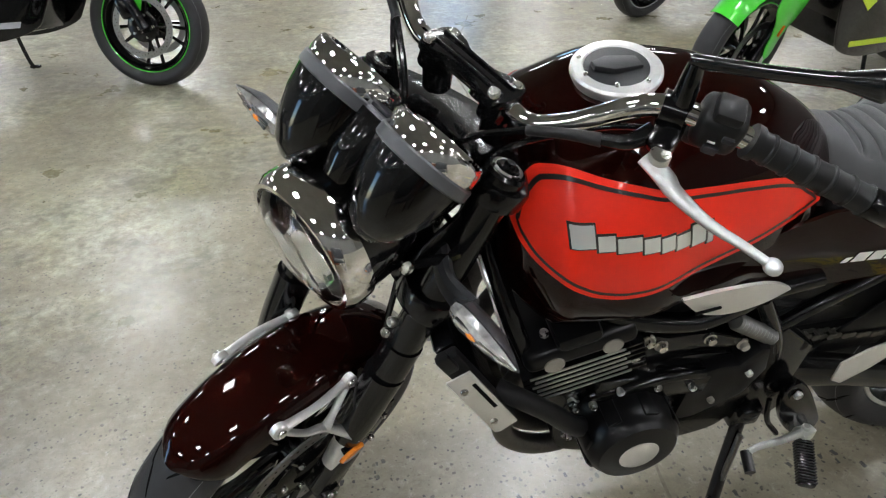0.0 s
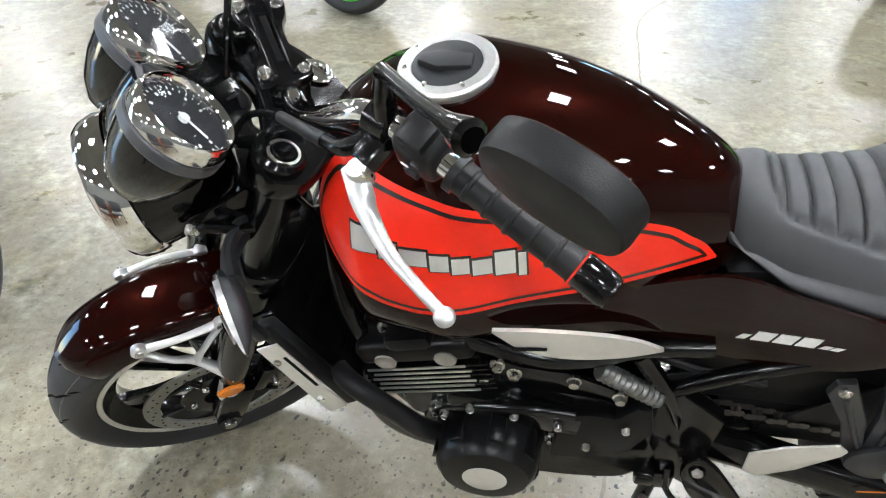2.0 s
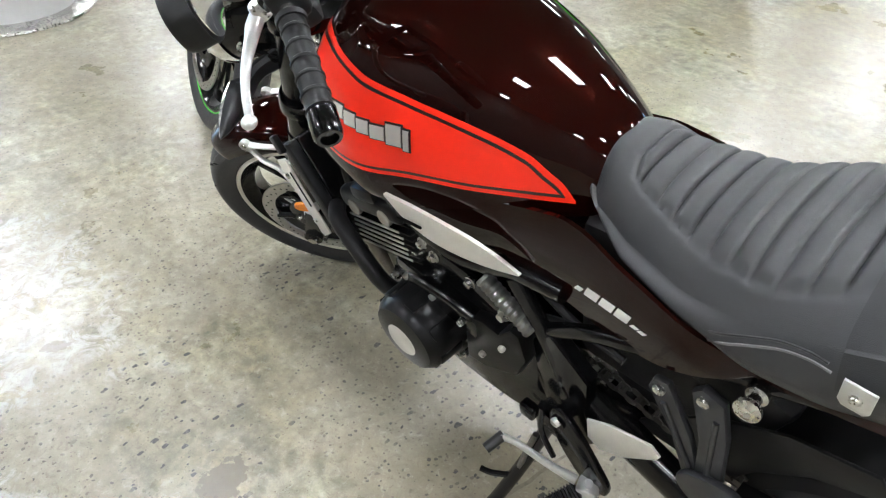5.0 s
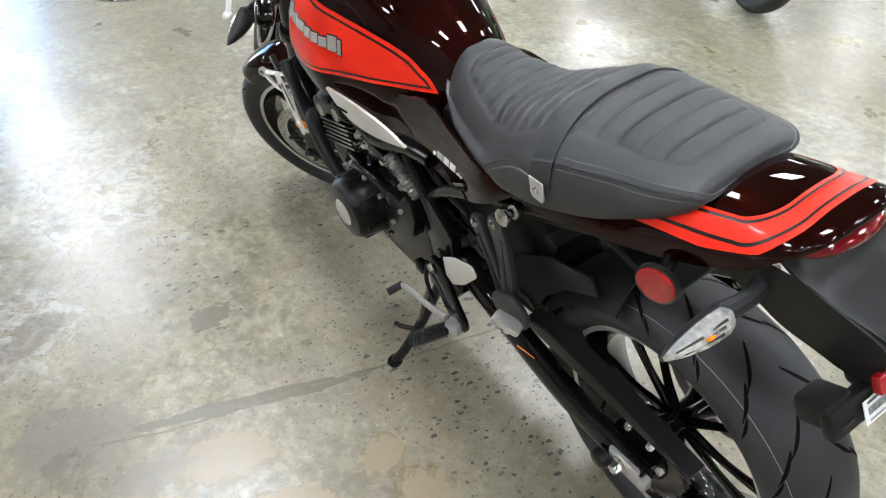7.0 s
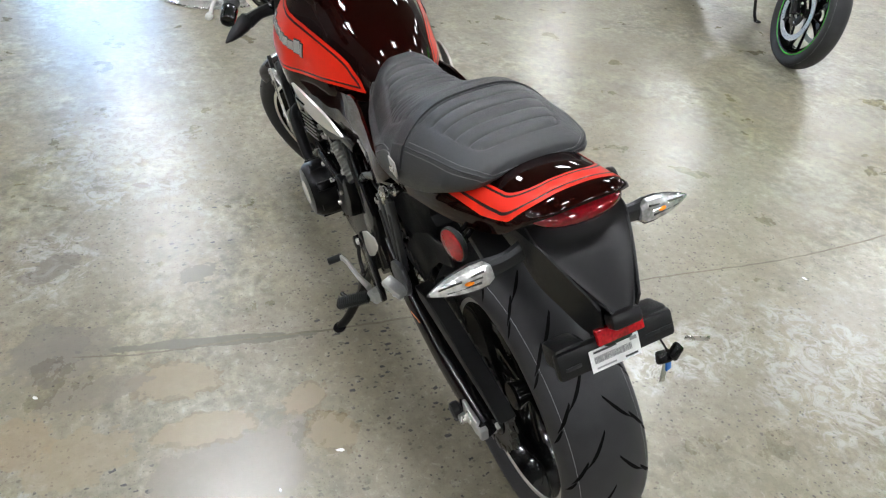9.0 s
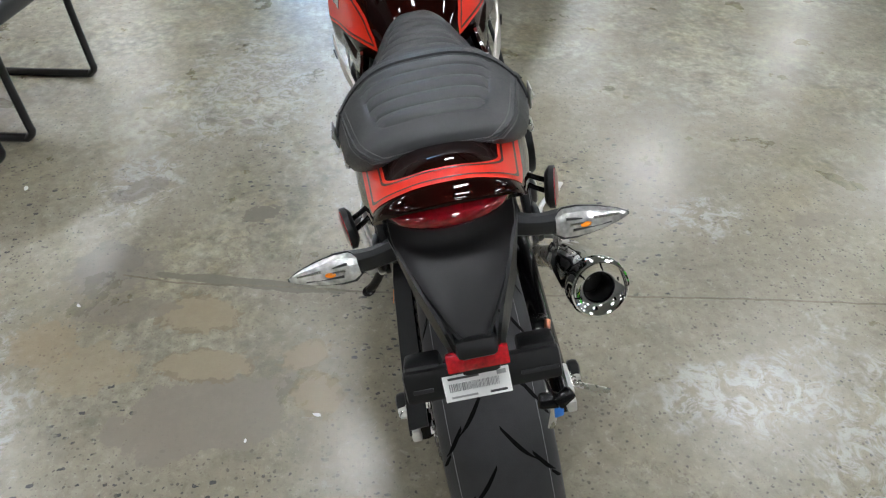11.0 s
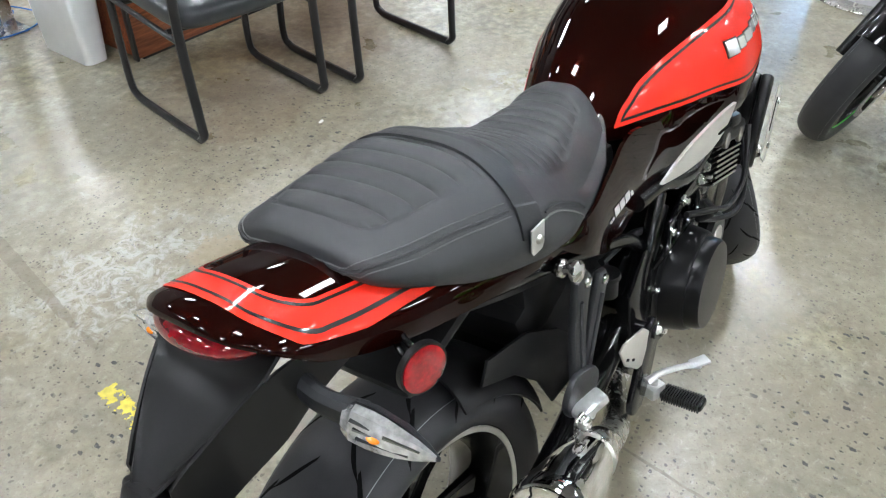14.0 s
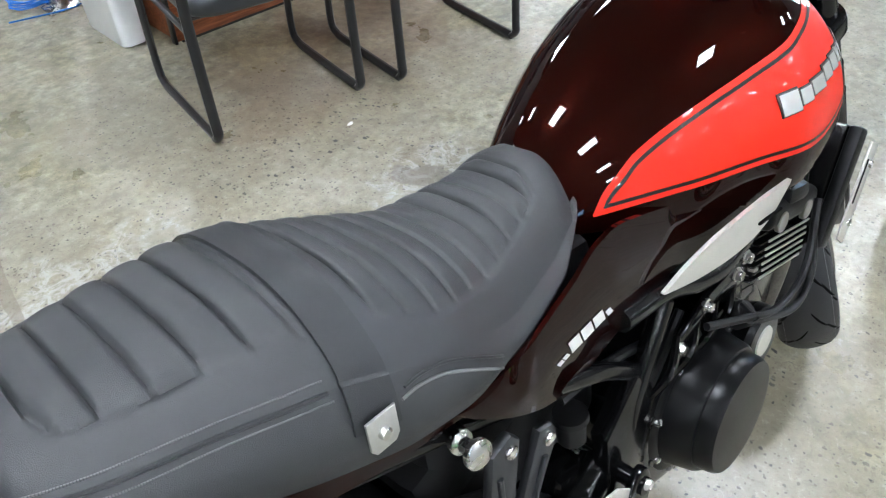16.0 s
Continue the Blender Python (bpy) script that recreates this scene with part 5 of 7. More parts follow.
# ---- swingarm, chain, stand, pegs ----
def build_rear():
    sw = part("swingarm", joined(
        tube([(0.52, 0.115, 0.405), (0.36, 0.128, 0.375), (0.16, 0.132, 0.320), (-0.045, 0.132, 0.305)], [0.030, 0.026, 0.024, 0.022], 14, 6, flat=1.35),
        tube([(0.52, -0.115, 0.405), (0.36, -0.128, 0.375), (0.16, -0.132, 0.320), (-0.045, -0.132, 0.305)], [0.030, 0.026, 0.024, 0.022], 14, 6, flat=1.35),
        box((0.07, 0.24, 0.09), (0.47, 0, 0.40), (0, 8, 0), 0.02)), FRAME_BLACK, bike, "black aluminium swingarm")
    part("orange_label", box((0.055, 0.0012, 0.0022), (0.255, 0.1575, 0.378), (0, 13, 0)), ORANGE, sw, "thin orange warning strip")
    for s in (1, -1):
        part("axle_block", joined(box((0.07, 0.012, 0.045), (-0.005, s * 0.150, 0.308), bevel=0.005), box((0.02, 0.018, 0.030), (-0.048, s * 0.146, 0.305), bevel=0.004)), ALU, sw, "bare axle adjuster block")
        part("axle_nut", lathe([(0.0001, 0.020), (0.010, 0.020), (0.012, 0.006), (0.017, 0.004), (0.017, -0.002)], (0, s * 0.155, 0.310), (0, s, 0), 6), STEEL, sw)
        part("stand_spool", lathe([(0.0001, 0.034), (0.012, 0.034), (0.019, 0.030), (0.0205, 0.022), (0.019, 0.014), (0.011, 0.010), (0.011, -0.004)], (0.035, s * 0.146, 0.300), (0, s, -0.1), 22), PLASTIC, sw, "black plastic stand spool")
    # guard over the chain
    cg = [(0.27, 0.452), (0.20, 0.470), (0.02, 0.452), (-0.125, 0.425), (-0.135, 0.414), (0.00, 0.424), (0.16, 0.430), (0.25, 0.436)]
    part("chain_guard", joined(prism(cg, 0.004, side_plane(0.140), 0.001), sheet(lambda u, v: (0.27 - 0.40 * u, 0.140 - 0.032 * v, curve_at([(-0.13, 0.424), (0.02, 0.452), (0.20, 0.470), (0.27, 0.452)], 0.27 - 0.40 * u) + 0.004 * v), 14, 3, 0.003)), PLASTIC, sw, "matte black chain guard")
    part("chain_slider", prism([(0.50, 0.47), (0.36, 0.475), (0.20, 0.455), (0.16, 0.40), (0.30, 0.375), (0.46, 0.385)], 0.006, side_plane(0.078), 0.002), PLASTIC, sw)
    # hugger over the tyre
    def hug(u, v):
        a = radians(22 + 52 * u)
        y = (v - 0.5) * 0.205
        q = 0.333 - 0.045 * abs(2 * v - 1) ** 3
        return (q * math.cos(a), y, 0.310 + q * math.sin(a))
    part("hugger", sheet(hug, 22, 14, 0.004), PLASTIC, sw, "matte black plastic rear hugger")
    for s in (1, -1):
        part("hugger_arm", prism([(0.45, 0.405), (0.40, 0.47), (0.33, 0.545), (0.24, 0.605), (0.14, 0.632), (0.12, 0.60), (0.20, 0.555), (0.26, 0.49), (0.30, 0.41)], 0.006, side_plane(s * 0.100), 0.002), PLASTIC, sw)
    # sprockets and chain links
    n = 40
    teeth = [((0.098 if k % 2 else 0.089) * math.cos(math.pi * k / n), (0.098 if k % 2 else 0.089) * math.sin(math.pi * k / n)) for k in range(2 * n)]
    sp = part("rear_sprocket", prism(teeth, 0.006, Matrix.Translation((0, 0.100, 0.310)) @ side_plane(0)), CHAINM, sw, "steel rear sprocket")
    part("sprocket_carrier", lathe([(0.035, -0.01), (0.062, 0.004), (0.062, 0.010), (0.03, 0.018), (0.0001, 0.018)], (0, 0.098, 0.310), (0, 1, 0), 30), FRAME_BLACK, sp)
    for k in range(6):
        a = 2 * math.pi * k / 6
        part("bolt", bolt_head((0.052 * math.cos(a), 0.108, 0.310 + 0.052 * math.sin(a)), (0, 1, 0), 0.008, 0.010, 6), STEEL, sp)
    c0, r0, c1, r1 = Vector((0.615, 0, 0.445)), 0.040, Vector((0, 0, 0.310)), 0.094
    d = (c0 - c1).normalized()
    up = Vector((-d.z, 0, d.x))
    path = []
    L0 = (c0 - c1).length
    steps = int(L0 / 0.0158)
    for k in range(steps):
        f = k / steps
        path.append((c0 + up * r0) * (1 - f) + (c1 + up * r1) * f)
    a0 = math.atan2(up.z, up.x)
    arc = int(math.pi * r1 / 0.0158)
    for k in range(arc):
        a = a0 + math.pi * k / arc
        path.append(c1 + r1 * Vector((math.cos(a), 0, math.sin(a))))
    for k in range(steps):
        f = k / steps
        path.append((c1 - up * r1) * (1 - f) + (c0 - up * r0) * f)
    outl = rounded([(-0.0085, -0.0068), (0.0085, -0.0068), (0.0085, 0.0068), (-0.0085, 0.0068)], 1)
    wide = mesh_of("chain_link", joined(prism(outl, 0.0018, side_plane(0.0085)), prism(outl, 0.0018, side_plane(-0.0085)), lathe([(0.0001, -0.010), (0.003, -0.010), (0.003, 0.010), (0.0001, 0.010)], (0.0078, 0, 0), (0, 1, 0), 8)), CHAINM)
    thin = mesh_of("chain_link", joined(prism(outl, 0.0018, side_plane(0.0062)), prism(outl, 0.0018, side_plane(-0.0062)), lathe([(0.0045, -0.006), (0.0045, 0.006)], (0, 0, 0), (0, 1, 0), 8)), CHAINM)
    for k in range(len(path) - 1):
        a, b = path[k], path[k + 1]
        q = (b - a).normalized()
        ob = new("chain_link", wide if k % 2 else thin)
        ob.parent = sw
        ob.matrix_basis = Matrix.Translation(((a + b) / 2).x * Vector((1, 0, 0)) + Vector((0, 0.100, ((a + b) / 2).z))) @ Matrix.Rotation(-math.atan2(q.z, q.x), 4, "Y")
    # side stand
    st = part("side_stand", joined(tube([(0.575, 0.150, 0.315), (0.60, 0.190, 0.215), (0.632, 0.245, 0.105), (0.648, 0.274, 0.064)], 0.0125, 12),
              box((0.06, 0.035, 0.05), (0.572, 0.145, 0.325), bevel=0.008)), FRAME_BLACK, bike, "black side stand touching the floor")
    part("stand_foot", lathe([(0.0001, 0.003), (0.018, 0.002), (0.021, -0.002), (0.019, -0.007), (0.0001, -0.007)], (0.650, 0.277, 0.062), (0, -math.sin(radians(11)) * -1, math.cos(radians(11))), 24), FRAME_BLACK, st)
    part("stand_tip", tube([(0.615, 0.215, 0.165), (0.65, 0.235, 0.158), (0.672, 0.243, 0.158)], 0.006, 8), FRAME_BLACK, st)
    part("stand_spring", tube([(0.585, 0.178, 0.30), (0.595, 0.192, 0.255), (0.605, 0.205, 0.20)], 0.006, 8), CHAINM, st)


build_rear()


def ribbed_peg(a, b, s, n=15):
    """A flat rubber peg: a solid pad with low cross ribs."""
    a, b = Vector(a), Vector(b)
    d = (b - a).normalized()
    turn = math.degrees(math.atan2(d.y, d.x)) - 90
    tilt = math.degrees(math.asin(d.z))
    core = joined(box((0.031, (b - a).length, 0.017), tuple(a.lerp(b, 0.5)), (tilt, 0, turn), 0.006, 3), rod(a - d * 0.012, a.lerp(b, 0.2), 0.009))
    bars = [box((0.033, 0.0030, 0.0195), tuple(a.lerp(b, 0.08 + 0.84 * k / (n - 1))), (tilt, 0, turn), 0.0012) for k in range(n)]
    return core, bars


def build_controls():
    for s in (1, -1):
        pk = part("rider_peg_bracket", joined(prism(rounded([(0.545, 0.44), (0.515, 0.45), (0.455, 0.36), (0.425, 0.30), (0.455, 0.275), (0.50, 0.30), (0.545, 0.38)], 3), 0.014, side_plane(s * 0.178), 0.004), rod((0.525, s * 0.13, 0.42), (0.525, s * 0.19, 0.42), 0.013)), FRAME_BLACK, bike, "black cast footpeg bracket")
        part("bolt", bolt_head((0.526, s * 0.190, 0.425), (0, s, 0), 0.008, 0.006), STEEL, pk)
        heel = [(0.374, 0.4915), (0.389, 0.497), (0.4675, 0.473), (0.492, 0.4485), (0.481, 0.414), (0.463, 0.392), (0.4435, 0.399), (0.396, 0.444)]
        if s > 0:
            heel = [(0.468, 0.446), (0.470, 0.492), (0.430, 0.520), (0.366, 0.543), (0.352, 0.530), (0.356, 0.518), (0.402, 0.466), (0.446, 0.434)]
        hgd = part("heel_guard", prism(heel, 0.004, side_plane(s * 0.186), 0.0012), SILVER, pk, "pale silver heel guard")
        if s < 0:
            for x, z in ((0.4015, 0.455), (0.424, 0.437)):
                part("slot", box((0.010, 0.002, 0.005), (x, -0.1885, z), (0, 38, 0), 0.0006), GROOVE, hgd)
        ends = ((0.470, 0.205, 0.292), (0.505, 0.285, 0.275)) if s > 0 else ((0.520, -0.205, 0.287), (0.514, -0.285, 0.294))
        core, bars = ribbed_peg(*ends, s)
        pg = part("rider_peg", core, FRAME_BLACK, pk, "black rubber footpeg")
        for b in bars:
            part("peg_rib", b, GRIP, pg)
        part("peg_joint", joined(box((0.035, 0.030, 0.028), (ends[0][0] - 0.008, s * 0.192, 0.294), (0, 0, 20 * s), 0.005), bolt_head((ends[0][0] - 0.008, s * 0.192, 0.308), (0, 0, 1), 0.008, 0.006)), ALU, pk, "bare metal peg joint")
        # passenger peg bracket: two splayed arms
        br = part("passenger_peg_bracket", joined(
            prism([(0.300, 0.668), (0.330, 0.676), (0.342, 0.660), (0.322, 0.570), (0.318, 0.475), (0.280, 0.490), (0.286, 0.598)], 0.015, side_plane(s * 0.150), 0.005),
            prism([(0.372, 0.642), (0.394, 0.636), (0.400, 0.612), (0.360, 0.545), (0.335, 0.467), (0.308, 0.470), (0.332, 0.560)], 0.013, side_plane(s * 0.150), 0.005),
            prism(rounded([(0.338, 0.490), (0.330, 0.450), (0.275, 0.430), (0.222, 0.480), (0.250, 0.525), (0.290, 0.520)], 3), 0.012, side_plane(s * 0.164), 0.004)), SATIN_DARK, bike, "dark grey cast passenger peg bracket")
        for x, z in ((0.324, 0.658), (0.382, 0.625)):
            part("bolt", bolt_head((x, s * 0.157, z), (0, s, 0), 0.0085, 0.005), STEEL, br)
        for p, q in (((0.304, 0.635), (0.300, 0.510)), ((0.374, 0.605), (0.325, 0.500))):
            part("rib", rod((p[0], s * 0.158, p[1]), (q[0], s * 0.158, q[1]), 0.004), SATIN_DARK, br)
        part("passenger_peg", joined(box((0.058, 0.030, 0.018), (0.262, s * 0.188, 0.478), (0, -18, s * 24), 0.006), lathe([(0.0001, 0.014), (0.009, 0.013), (0.011, 0.0)], (0.262, s * 0.188, 0.470), (0, 0, -1), 12)), ALU, br, "folded bare metal passenger peg")
    # gear pedal and its linkage
    gp = part("gear_pedal", tube([(0.480, 0.200, 0.310), (0.53, 0.212, 0.318), (0.585, 0.222, 0.330), (0.612, 0.230, 0.330)], [0.008, 0.006, 0.0055, 0.006], 10, flat=1.4), ALU, bike, "bare aluminium gear pedal")
    part("pedal_rubber", tube([(0.612, 0.226, 0.330), (0.620, 0.262, 0.322)], 0.0095, 12), GRIP, gp)
    part("linkage", tube([(0.565, 0.178, 0.405), (0.56, 0.19, 0.36), (0.53, 0.196, 0.318)], 0.005, 8), FRAME_BLACK, gp)
    part("linkage_joint", box((0.03, 0.022, 0.03), (0.595, 0.178, 0.370), bevel=0.006), FRAME_BLACK, gp)
    bpd = part("brake_pedal", tube([(0.470, -0.195, 0.350), (0.495, -0.210, 0.356), (0.528, -0.240, 0.358), (0.552, -0.258, 0.350)], [0.008, 0.006, 0.006, 0.009], 10, flat=0.8), ALU, bike, "bare aluminium brake pedal")
    part("pedal_pad", box((0.035, 0.022, 0.006), (0.556, -0.258, 0.354), (0, 0, -35), 0.002), ALU, bpd)


build_controls()


def build_exhaust():
    a, b = Vector((0.05, -0.232, 0.485)), Vector((0.44, -0.178, 0.330))
    ax = (a - b).normalized()
    ln = (a - b).length
    ex = part("silencer", lathe([(0.026, ln - 0.24), (0.030, ln - 0.225), (0.034, ln - 0.20), (0.046, ln - 0.13), (0.053, ln - 0.06), (0.055, ln - 0.03), (0.0575, ln - 0.022), (0.0575, ln - 0.002), (0.054, ln + 0.004), (0.051, ln + 0.005), (0.048, ln + 0.001), (0.033, ln - 0.004), (0.030, ln - 0.004), (0.0285, ln - 0.060), (0.0001, ln - 0.062)], b, ax, 48), CHROME, bike, "polished chrome megaphone silencer")
    part("inner_tube", lathe([(0.0265, ln - 0.055), (0.0265, ln - 0.008), (0.0285, ln - 0.007), (0.0285, ln - 0.058)], b, ax, 32, True), GROOVE, ex, "black outlet")
    u = ax.orthogonal().normalized()
    v = ax.cross(u)
    for k in range(6):
        q = 2 * math.pi * k / 6
        part("slot", box((0.010, 0.0025, 0.002), tuple(b + ax * (ln - 0.0015) + 0.037 * (math.cos(q) * u + math.sin(q) * v))), GROOVE, ex)
    part("clamp_band", lathe([(0.031, ln - 0.215), (0.036, ln - 0.213), (0.040, ln - 0.185), (0.036, ln - 0.183)], b, ax, 40, True), STEEL, ex)
    part("hanger", joined(prism([(-0.02, 0.0), (0.02, 0.0), (0.012, 0.075), (-0.012, 0.075)], 0.006, Matrix.Translation((0.225, -0.190, 0.415)) @ side_plane(0), 0.002), bolt_head((0.225, -0.196, 0.480), (0, -1, 0), 0.012, 0.010), bolt_head((0.215, -0.200, 0.43), (0, -1, 0), 0.008, 0.010)), STEEL, ex)
    part("link_pipe", tube([tuple(b + ax * (ln - 0.23)), (0.32, -0.190, 0.345), (0.42, -0.160, 0.275), (0.52, -0.11, 0.235), (0.66, -0.04, 0.205)], 0.025, 16), STEEL, ex, "steel link pipe")
    part("collector", box((0.20, 0.16, 0.09), (0.62, -0.02, 0.205), bevel=0.03), STEEL, ex)
    # rear caliper and hose
    rc = part("rear_caliper", box((0.085, 0.050, 0.045), (0.045, -0.110, 0.42), (0, 38, 0), 0.012), FRAME_BLACK, bike, "black rear brake caliper")
    part("banjo", rod((0.012, -0.125, 0.45), (0.026, -0.13, 0.457), 0.0055), COPPER, rc, "copper coloured banjo bolt")
    part("reservoir", joined(lathe([(0.0001, 0.045), (0.022, 0.044), (0.023, 0.036), (0.019, 0.034), (0.018, 0.0), (0.0001, 0.0)], (0.46, -0.125, 0.53), (0, 0, 1), 24)), PLASTIC, rc)
    part("shock", joined(tube([(0.45, 0.0, 0.46), (0.36, 0, 0.56)], 0.035, 14), *[tube([(0.45 - 0.09 * f, 0.042 * math.cos(9 * f * 2 * math.pi / 1), 0.46 + 0.10 * f + 0.04 * math.sin(9 * f * 2 * math.pi / 1)) for f in (k / 80 for k in range(81))], 0.006, 6, 1)]), FRAME_BLACK, bike, "black rear shock")


build_exhaust()


# ---- rear mudguard, plate holder, indicators ----
def build_indicator(root, tip, stalk, face, up, m=None):
    """root and tip: ends of the lamp body; stalk: where its arm starts; face: the way its lens looks."""
    a, b, s0 = Vector(root), Vector(tip), Vector(stalk)
    d = b - a
    ln = d.length
    d.normalize()
    f = Vector(face)
    f = (f - d * f.dot(d)).normalized()
    u = d.cross(f).normalized()
    if u.dot(Vector(up)) < 0:
        u = -u
    def ring(t, back):
        h = curve_at([(0, 0.011), (0.14, 0.023), (0.32, 0.0235), (0.6, 0.018), (0.85, 0.010), (1, 0.002)], t)
        w = curve_at([(0, 0.012), (0.2, 0.022), (0.5, 0.022), (0.8, 0.013), (1, 0.002)], t)
        c = a + d * ln * t
        if back:
            return [c + u * h * math.cos(q) - f * w * math.sin(q) for q in (math.pi * k / 6 for k in range(7))]
        return [c + u * h * 0.90 * math.cos(q) + f * (w * 0.55 * math.sin(q) ** 0.6 + 0.0005) for q in (math.pi * k / 5 for k in range(6))]
    body = part("indicator", joined(rings([ring(t, True) for t in (0, 0.14, 0.32, 0.6, 0.85, 1)]), tube([s0, s0.lerp(a, 0.6), a + d * ln * 0.18 - f * 0.012], [0.013, 0.0115, 0.014], 10, 4, flat=1.5)), GREYPLASTIC, bike, "dark grey leaf-shaped indicator with clear lens", m, sharp=30)
    lens = part("indicator_lens", rings([ring(t, False) for t in (0.04, 0.14, 0.32, 0.46, 0.6, 0.78, 0.97)]), CLEAR, body, "clear faceted indicator lens", sharp=8)
    for k, (t0, t1, e) in enumerate(((0.16, 0.40, 0.45), (0.20, 0.62, 0.05), (0.24, 0.74, -0.35), (0.50, 0.84, 0.30))):
        p = a + d * ln * t0 + u * 0.021 * e + f * 0.0125
        q = a + d * ln * t1 + u * 0.021 * e * 0.7 + f * (0.0125 - 0.005 * t1)
        part("reflector_rib", rod(p, q, 0.0022, 6, 0.0012), CHROME if k % 2 else GREYPLASTIC, lens)
    part("amber_bulb", ellipsoid(tuple(a + d * ln * 0.40 + f * 0.0095 - u * 0.001), (0.006, 0.009, 0.004), 16, 10), AMBER, body, "amber bulb")


def build_mudguard():
    # upper shell: a tapering leaf with a raised rim
    def top(u, v):
        x = -0.150 - 0.142 * u
        w = curve_at([(0, 0.080), (0.15, 0.078), (0.45, 0.060), (0.75, 0.036), (0.93, 0.018), (1, 0.008)], u)
        y = (2 * v - 1) * w
        z = curve_at([(0, 0.862), (0.12, 0.852), (0.4, 0.826), (0.75, 0.792), (1, 0.764)], u)
        return (x, y, z + 0.008 * abs(2 * v - 1) ** 4 - 0.010 * math.exp(-((u - 0.2) / 0.12) ** 2) * (1 - abs(2 * v - 1) ** 2))
    mg = part("rear_mudguard", sheet(top, 24, 20, 0.004), PLASTIC, bike, "matte black plastic rear mudguard and plate holder")
    for s in (1, -1):
        def flank(u, v):
            x = -0.05 - 0.225 * u
            zt = curve_at([(-0.30, 0.757), (-0.25, 0.805), (-0.15, 0.858), (-0.10, 0.845), (-0.05, 0.825)], x)
            zb = curve_at([(-0.30, 0.715), (-0.26, 0.715), (-0.20, 0.745), (-0.12, 0.785), (-0.05, 0.80)], x)
            w = curve_at([(-0.30, 0.020), (-0.27, 0.034), (-0.20, 0.066), (-0.15, 0.082), (-0.05, 0.085)], x)
            return (x, s * (w - 0.012 * v), zt + (zb - zt) * v)
        part("flank", sheet(flank, 20, 6, 0.004), PLASTIC, mg)
    part("neck", joined(box((0.05, 0.055, 0.09), (-0.243, 0, 0.735), (0, 24, 0), 0.010), box((0.03, 0.052, 0.026), (-0.285, 0, 0.762), (0, 30, 0), 0.008)), PLASTIC, mg)
    bar = box((0.020, 0.205, 0.046), (-0.268, 0, 0.690), (0, 24, 0), 0.007)
    pb = part("plate_bar", joined(bar, box((0.05, 0.05, 0.04), (-0.245, 0.075, 0.690), (0, 24, 0), 0.008), box((0.05, 0.05, 0.04), (-0.245, -0.075, 0.690), (0, 24, 0), 0.008)), PLASTIC, mg)
    for y in (0.078, -0.062, -0.085):
        part("slot", box((0.002, 0.026, 0.006), (-0.2795, y, 0.690), (0, 24, 0), 0.0008), GREYPLASTIC, pb)
    part("rear_reflector", box((0.012, 0.080, 0.026), (-0.279, 0.002, 0.733), (0, 24, 0), 0.003), REDLENS, mg, "red rectangular rear reflector")
    # paper label with unreadable print as bars
    lab = Matrix.Translation((-0.2835, 0.009, 0.690)) @ Matrix.Rotation(radians(-90 + 24), 4, "Y") @ Matrix.Rotation(radians(-90), 4, "Z")
    tag = part("paper_label", box((0.086, 0.036, 0.0012), (0, 0, 0)), WHITE, mg, "white printed paper label", m=lab)
    part("print_bar", box((0.040, 0.0032, 0.0006), (-0.016, 0.0135, 0.0010)), INK, tag)
    part("print_bar", box((0.012, 0.006, 0.0006), (0.033, 0.012, 0.0010)), GREYINK, tag)
    code = []
    rnd = random.Random(5)
    x = -0.036
    while x < 0.028:
        w = rnd.choice((0.0006, 0.0010, 0.0016))
        code.append(box((w, 0.011, 0.0006), (x + w / 2, 0.001, 0.0010)))
        x += w + rnd.choice((0.0007, 0.0011))
    part("barcode", joined(*code), GREYINK, tag)
    part("print_bar", box((0.034, 0.0026, 0.0006), (-0.018, -0.0125, 0.0010)), GREYINK, tag)
    part("print_bar", box((0.022, 0.0032, 0.0006), (0.026, -0.0130, 0.0010)), INK, tag)
    for s in (1, -1):
        build_indicator((-0.135, s * 0.128, 0.800), (-0.124, s * 0.236, 0.787), (-0.13, s * 0.070, 0.815), (-1, s * 0.25, 0.30), (0, 0, 1))
        # round side reflector on its wire bracket
        rr = part("side_reflector", lathe([(0.0001, 0.006), (0.020, 0.0055), (0.028, 0.003), (0.0285, -0.002)], (-0.037, s * 0.1525, 0.790), (-0.25, s, 0), 36), REDLENS, bike, "round red side reflector")
        part("backing", lathe([(0.031, 0.002), (0.031, -0.006), (0.022, -0.012), (0.0001, -0.012)], (-0.037, s * 0.1525, 0.790), (-0.25, s, 0), 30), PLASTIC, rr)
        part("wire_bracket", joined(tube([(-0.03, s * 0.145, 0.798), (-0.02, s * 0.115, 0.812), (0.02, s * 0.10, 0.815)], 0.004, 8), tube([(-0.036, s * 0.145, 0.782), (-0.03, s * 0.115, 0.80), (0.0, s * 0.10, 0.808)], 0.004, 8)), FRAME_BLACK, rr)
    # keys on a wire at the plate bar
    ks = part("spare_keys", tube([(-0.272, -0.075, 0.675), (-0.285, -0.082, 0.655), (-0.290, -0.086, 0.645)], 0.0018, 6), FRAME_BLACK, bike, "bunch of two keys with a blue tag hanging from the plate bar")
    part("key_head", box((0.012, 0.030, 0.022), (-0.290, -0.078, 0.638), (20, 30, 15), 0.005), FRAME_BLACK, ks)
    part("key_head", box((0.012, 0.028, 0.020), (-0.292, -0.098, 0.641), (-25, 30, 10), 0.005), FRAME_BLACK, ks)
    part("key_blade", box((0.003, 0.048, 0.008), (-0.296, -0.135, 0.655), (25, 20, 0), 0.001), STEEL, ks)
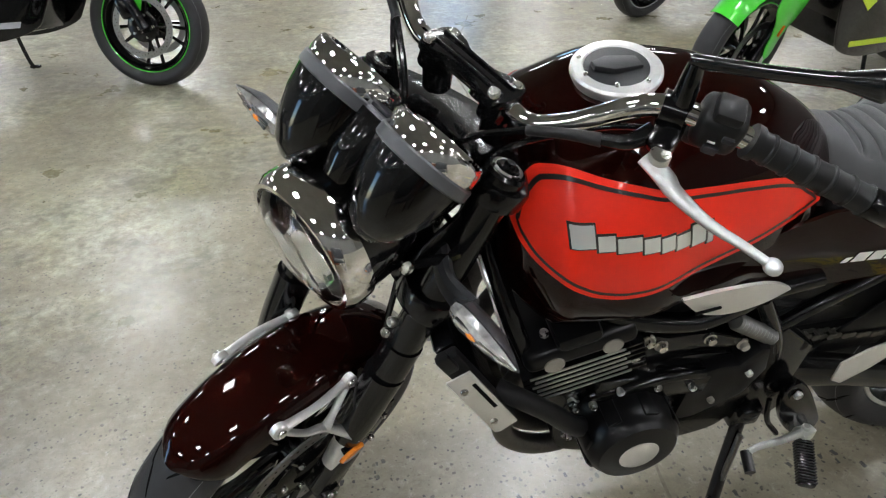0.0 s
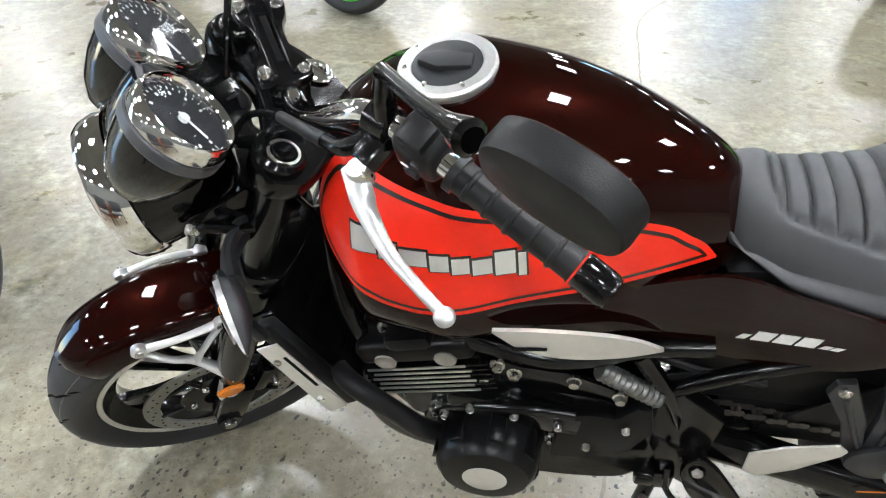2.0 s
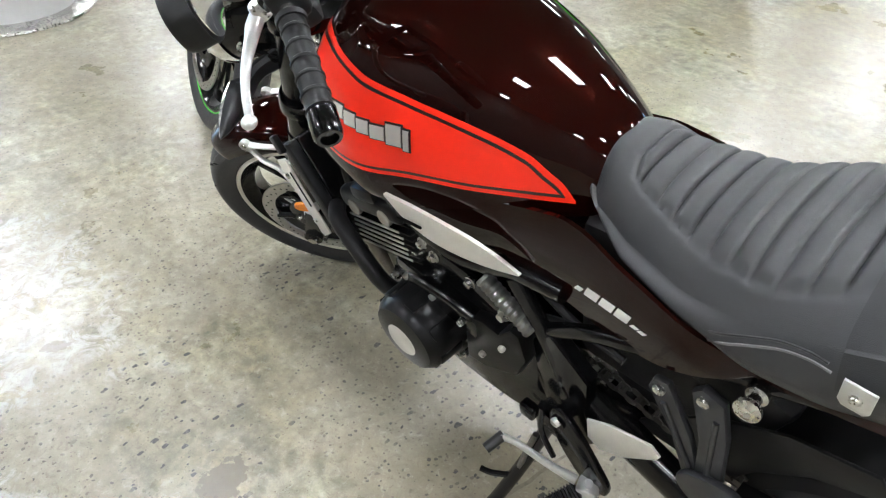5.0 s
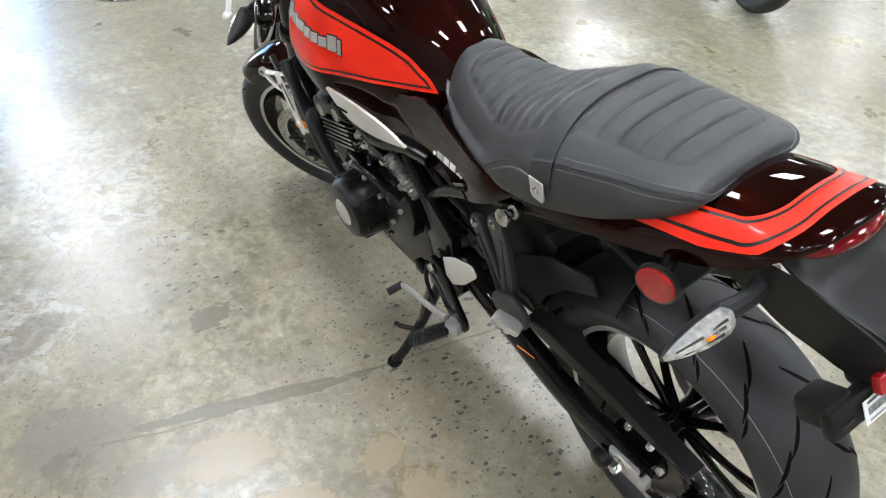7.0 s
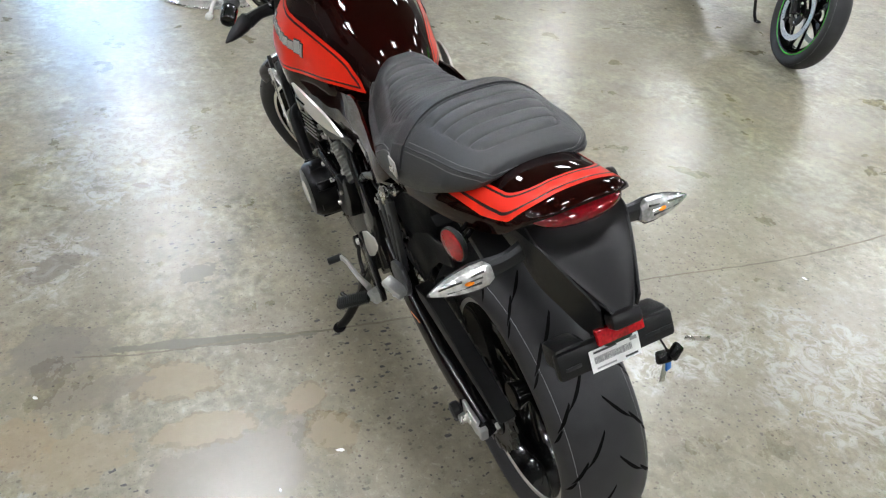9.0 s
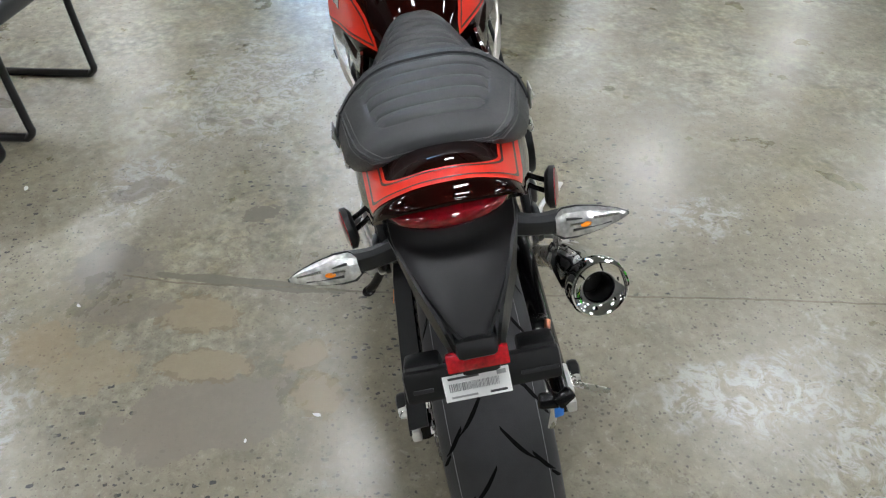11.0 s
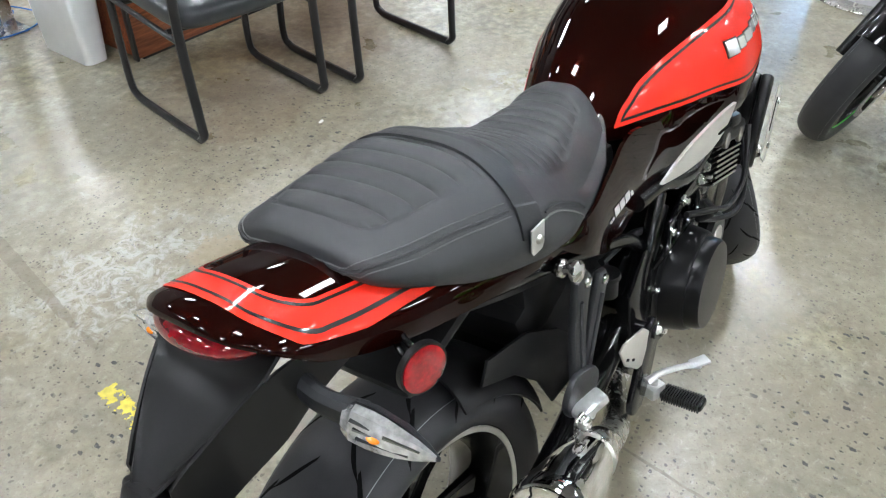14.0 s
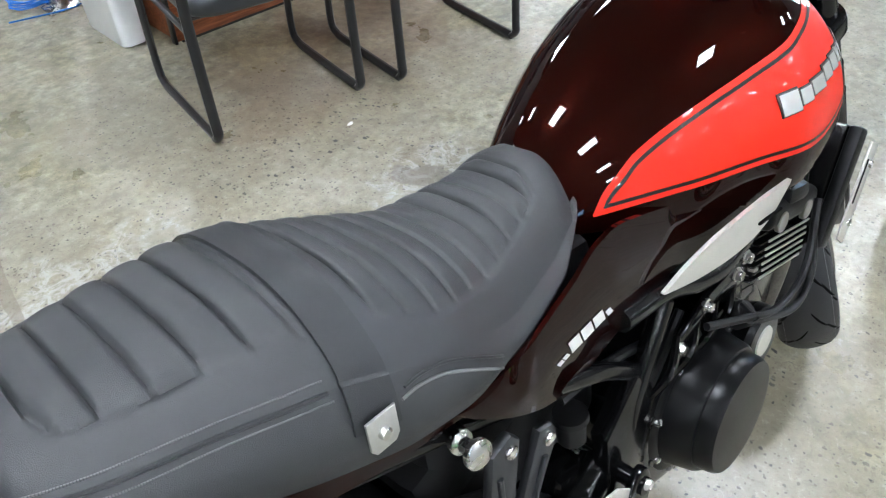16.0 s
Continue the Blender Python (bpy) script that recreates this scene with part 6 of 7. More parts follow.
    part("key_blade", box((0.003, 0.010, 0.045), (-0.290, -0.082, 0.605), (15, 10, 0), 0.001), STEEL, ks)
    part("blue_tag", box((0.004, 0.014, 0.026), (-0.288, -0.090, 0.615), (8, 12, 20), 0.002), BLUECABLE, ks, "blue plastic tag")


build_mudguard()

# ---- front end, built straight ahead and turned to the steering lock ----
def fork_at(z):
    """Centre line of the fork legs in side view."""
    return 1.150 + (0.960 - z) * 0.378


def build_fork():
    for s in (1, -1):
        y = s * 0.108
        def P(z, dx=0.0):
            return (fork_at(z) + dx, y, z)
        lg = part("fork_leg", joined(tube([P(0.955), P(0.60)], [0.0255, 0.0265], 22), tube([P(0.66), P(0.585)], [0.0290, 0.0290], 22)), FRAME_BLACK, bike, "black fork leg", STEER)
        part("fork_cap", lathe([(0.0275, -0.012), (0.0275, 0.004), (0.024, 0.008), (0.014, 0.008), (0.013, 0.013), (0.007, 0.013), (0.0065, 0.018), (0.0001, 0.018)], P(0.955), STEER_AXIS, 30), FRAME_BLACK, lg, "black fork top cap")
        part("cap_ring", lathe([(0.0195, 0.0085), (0.0195, 0.0105), (0.0165, 0.0105), (0.0165, 0.0085)], P(0.955), STEER_AXIS, 30, True), STEEL, lg)
        part("slider", tube([P(0.60), P(0.36)], 0.0205, 18), ALU, lg, "bright inner fork tube")
        part("fork_guard", tube([P(0.60, 0.004), P(0.50, 0.004), P(0.435, 0.002)], [0.031, 0.029, 0.024], 18, 4), FRAME_BLACK, lg, "black fork guard")
        part("axle_clamp", joined(box((0.060, 0.044, 0.120), (fork_at(0.33) - 0.012, y, 0.332), (0, -25, 0), 0.014), rod((FW.x, s * 0.085, FW.z), (FW.x, s * 0.135, FW.z), 0.022, 18)), FRAME_BLACK, lg, "black axle clamp")
        part("axle_end", lathe([(0.012, 0.0), (0.012, 0.008), (0.0001, 0.008)], (FW.x, s * 0.134, FW.z), (0, s, 0), 6), STEEL, lg)
        cl = part("front_caliper", joined(box((0.050, 0.052, 0.110), (FW.x - 0.120, s * 0.082, FW.z + 0.085), (0, -28, 0), 0.014), box((0.025, 0.03, 0.08), (FW.x - 0.09, s * 0.098, FW.z + 0.075), (0, -28, 0), 0.008)), FRAME_BLACK, lg, "black radial brake caliper")
        for z in (0.05, 0.12):
            part("bolt", bolt_head((FW.x - 0.115 - 0.3 * (z - 0.08), s * 0.110, FW.z + z), (0, s, 0), 0.007, 0.006), STEEL, cl)
        part("amber_reflector", joined(lathe([(0.0001, 0.004), (0.016, 0.0035), (0.018, 0.0), (0.018, -0.003)], (0, 0, 0), (0, 1, 0), 28)), AMBER, lg, "oval amber fork reflector", m=pose(FW.x - 0.040, s * 0.1335, FW.z + 0.140) @ Matrix.Diagonal((1.35, s, 0.85, 1)))
        part("reflector_mount", rod((FW.x - 0.045, s * 0.105, FW.z + 0.135), (FW.x - 0.040, s * 0.131, FW.z + 0.140), 0.013), FRAME_BLACK, lg)
        part("brake_hose", tube([(FW.x - 0.11, s * 0.085, FW.z + 0.14), (FW.x - 0.19, s * 0.085, 0.50), (1.26, s * 0.07, 0.60), (1.235, s * 0.05, 0.72)], 0.005, 8), FRAME_BLACK, lg)
        for z in (0.702, 0.680):
            part("bolt", bolt_head((fork_at(z) + 0.026, s * 0.088, z), (0.9, -s * 0.3, 0.4), 0.0075, 0.006), STEEL, lg)
    # yokes
    for z, h, nm in ((0.935, 0.030, "top_yoke"), (0.745, 0.036, "bottom_yoke")):
        xf = fork_at(z)
        xs = 1.509 - 0.4663 * z
        out = rounded([(xf + 0.034, 0.13), (xf + 0.034, 0.08), (xf - 0.002, 0.045), (xf - 0.002, -0.045), (xf + 0.034, -0.08), (xf + 0.034, -0.13), (xf, -0.148), (xf - 0.034, -0.135), (xs - 0.038, -0.04), (xs - 0.038, 0.04), (xf - 0.034, 0.135), (xf, 0.148)], 3)
        m = Matrix.Translation((xf, 0, z)) @ Matrix.Rotation(radians(-25), 4, "Y") @ Matrix.Translation((-xf, 0, 0))
        yk = part(nm, prism(out, h, m, 0.005), FRAME_BLACK, bike, "black cast fork yoke", STEER)
        if nm == "top_yoke":
            part("stem_nut", lathe([(0.021, 0.0), (0.021, 0.008), (0.017, 0.011), (0.012, 0.011), (0.011, 0.005), (0.0001, 0.005)], (xs + 0.006, 0, z + 0.014), STEER_AXIS, 24), CHROME, yk, "chrome steering stem nut")
            part("ignition_switch", joined(lathe([(0.024, -0.01), (0.024, 0.014), (0.019, 0.018), (0.0001, 0.018)], (xf + 0.030, 0, z + 0.004), STEER_AXIS, 28), box((0.022, 0.004, 0.003), (xf + 0.022, 0, z + 0.021), (0, -25, 40))), PLASTIC, yk, "black ignition lock")


build_fork()


def build_fender():
    c = FW
    R = 0.304
    def arc(u):
        return radians(50 + 100 * u)
    def at(u, v, lift=0.0):
        a = arc(u)
        t = 2 * v - 1
        end = min(1.0, min(u, 1 - u) / 0.09)
        w = (0.072 - 0.010 * abs(2 * u - 1) ** 2) * (0.35 + 0.65 * math.sqrt(max(0.0, 1 - (1 - end) ** 2)))
        q = R + lift - 0.052 * abs(t) ** 2.6
        return (c.x + q * math.cos(a), w * math.sin(t * math.pi / 2), c.z + q * math.sin(a))
    fd = part("front_fender", sheet(lambda u, v: at(u, v), 48, 24, 0.003), PAINT_BROWN, bike, "candy brown front mudguard with silver braces", STEER)
    for s in (1, -1):
        f1 = Vector((1.456, s * 0.0655, 0.562))
        f2 = Vector((1.328, s * 0.0640, 0.553))
        lo = Vector((fork_at(0.46) + 0.005, s * 0.122, 0.455))
        mid = f1.lerp(f2, 0.62) + Vector((0.012, s * 0.030, -0.052))
        br = part("fender_brace", joined(
            tube([f1 + Vector((0, s * 0.006, 0)), f1.lerp(f2, 0.5) + Vector((0, s * 0.012, 0.004)), f2 + Vector((0, s * 0.006, 0))], [0.0085, 0.0065, 0.0085], 10, 6, flat=0.7),
            tube([f1 + Vector((0, s * 0.006, -0.003)), f1.lerp(mid, 0.5) + Vector((0, s * 0.008, -0.006)), mid, lo], [0.007, 0.006, 0.008, 0.013], 10, 6, flat=0.6),
            tube([f2 + Vector((0, s * 0.006, -0.003)), f2.lerp(mid, 0.6) + Vector((0.004, s * 0.006, 0)), mid], [0.007, 0.006, 0.009], 10, 6, flat=0.6),
            lathe([(0.013, -0.004), (0.013, 0.006), (0.011, 0.008), (0.0001, 0.008)], f1 + Vector((0, s * 0.006, 0)), (0.05, s, 0.25), 20),
            lathe([(0.012, -0.004), (0.012, 0.006), (0.010, 0.008), (0.0001, 0.008)], f2 + Vector((0, s * 0.006, 0)), (-0.05, s, 0.25), 20)), ALU, fd, "silver cast fender brace")
        for p in (f1, f2):
            part("bolt", bolt_head(p + Vector((0, s * 0.014, 0.002)), (0, s, 0.25), 0.0075, 0.004), STEEL, br)


build_fender()


def build_headlamp():
    c, d = Vector((1.300, 0, 0.868)), Vector((1, 0, -0.10)).normalized()
    bowl = lathe([(0.0001, -0.098), (0.030, -0.094), (0.058, -0.078), (0.078, -0.048), (0.088, -0.010), (0.091, 0.030)], c, d, 48)
    hl = part("headlamp", bowl, PAINT_BLACK, bike, "gloss black headlamp bowl with a chrome rim", STEER)
    part("headlamp_rim", lathe([(0.0905, 0.026), (0.0945, 0.028), (0.0965, 0.038), (0.0950, 0.056), (0.089, 0.066), (0.083, 0.066), (0.081, 0.060), (0.084, 0.040)], c, d, 56, True), CHROME, hl, "chrome headlamp rim")
    part("reflector_bowl", lathe([(0.083, 0.056), (0.070, 0.030), (0.045, 0.005), (0.0001, -0.008)], c, d, 48), CHROME, hl, "bright reflector")
    seg = []
    for k in range(6):
        a = math.pi / 6 + k * math.pi / 3
        seg.append(box((0.006, 0.050, 0.030), tuple(c + d * 0.035 + 0.045 * Vector((0, math.cos(a), math.sin(a)))), (math.degrees(a), 0, 0), 0.002))
    part("lamp_modules", joined(*seg, lathe([(0.018, 0.02), (0.016, 0.046), (0.0001, 0.047)], c, d, 20)), CLEAR, hl, "faceted lamp modules")
    gl = part("headlamp_glass", lathe([(0.083, 0.060), (0.070, 0.072), (0.045, 0.081), (0.0001, 0.085)], c, d, 48), GLASS, hl, "clear domed headlamp glass")
    gl.visible_shadow = False
    for s in (1, -1):
        st = part("headlamp_stay", joined(prism([(-0.02, 0.05), (0.03, 0.03), (0.055, 0.0), (0.03, -0.02), (-0.02, -0.03), (-0.045, 0.0)], 0.006, Matrix.Translation((1.225, s * 0.098, 0.860)) @ side_plane(0), 0.002),
                  tube([(1.155, s * 0.115, 0.84), (1.22, s * 0.116, 0.853), (1.275, s * 0.100, 0.866)], 0.007, 8)), FRAME_BLACK, hl)
        part("bolt", bolt_head((1.283, s * 0.098, 0.865), (0, s, 0), 0.0095, 0.007), STEEL, st)
        build_indicator((1.268, s * 0.165, 0.853), (1.266, s * 0.277, 0.848), (1.222, s * 0.100, 0.842), (1, s * 0.15, -0.05), (0, 0, 1), STEER)


build_headlamp()


def build_gauges():
    up = Vector((-0.76, 0, 0.65)).normalized()
    base = Vector((1.248, 0, 1.008))
    root = None
    for s in (1, -1):
        c = base + Vector((0, s * 0.066, 0))
        cup = lathe([(0.0001, -0.112), (0.014, -0.109), (0.030, -0.096), (0.044, -0.072), (0.0545, -0.040), (0.0590, -0.012)], c, up, 44)
        g = part("instrument_cup", cup, PAINT_BLACK, bike, "gloss black bullet-shaped instrument with chrome bezel", STEER)
        part("grey_band", lathe([(0.0595, -0.012), (0.0615, -0.010), (0.0615, 0.002), (0.0595, 0.004)], c, up, 44, True), BANDGREY, g, "satin grey band")
        part("bezel", lathe([(0.0590, 0.004), (0.0600, 0.010), (0.0590, 0.022), (0.0560, 0.028), (0.0540, 0.029), (0.0510, 0.025), (0.0490, 0.018), (0.0490, 0.008)], c, up, 52, True), CHROME, g, "chrome bezel")
        face = part("dial", lathe([(0.0001, 0.014), (0.0505, 0.014), (0.0505, 0.008)], c, up, 44), GAUGE, g, "dark dial with pale graduation marks")
        u = Vector((0, 1, 0))
        v = up.cross(u).normalized()
        if v.x < 0:
            v = -v
        rot = Matrix((( u.x, v.x, up.x), (u.y, v.y, up.y), (u.z, v.z, up.z))).to_4x4()
        marks = []
        for k in range(28):
            a = radians(-50 + 280 * k / 27)
            big = k % 3 == 0
            bm = box((0.0045 if big else 0.003, 0.0011, 0.0006), (0.0445, 0, 0.0146))
            bm.transform(Matrix.Translation(c) @ rot @ Matrix.Rotation(a, 4, "Z"))
            marks.append(bm)
            if big:
                bm = box((0.004, 0.0028, 0.0006), (0.0365, 0, 0.0146))
                bm.transform(Matrix.Translation(c) @ rot @ Matrix.Rotation(a, 4, "Z"))
                marks.append(bm)
        part("dial_marks", joined(*marks), WHITE, face)
        nd = joined(box((0.040, 0.0018, 0.0014), (0.012, 0, 0.0175)), lathe([(0.006, 0.014), (0.006, 0.019), (0.0001, 0.0195)], (0, 0, 0), (0, 0, 1), 16))
        nd.transform(Matrix.Translation(c) @ rot @ Matrix.Rotation(radians(-46), 4, "Z"))
        part("needle", nd, WHITE, face)
        gl = part("dial_glass", lathe([(0.0493, 0.0185), (0.030, 0.0190), (0.0001, 0.0192)], c, up, 40), DIAL_GLASS, g, "clear dial glass")
        gl.visible_shadow = False
    mid = part("display_housing", joined(lathe([(0.0001, -0.085), (0.020, -0.080), (0.030, -0.055), (0.034, -0.015), (0.034, 0.004)], base + Vector((0.006, 0, 0)), up, 30)), PAINT_BLACK, bike, "gloss black centre display housing", STEER)
    bnd = box((0.060, 0.075, 0.020), (0, 0, 0), bevel=0.006)
    rot2 = Matrix.Translation(base + up * -0.004 + Vector((0.002, 0, 0))) @ Matrix.Rotation(radians(-49.5), 4, "Y")
    bnd.transform(rot2)
    part("grey_band", bnd, BANDGREY, mid, "satin grey band")
    scr = box((0.050, 0.046, 0.006), (0, 0, 0.012), bevel=0.003)
    scr.transform(rot2)
    part("display", scr, GAUGE, mid, "dark glossy display")
    part("gauge_bracket", joined(box((0.07, 0.15, 0.012), (1.20, 0, 0.962), (0, -35, 0), 0.004), rod((1.18, 0.04, 0.945), (1.225, 0.05, 0.975), 0.008), rod((1.18, -0.04, 0.945), (1.225, -0.05, 0.975), 0.008)), FRAME_BLACK, bike, "", STEER)


build_gauges()


def build_bars():
    half = [(1.118, 0, 1.008), (1.118, 0.06, 1.008), (1.117, 0.100, 1.012), (1.103, 0.140, 1.040), (1.080, 0.178, 1.080), (1.062, 0.205, 1.098), (1.035, 0.255, 1.100), (0.985, 0.345, 1.083), (0.950, 0.410, 1.070)]
    pts = [(x, -y, z) for x, y, z in reversed(half[1:])] + half
    hb = part("handlebar", tube(pts, 0.0125, 18, 8), CHROME, bike, "wide chrome handlebar", STEER)
    for s in (1, -1):
        part("riser", joined(tube([(1.112, s * 0.052, 0.950), (1.117, s * 0.052, 0.990)], [0.019, 0.020], 18, 3), box((0.046, 0.034, 0.036), (1.118, s * 0.052, 1.000), (0, -10, 0), 0.008)), FRAME_BLACK, hb, "black handlebar riser")
        for dx in (0.021, -0.021):
            part("bolt", bolt_head((1.118 + dx, s * 0.054, 1.027 + dx * 0.3), (-0.15, 0, 1), 0.0078, 0.005), STEEL, hb)
    part("bar_clamp", joined(prism(rounded([(-0.030, 0.070), (0.030, 0.070), (0.030, 0.040), (0.017, 0.018), (0.017, -0.018), (0.030, -0.040), (0.030, -0.070), (-0.030, -0.070), (-0.030, -0.040), (-0.017, -0.018), (-0.017, 0.018), (-0.030, 0.040)], 2), 0.014, Matrix.Translation((1.118, 0, 1.020)) @ Matrix.Rotation(radians(-8), 4, "Y"), 0.004), *[box((0.005, 0.120, 0.006), (1.118 + q, 0, 1.0275 + 0.14 * q), (0, -8, 0), 0.002) for q in (-0.011, 0.011)]), FRAME_BLACK, hb, "black one-piece bar clamp")
    part("clamp_slot", box((0.008, 0.075, 0.003), (1.1175, 0, 1.0265), (0, -8, 0), 0.001), GROOVE, hb)
    for s in (1, -1):
        a, b = Vector((1.016, s * 0.290, 1.0935)), Vector((0.950, s * 0.410, 1.070))
        d = (b - a).normalized()
        gp = part("grip", tube([a, a.lerp(b, 0.06), a.lerp(b, 0.10), a.lerp(b, 0.9), b], [0.0195, 0.0195, 0.0165, 0.0160, 0.0180], 18, 4), GRIP, hb, "black rubber grip with raised ribs")
        for k in range(5):
            part("grip_rib", lathe([(0.0166, -0.003), (0.0178, -0.0015), (0.0178, 0.0015), (0.0166, 0.003)], a.lerp(b, 0.16 + 0.17 * k), d, 18, True), GRIP, gp)
        part("bar_end", lathe([(0.0165, 0.0), (0.0175, 0.003), (0.0172, 0.030), (0.0150, 0.036), (0.011, 0.036), (0.010, 0.030), (0.0001, 0.030)], b + d * 0.002, d, 26), PAINT_BLACK, hb, "gloss black bar end weight")
        # switch housing
        ang = math.degrees(math.atan2(d.y, d.x))
        c = Vector((1.030, s * 0.258, 1.097))
        sw = joined(box((0.050, 0.046, 0.052), (0, 0, 0.002), bevel=0.012, seg=3), box((0.044, 0.030, 0.030), (-0.004, 0.010, -0.030), bevel=0.009), box((0.030, 0.032, 0.016), (0.0, -0.004, 0.030), bevel=0.005))
        mrot = Matrix.Translation(c) @ Matrix.Rotation(radians(ang), 4, "Z") @ Matrix.Rotation(radians(10), 4, "X")
        sh = part("switch_housing", sw, PLASTIC, hb, "matte black switch housing", mrot)
        part("rocker", box((0.016, 0.006, 0.012), (0.0, 0.024 * s * -1, -0.012), bevel=0.002), GREYPLASTIC, sh)
        part("rocker", box((0.012, 0.006, 0.008), (0.010, 0.024 * s * -1, 0.010), bevel=0.002), GREYPLASTIC, sh)
        part("mark_bar", box((0.008, 0.0012, 0.002), (-0.004, 0.0262 * s * -1, 0.002)), WHITE, sh)
        # lever perch and lever
        pv = Vector((1.091, s * 0.240, 1.066))
        pc = part("lever_perch", joined(box((0.050, 0.030, 0.024), (1.066, s * 0.226, 1.080), (8, 24, s * 20), 0.007), tube([(1.062, s * 0.205, 1.098), (1.050, s * 0.228, 1.0995)], 0.019, 16), tube([(1.075, s * 0.215, 1.076), (1.098, s * 0.205, 1.066), (1.110, s * 0.180, 1.055)], [0.011, 0.009, 0.007], 10)), FRAME_BLACK, hb, "black lever perch")
        part("pivot_bolt", lathe([(0.0001, 0.012), (0.010, 0.0115), (0.0115, 0.009), (0.0115, -0.012)], pv, (0.25, 0, 1), 24), STEEL, pc, "bright lever pivot bolt")
        lv = part("lever", tube([pv + Vector((0.004, -s * 0.012, -0.004)), pv + Vector((0.006, s * 0.018, -0.008)), (1.098, s * 0.275, 1.052), (1.094, s * 0.318, 1.045), (1.082, s * 0.358, 1.040), (1.070, s * 0.388, 1.032)], [0.012, 0.0125, 0.0105, 0.0075, 0.0062, 0.006], 12, 8, flat=0.6), ALU, hb, "polished aluminium clutch lever" if s > 0 else "polished aluminium brake lever")
        part("lever_ball", ellipsoid((1.069, s * 0.393, 1.031), (0.0105, 0.0105, 0.0085), 18, 12), ALU, lv)
        part("cable_boot", tube([(1.110, s * 0.182, 1.055), (1.125, s * 0.150, 1.045), (1.140, s * 0.110, 1.025)], [0.008, 0.0065, 0.006], 10), GRIP, pc, "black rubber cable boot")
        part("cable", tube([(1.140, s * 0.110, 1.025), (1.165, s * 0.06, 0.985), (1.185, s * 0.03, 0.93), (1.17, s * 0.04, 0.84), (1.12, s * 0.08, 0.74)], 0.0045, 8), FRAME_BLACK, hb, "black control cable")
        part("cable", tube([(1.055, s * 0.232, 1.075), (1.085, s * 0.190, 1.068), (1.11, s * 0.150, 1.040), (1.15, s * 0.100, 0.995), (1.165, s * 0.06, 0.93)], 0.0038, 8), FRAME_BLACK, hb, "black switch cable")
        if s < 0:
            part("brake_reservoir", joined(box((0.060, 0.045, 0.028), (1.085, -0.150, 1.095), (0, 0, 15), 0.006), box((0.064, 0.049, 0.006), (1.085, -0.150, 1.111), (0, 0, 15), 0.002)), FRAME_BLACK, hb, "black brake fluid reservoir")
        # mirror: stalk, joint, oval head with glass facing back
        mj = Vector((1.050, s * 0.212, 1.155))
        mr = part("mirror", joined(tube([(1.055, s * 0.222, 1.104), (1.053, s * 0.217, 1.130), mj], [0.0125, 0.0115, 0.0085], 12),
                  tube([mj + Vector((0, -s * 0.004, 0.0)), mj + Vector((-0.002, s * 0.012, 0.008)), (1.044, s * 0.280, 1.192), (1.037, s * 0.345, 1.228)], [0.0080, 0.0075, 0.0070, 0.0075], 12),
                  lathe([(0.0075, 0.0), (0.0085, 0.01), (0.014, 0.034), (0.015, 0.040), (0.010, 0.045)], (1.040, s * 0.322, 1.216), (-0.16, s * 0.88, 0.42), 20)), PAINT_BLACK, hb, "black round-backed mirror on a straight stalk")
        hc = Vector((0.998, s * 0.424, 1.248))
        e = Vector((-0.45, s * 0.88, 0.06)).normalized()
        n = Vector((-0.85, s * -0.42, 0.10))
        n = (n - e * n.dot(e)).normalized()
        q = e.cross(n).normalized()
        shell, glass = [], []
        for k in range(11):
            t = k / 10
            sc = 1.0 if t < 0.55 else math.sqrt(max(0.0, 1 - ((t - 0.55) / 0.45) ** 2)) * 0.28 + 0.72
            if k == 10:
                sc = 0.02
            elif k == 9:
                sc = 0.60
            dep = 0.010 - 0.030 * min(1, t / 0.9)
            shell.append([hc + n * dep + sc * (0.058 * math.copysign(abs(math.cos(a)) ** 0.8, math.cos(a)) * e + 0.035 * math.copysign(abs(math.sin(a)) ** 0.8, math.sin(a)) * q) for a in (2 * math.pi * j / 36 for j in range(36))])
        head = part("mirror_shell", rings(shell), PLASTIC, mr, "matte black oval mirror shell")
        gl = [hc + n * 0.0112 + 0.92 * (0.058 * math.copysign(abs(math.cos(a)) ** 0.8, math.cos(a)) * e + 0.035 * math.copysign(abs(math.sin(a)) ** 0.8, math.sin(a)) * q) for a in (2 * math.pi * j / 36 for j in range(36))]
        part("mirror_glass", rings([gl, [p + n * 0.0015 for p in gl]]), MIRRORM, mr, "mirror glass")


build_bars()

# ---- floor marks ----
def floor_joint():
    """The saw-cut joint across the slab: a thin dark filler line, slightly sunk edges."""
    rnd = random.Random(3)
    pts = [(0.10, -3.70), (0.25, -3.3), (0.43, -2.9), (0.455, -2.4), (0.462, -2.0), (0.455, -1.6), (0.475, -1.2), (0.53, -0.8), (0.575, -0.4), (0.615, 0.0), (0.655, 0.31), (0.695, 0.55), (0.73, 0.80), (0.78, 0.98)]
    path = smooth_path([(x, y, 0) for x, y in pts], 10)
    bm = bmesh.new()
    rows = []
    for p in path:
        w = 0.0028 + 0.0018 * rnd.random()
        j = (rnd.random() - 0.5) * 0.005
        rows.append((bm.verts.new((p.x - w + j, p.y, 0.0006)), bm.verts.new((p.x + w + j, p.y, 0.0006))))
    for a, b in zip(rows, rows[1:]):
        bm.faces.new((a[0], a[1], b[1], b[0]))
    bmesh.ops.recalc_face_normals(bm, faces=bm.faces)
    solid("floor_joint", bm, mat("joint_filler", (0.205, 0.180, 0.138), 0.7, 0, 0, 0.3, 0.4, 60), "dark ragged joint line across the concrete", "floor joint", "structure")


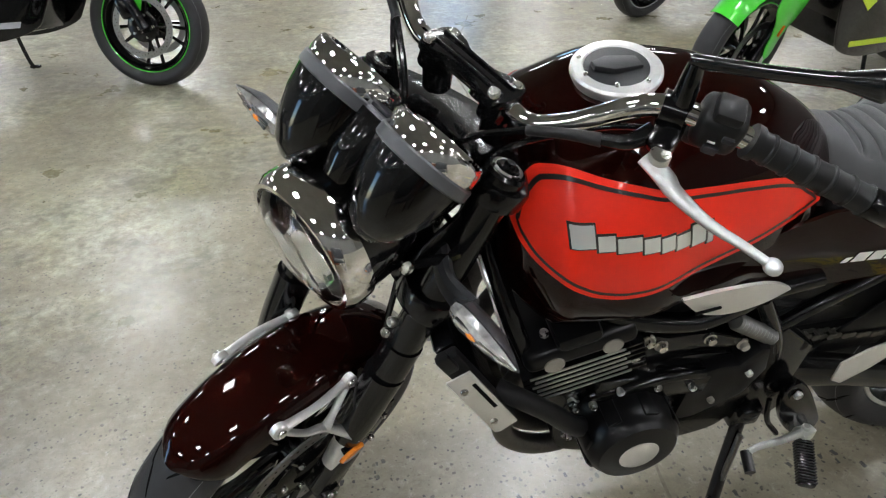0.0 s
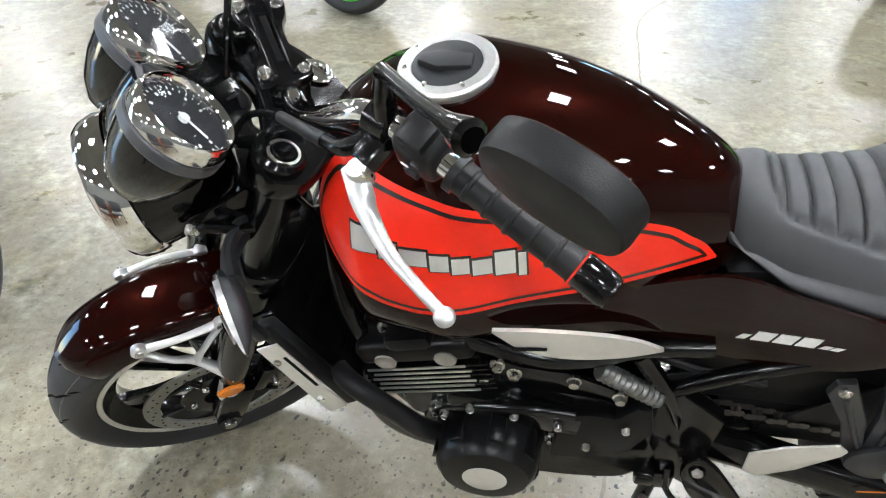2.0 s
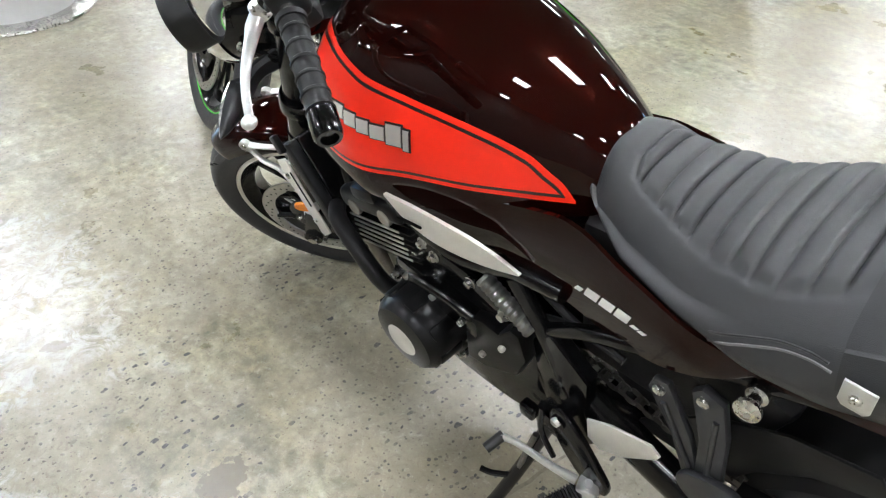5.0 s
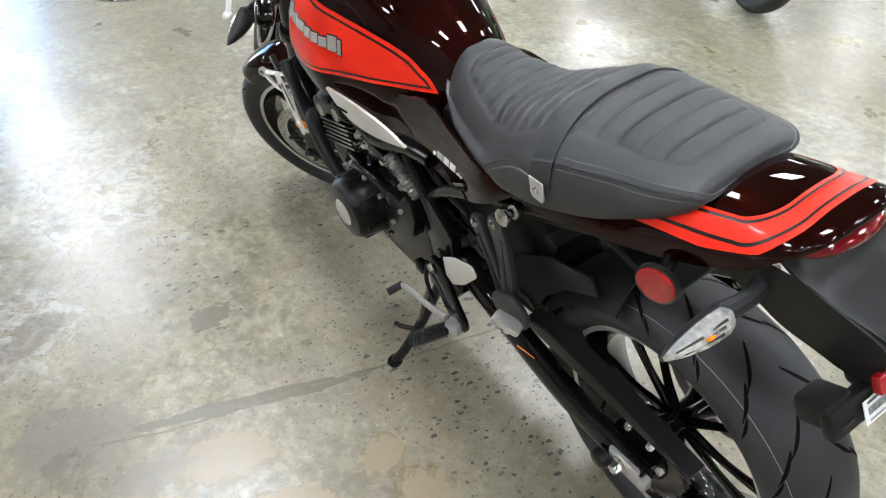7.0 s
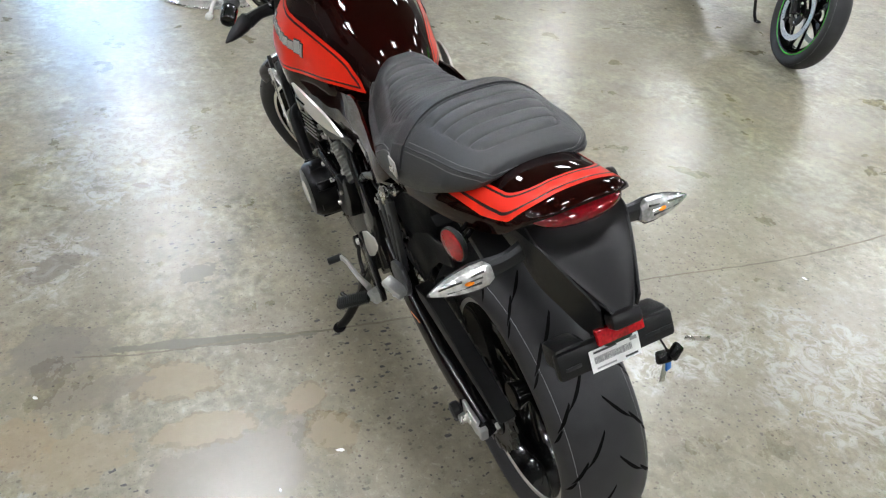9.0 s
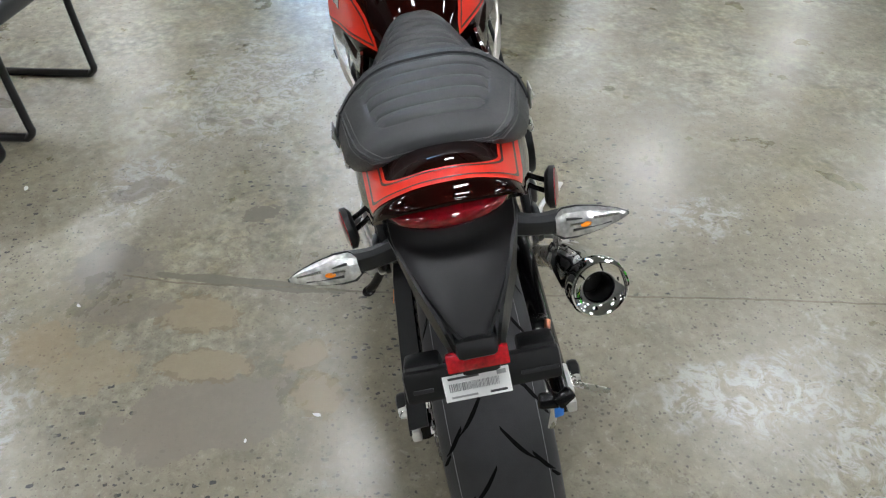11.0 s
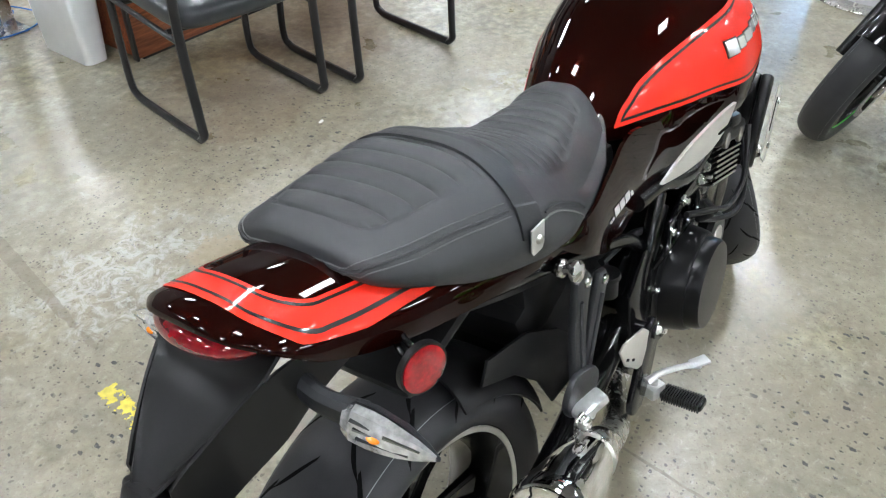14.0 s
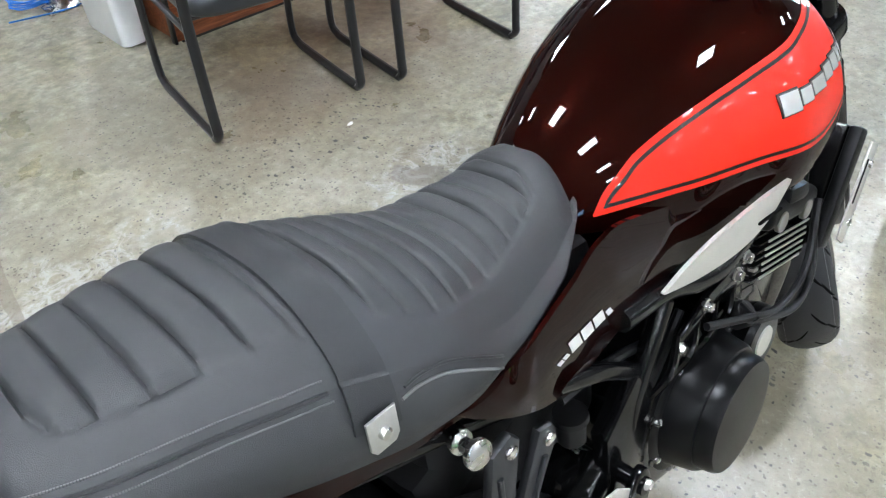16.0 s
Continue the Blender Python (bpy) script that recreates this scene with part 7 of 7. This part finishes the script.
def yellow_tape():
    """The worn yellow floor line: many ragged flakes of paint along a straight strip."""
    rnd = random.Random(8)
    bm = bmesh.new()
    a, b = Vector((0.034, 0.965, 0)), Vector((-0.03, 0.44, 0))
    d = (b - a).normalized()
    s = Vector((-d.y, d.x, 0))
    ln = (b - a).length
    gaps = [(rnd.random(), rnd.random() * 2 - 1, 0.02 + 0.05 * rnd.random()) for k in range(46)]
    n_made = 0
    while n_made < 2900:
        f = rnd.random() ** 1.25 * 1.18
        q = rnd.gauss(0, 0.55)
        if abs(q) > 1.15 or any(((f - g) * 12) ** 2 + ((q - h) * 0.5) ** 2 < w for g, h, w in gaps) or (f > 0.80 and rnd.random() < 0.7):
            continue
        n_made += 1
        c = a + d * ln * f + s * q * (0.019 + 0.004 * math.sin(f * 23))
        r = 0.0012 + 0.0036 * rnd.random() ** 2
        n = rnd.randint(4, 6)
        z = 0.0008 + 0.0000003 * n_made
        bm.faces.new([bm.verts.new((c.x + r * (0.5 + rnd.random()) * math.cos(2 * math.pi * i / n), c.y + r * (0.5 + rnd.random()) * math.sin(2 * math.pi * i / n), z)) for i in range(n)])
    bmesh.ops.recalc_face_normals(bm, faces=bm.faces)
    solid("yellow_line", bm, mat("worn_yellow_paint", (0.72, 0.60, 0.10), 0.6, 0, 0, 0.4, 0.35, 50), "worn flaking yellow painted line on the concrete", "floor marking", "stuff", 180)


def paper_bit(x, y, r, turn):
    rnd = random.Random(int(x * 100))
    out = [(r * (0.6 + 0.5 * rnd.random()) * math.cos(2 * math.pi * k / 7), 0.55 * r * (0.6 + 0.5 * rnd.random()) * math.sin(2 * math.pi * k / 7)) for k in range(7)]
    ob = solid("paper_scrap", prism(out, 0.001, pose(0, 0, 0.0008)), WHITE, "small torn white scrap of paper on the concrete floor", "paper scrap", m=pose(x, y, 0, 0, 0, turn))
    ob["group"] = "scraps on the floor"


floor_joint()
yellow_tape()
for x, y, r, a in ((1.250, 1.395, 0.016, 20), (0.230, 0.415, 0.012, 70), (0.359, -1.245, 0.010, 10), (0.66, 1.07, 0.010, 40), (0.17, 0.575, 0.007, 0)):
    paper_bit(x, y, r, a)


# ---- visitor chairs, desk, bin ----
def sled_chair(m):
    """A visitor chair: two closed side loops of flat black tube, padded vinyl seat and back."""
    ch = thing("visitor_chair", "black vinyl sled-base visitor chair with black tube frame", "chair", m, "chairs at the desk")
    for s in (1, -1):
        x = s * 0.262
        pts = [(x, -0.245, 0.020), (x, 0.10, 0.014), (x, 0.185, 0.020), (x, 0.222, 0.055), (x, 0.226, 0.20), (x, 0.215, 0.56), (x, 0.195, 0.625), (x, 0.13, 0.645), (x, -0.16, 0.640), (x, -0.235, 0.640)]
        part("side_frame", tube(pts, 0.0135, 10, 5, flat=1.25), CHAIRTUBE, ch, "black tube side loop with arm")
        part("rear_leg", tube([(x, -0.300, 0.900), (x, -0.262, 0.66), (x, -0.235, 0.42), (x, -0.262, 0.10), (x, -0.268, 0.045), (x, -0.245, 0.018)], 0.0135, 10, 5, flat=1.25), CHAIRTUBE, ch, "black tube rear leg")
        part("arm_pad", box((0.048, 0.26, 0.022), (x, 0.0, 0.668), bevel=0.009), CHAIRTUBE, ch)
        part("seat_rail", rod((x, 0.215, 0.385), (x, -0.235, 0.365), 0.010), CHAIRTUBE, ch)
    for y in (0.16, -0.16):
        part("cross_bar", rod((-0.262, y, 0.378), (0.262, y, 0.378), 0.010), CHAIRTUBE, ch)
    def pad(w, d, h, crown, bulge):
        rows = []
        for k in range(9):
            f = k / 8
            z = -h / 2 + h * f
            e = math.sqrt(max(0, 1 - (2 * f - 1) ** 2))
            sc = 0.90 + 0.10 * e
            ring = []
            for j in range(40):
                a = 2 * math.pi * j / 40
                cx, cy = math.cos(a), math.sin(a)
                ring.append((w / 2 * sc * math.copysign(abs(cx) ** 0.35, cx), d / 2 * sc * math.copysign(abs(cy) ** 0.35, cy), z))
            rows.append(ring)
        top = rows[-1]
        for g in (0.75, 0.45, 0.15):
            rows.append([(px * g, py * g, h / 2 + crown * (1 - g * g)) for px, py, pz in top])
        return rings(rows)
    part("seat_pad", pad(0.50, 0.49, 0.075, 0.018, 0), CHAIRVINYL, ch, "padded black vinyl seat", pose(0, 0.02, 0.425, 3))
    part("back_pad", pad(0.47, 0.36, 0.060, 0.020, 0), CHAIRVINYL, ch, "padded black vinyl backrest", pose(0, -0.262, 0.755, 82))
    return ch


chair = sled_chair(pose(1.185, 1.815, 0, 0, 0, -9))
copy_thing(chair, pose(1.850, 1.680, 0, 0, 0, -9))


def desk():
    ob = thing("desk", "cherry wood veneer office desk with black edge trim", "desk", pose(1.16, 2.30, 0))
    part("front_panel", box((1.60, 0.025, 0.70), (0.80, 0.0125, 0.36), bevel=0.002), WOOD, ob)
    part("side_panel", box((0.025, 0.70, 0.70), (0.0125, 0.377, 0.36), bevel=0.002), WOOD, ob)
    part("edge_trim", box((0.012, 0.030, 0.72), (-0.007, 0.012, 0.362), bevel=0.002), CHAIRTUBE, ob, "black edge trim")
    part("side_panel", box((0.025, 0.70, 0.70), (1.5875, 0.377, 0.36), bevel=0.002), WOOD, ob)
    part("desktop", box((1.68, 0.80, 0.030), (0.80, 0.36, 0.727), bevel=0.006), WOOD, ob)
    part("plinth", box((1.56, 0.012, 0.02), (0.80, 0.008, 0.0), bevel=0.001), CHAIRTUBE, ob)


def waste_bin():
    ob = thing("waste_bin", "slim white plastic waste bin standing beside the desk", "waste bin", pose(1.045, 2.555, 0))
    def ring(w, d, z, r=0.03):
        pts = []
        for cx, cy, a0 in ((1, 1, 0), (-1, 1, 90), (-1, -1, 180), (1, -1, 270)):
            for k in range(5):
                a = radians(a0 + 22.5 * k)
                pts.append((cx * (w / 2 - r) + r * math.cos(a), cy * (d / 2 - r) + r * math.sin(a), z))
        return pts
    out = [ring(0.09, 0.26, 0.0, 0.02), ring(0.10, 0.30, 0.006), ring(0.155, 0.37, 0.56), ring(0.17, 0.385, 0.565), ring(0.17, 0.385, 0.58), ring(0.150, 0.365, 0.58), ring(0.095, 0.29, 0.02)]
    part("bin_body", rings(out), WHITEPLASTIC, ob)


def cable_coil():
    pts = []
    rnd = random.Random(2)
    for k in range(90):
        a = 2 * math.pi * k / 15
        r = 0.085 + 0.03 * rnd.random()
        pts.append((r * math.cos(a) * 1.3, r * math.sin(a), 0.008 + 0.028 * (k / 90) + 0.006 * rnd.random()))
    pts += [(0.16, -0.05, 0.02), (0.12, -0.20, 0.012), (-0.05, -0.22, 0.008), (-0.25, -0.05, 0.008)]
    solid("network_cable", tube(pts, 0.0035, 6, 3), BLUECABLE, "loose coil of blue network cable on the floor", "cable", m=pose(0.97, 3.12, 0, 0, 0, 30))


def steel_post():
    ob = thing("steel_post", "grey steel post on the concrete floor", "post", pose(1.00, 2.98, 0))
    part("post", box((0.06, 0.06, 1.0), (0, 0, 0.5), bevel=0.006), STEEL, ob)
    part("base_plate", box((0.14, 0.14, 0.008), (0, 0, 0.004), bevel=0.002), STEEL, ob)


def display_stand():
    ob = thing("display_stand", "round white display pedestal on a grey base plate", "display stand", pose(3.97, 0.02, 0))
    part("base_plate", lathe([(0.0001, 0.0), (0.355, 0.0), (0.362, 0.006), (0.358, 0.014), (0.30, 0.022), (0.0001, 0.022)], (0, 0, 0), (0, 0, 1), 56), STEEL, ob, "grey metal base plate")
    part("column", lathe([(0.0001, 0.02), (0.27, 0.02), (0.275, 0.03), (0.25, 0.30), (0.25, 0.86), (0.28, 0.90), (0.0001, 0.90)], (0, 0, 0), (0, 0, 1), 48), WHITEPLASTIC, ob, "white column")


desk()
waste_bin()
cable_coil()
steel_post()
display_stand()


# ---- other motorcycles on show ----
def show_bike(name, label, m, line, paint, decal, steer=0.0, kind="sport"):
    """A display motorcycle: wheels with coloured rim lines, fork, guard, bellypan, tank, seat, stand."""
    ob = thing(name, label, "motorcycle", m, "other motorcycles on show")
    st = Matrix.Translation((1.46, 0, 0)) @ Matrix.Rotation(radians(steer), 4, Vector((-0.42, 0, 0.906))) @ Matrix.Translation((-1.46, 0, 0))
    fw, rw = Vector((1.40, 0, 0.295)), Vector((0, 0, 0.305))
    dual = kind == "dual"
    build_wheel("front_wheel", fw, 0.295, 0.115, 0.222, 0, st, ((0.07, 0.150), (-0.07, 0.150)), "black front wheel with coloured rim line", ob, line)
    build_wheel("rear_wheel", rw, 0.305, 0.165, 0.222, 0, None, ((-0.09, 0.11),), "black rear wheel with coloured rim line", ob, line)
    for s in (1, -1):
        part("fork_leg", joined(rod((1.43, s * 0.105, 0.29), (1.27, s * 0.105, 0.62), 0.024, 14), rod((1.30, s * 0.105, 0.55), (1.12, s * 0.105, 0.92), 0.029, 14)), FRAME_BLACK, ob, "black fork leg", st)
        part("caliper", box((0.055, 0.05, 0.10), (1.33, s * 0.085, 0.38), (0, -25, 0), 0.012), FRAME_BLACK, ob, "", st)
        if dual:
            part("fork_guard", joined(prism(rounded([(1.50, 0.58), (1.40, 0.66), (1.22, 0.62), (1.27, 0.50), (1.35, 0.42), (1.385, 0.30), (1.44, 0.34), (1.43, 0.46)], 3), 0.006, side_plane(s * 0.138), 0.002)), paint, ob, "green plastic fork guard", st)
            part("amber_reflector", box((0.012, 0.010, 0.05), (1.385, s * 0.146, 0.44), (0, -25, 0), 0.004), AMBER, ob, "amber reflector", st)
        else:
            part("fender_side", prism(rounded([(1.44, 0.52), (1.30, 0.60), (1.22, 0.52), (1.30, 0.42), (1.40, 0.34), (1.43, 0.42)], 3), 0.005, side_plane(s * 0.09), 0.002), paint, ob, "", st)
        belly = rounded([(1.10, 0.70), (1.02, 0.40), (0.90, 0.24), (0.45, 0.20), (0.40, 0.30), (0.62, 0.42), (0.80, 0.62), (0.95, 0.78)], 4)
        bl = part("side_fairing", prism(belly, 0.012, Matrix.Translation((0, s * 0.185, 0)) @ side_plane(0), 0.004), PAINT_BLACK, ob, "glossy lower side fairing")
        part("fairing_decal", prism([(0.50, 0.262), (0.86, 0.290), (0.87, 0.318), (0.51, 0.290)], 0.002, side_plane(s * 0.1930)), decal, bl, "pale lettering band as a plain bar")
        part("fairing_decal", prism([(0.80, 0.50), (1.00, 0.62), (1.03, 0.60), (0.84, 0.46)], 0.002, side_plane(s * 0.1930)), YELLOWGREEN, bl, "yellow-green slash decal")
        part("swingarm", tube([(0.48, s * 0.10, 0.40), (0.2, s * 0.12, 0.33), (-0.03, s * 0.12, 0.305)], 0.026, 10), FRAME_BLACK, ob)
        part("footpeg", rod((0.42, s * 0.14, 0.36), (0.44, s * 0.25, 0.35), 0.012), STEEL, ob)
    def guard(u, v):
        a = radians(40 + 95 * u)
        t = 2 * v - 1
        q = 0.318 - 0.045 * abs(t) ** 2.4
        return (fw.x + q * math.cos(a), 0.072 * t, fw.z + q * math.sin(a))
    part("front_fender", sheet(guard, 24, 14, 0.003), paint, ob, "front mudguard", st)
    part("engine", box((0.40, 0.34, 0.36), (0.72, 0, 0.46), (0, 6, 0), 0.04), ENGINE_BLACK, ob)
    part("radiator", box((0.04, 0.34, 0.26), (1.02, 0, 0.55), (0, 18, 0), 0.008), FRAME_BLACK, ob)
    part("fuel_tank", ellipsoid((0.74, 0, 0.80), (0.30, 0.17, 0.14), 28, 16), paint, ob)
    part("seat", joined(ellipsoid((0.32, 0, 0.80), (0.24, 0.13, 0.05), 24, 12), ellipsoid((0.02, 0, 0.88), (0.20, 0.09, 0.05), 24, 12)), VINYL, ob)
    part("nose_fairing", ellipsoid((1.24, 0, 0.88), (0.20, 0.16, 0.14), 24, 14), paint, ob, "", st)
    part("silencer", tube([(0.55, -0.14, 0.25), (0.30, -0.19, 0.33), (0.0, -0.21, 0.42)], [0.035, 0.05, 0.05], 16), STEEL, ob)
    part("handlebar", tube([(1.10, -0.34, 0.96), (1.14, -0.12, 0.98), (1.14, 0.12, 0.98), (1.10, 0.34, 0.96)], 0.012, 10), FRAME_BLACK, ob, "", st)
    part("side_stand", joined(tube([(0.62, 0.14, 0.26), (0.63, 0.20, 0.10), (0.635, 0.235, 0.045)], 0.010, 10), box((0.05, 0.03, 0.012), (0.64, 0.24, 0.05), (11, 0, 0), 0.004)), FRAME_BLACK, ob)
    return ob


def parked(x, y, heading, wheel=1.40):
    """Pose of a bike on its stand whose front wheel stands at x, y."""
    h = radians(heading)
    return pose(x - wheel * math.cos(h), y - wheel * math.sin(h), 0, 0, 0, heading) @ pose(0, 0, 0, -10)


show_bike("sport_motorcycle", "black sport motorcycle with lime green rim lines", parked(1.94, -2.76, 165), GREEN, GREEN, GREYINK, -6)
show_bike("street_motorcycle", "dark street motorcycle with lime green rim lines", parked(2.34, -0.12, 150), GREEN, PAINT_BLACK, GREYINK, 18)
show_bike("dual_sport_motorcycle", "lime green dual-sport motorcycle with black wheels", parked(-0.63, -1.88, 18), GREEN, GREEN, YELLOWGREEN, 8, "dual")
show_bike("naked_motorcycle", "black naked motorcycle standing behind the others", parked(-0.98, -3.45, 20), GREYINK, PAINT_BLACK, GREYINK, 5)
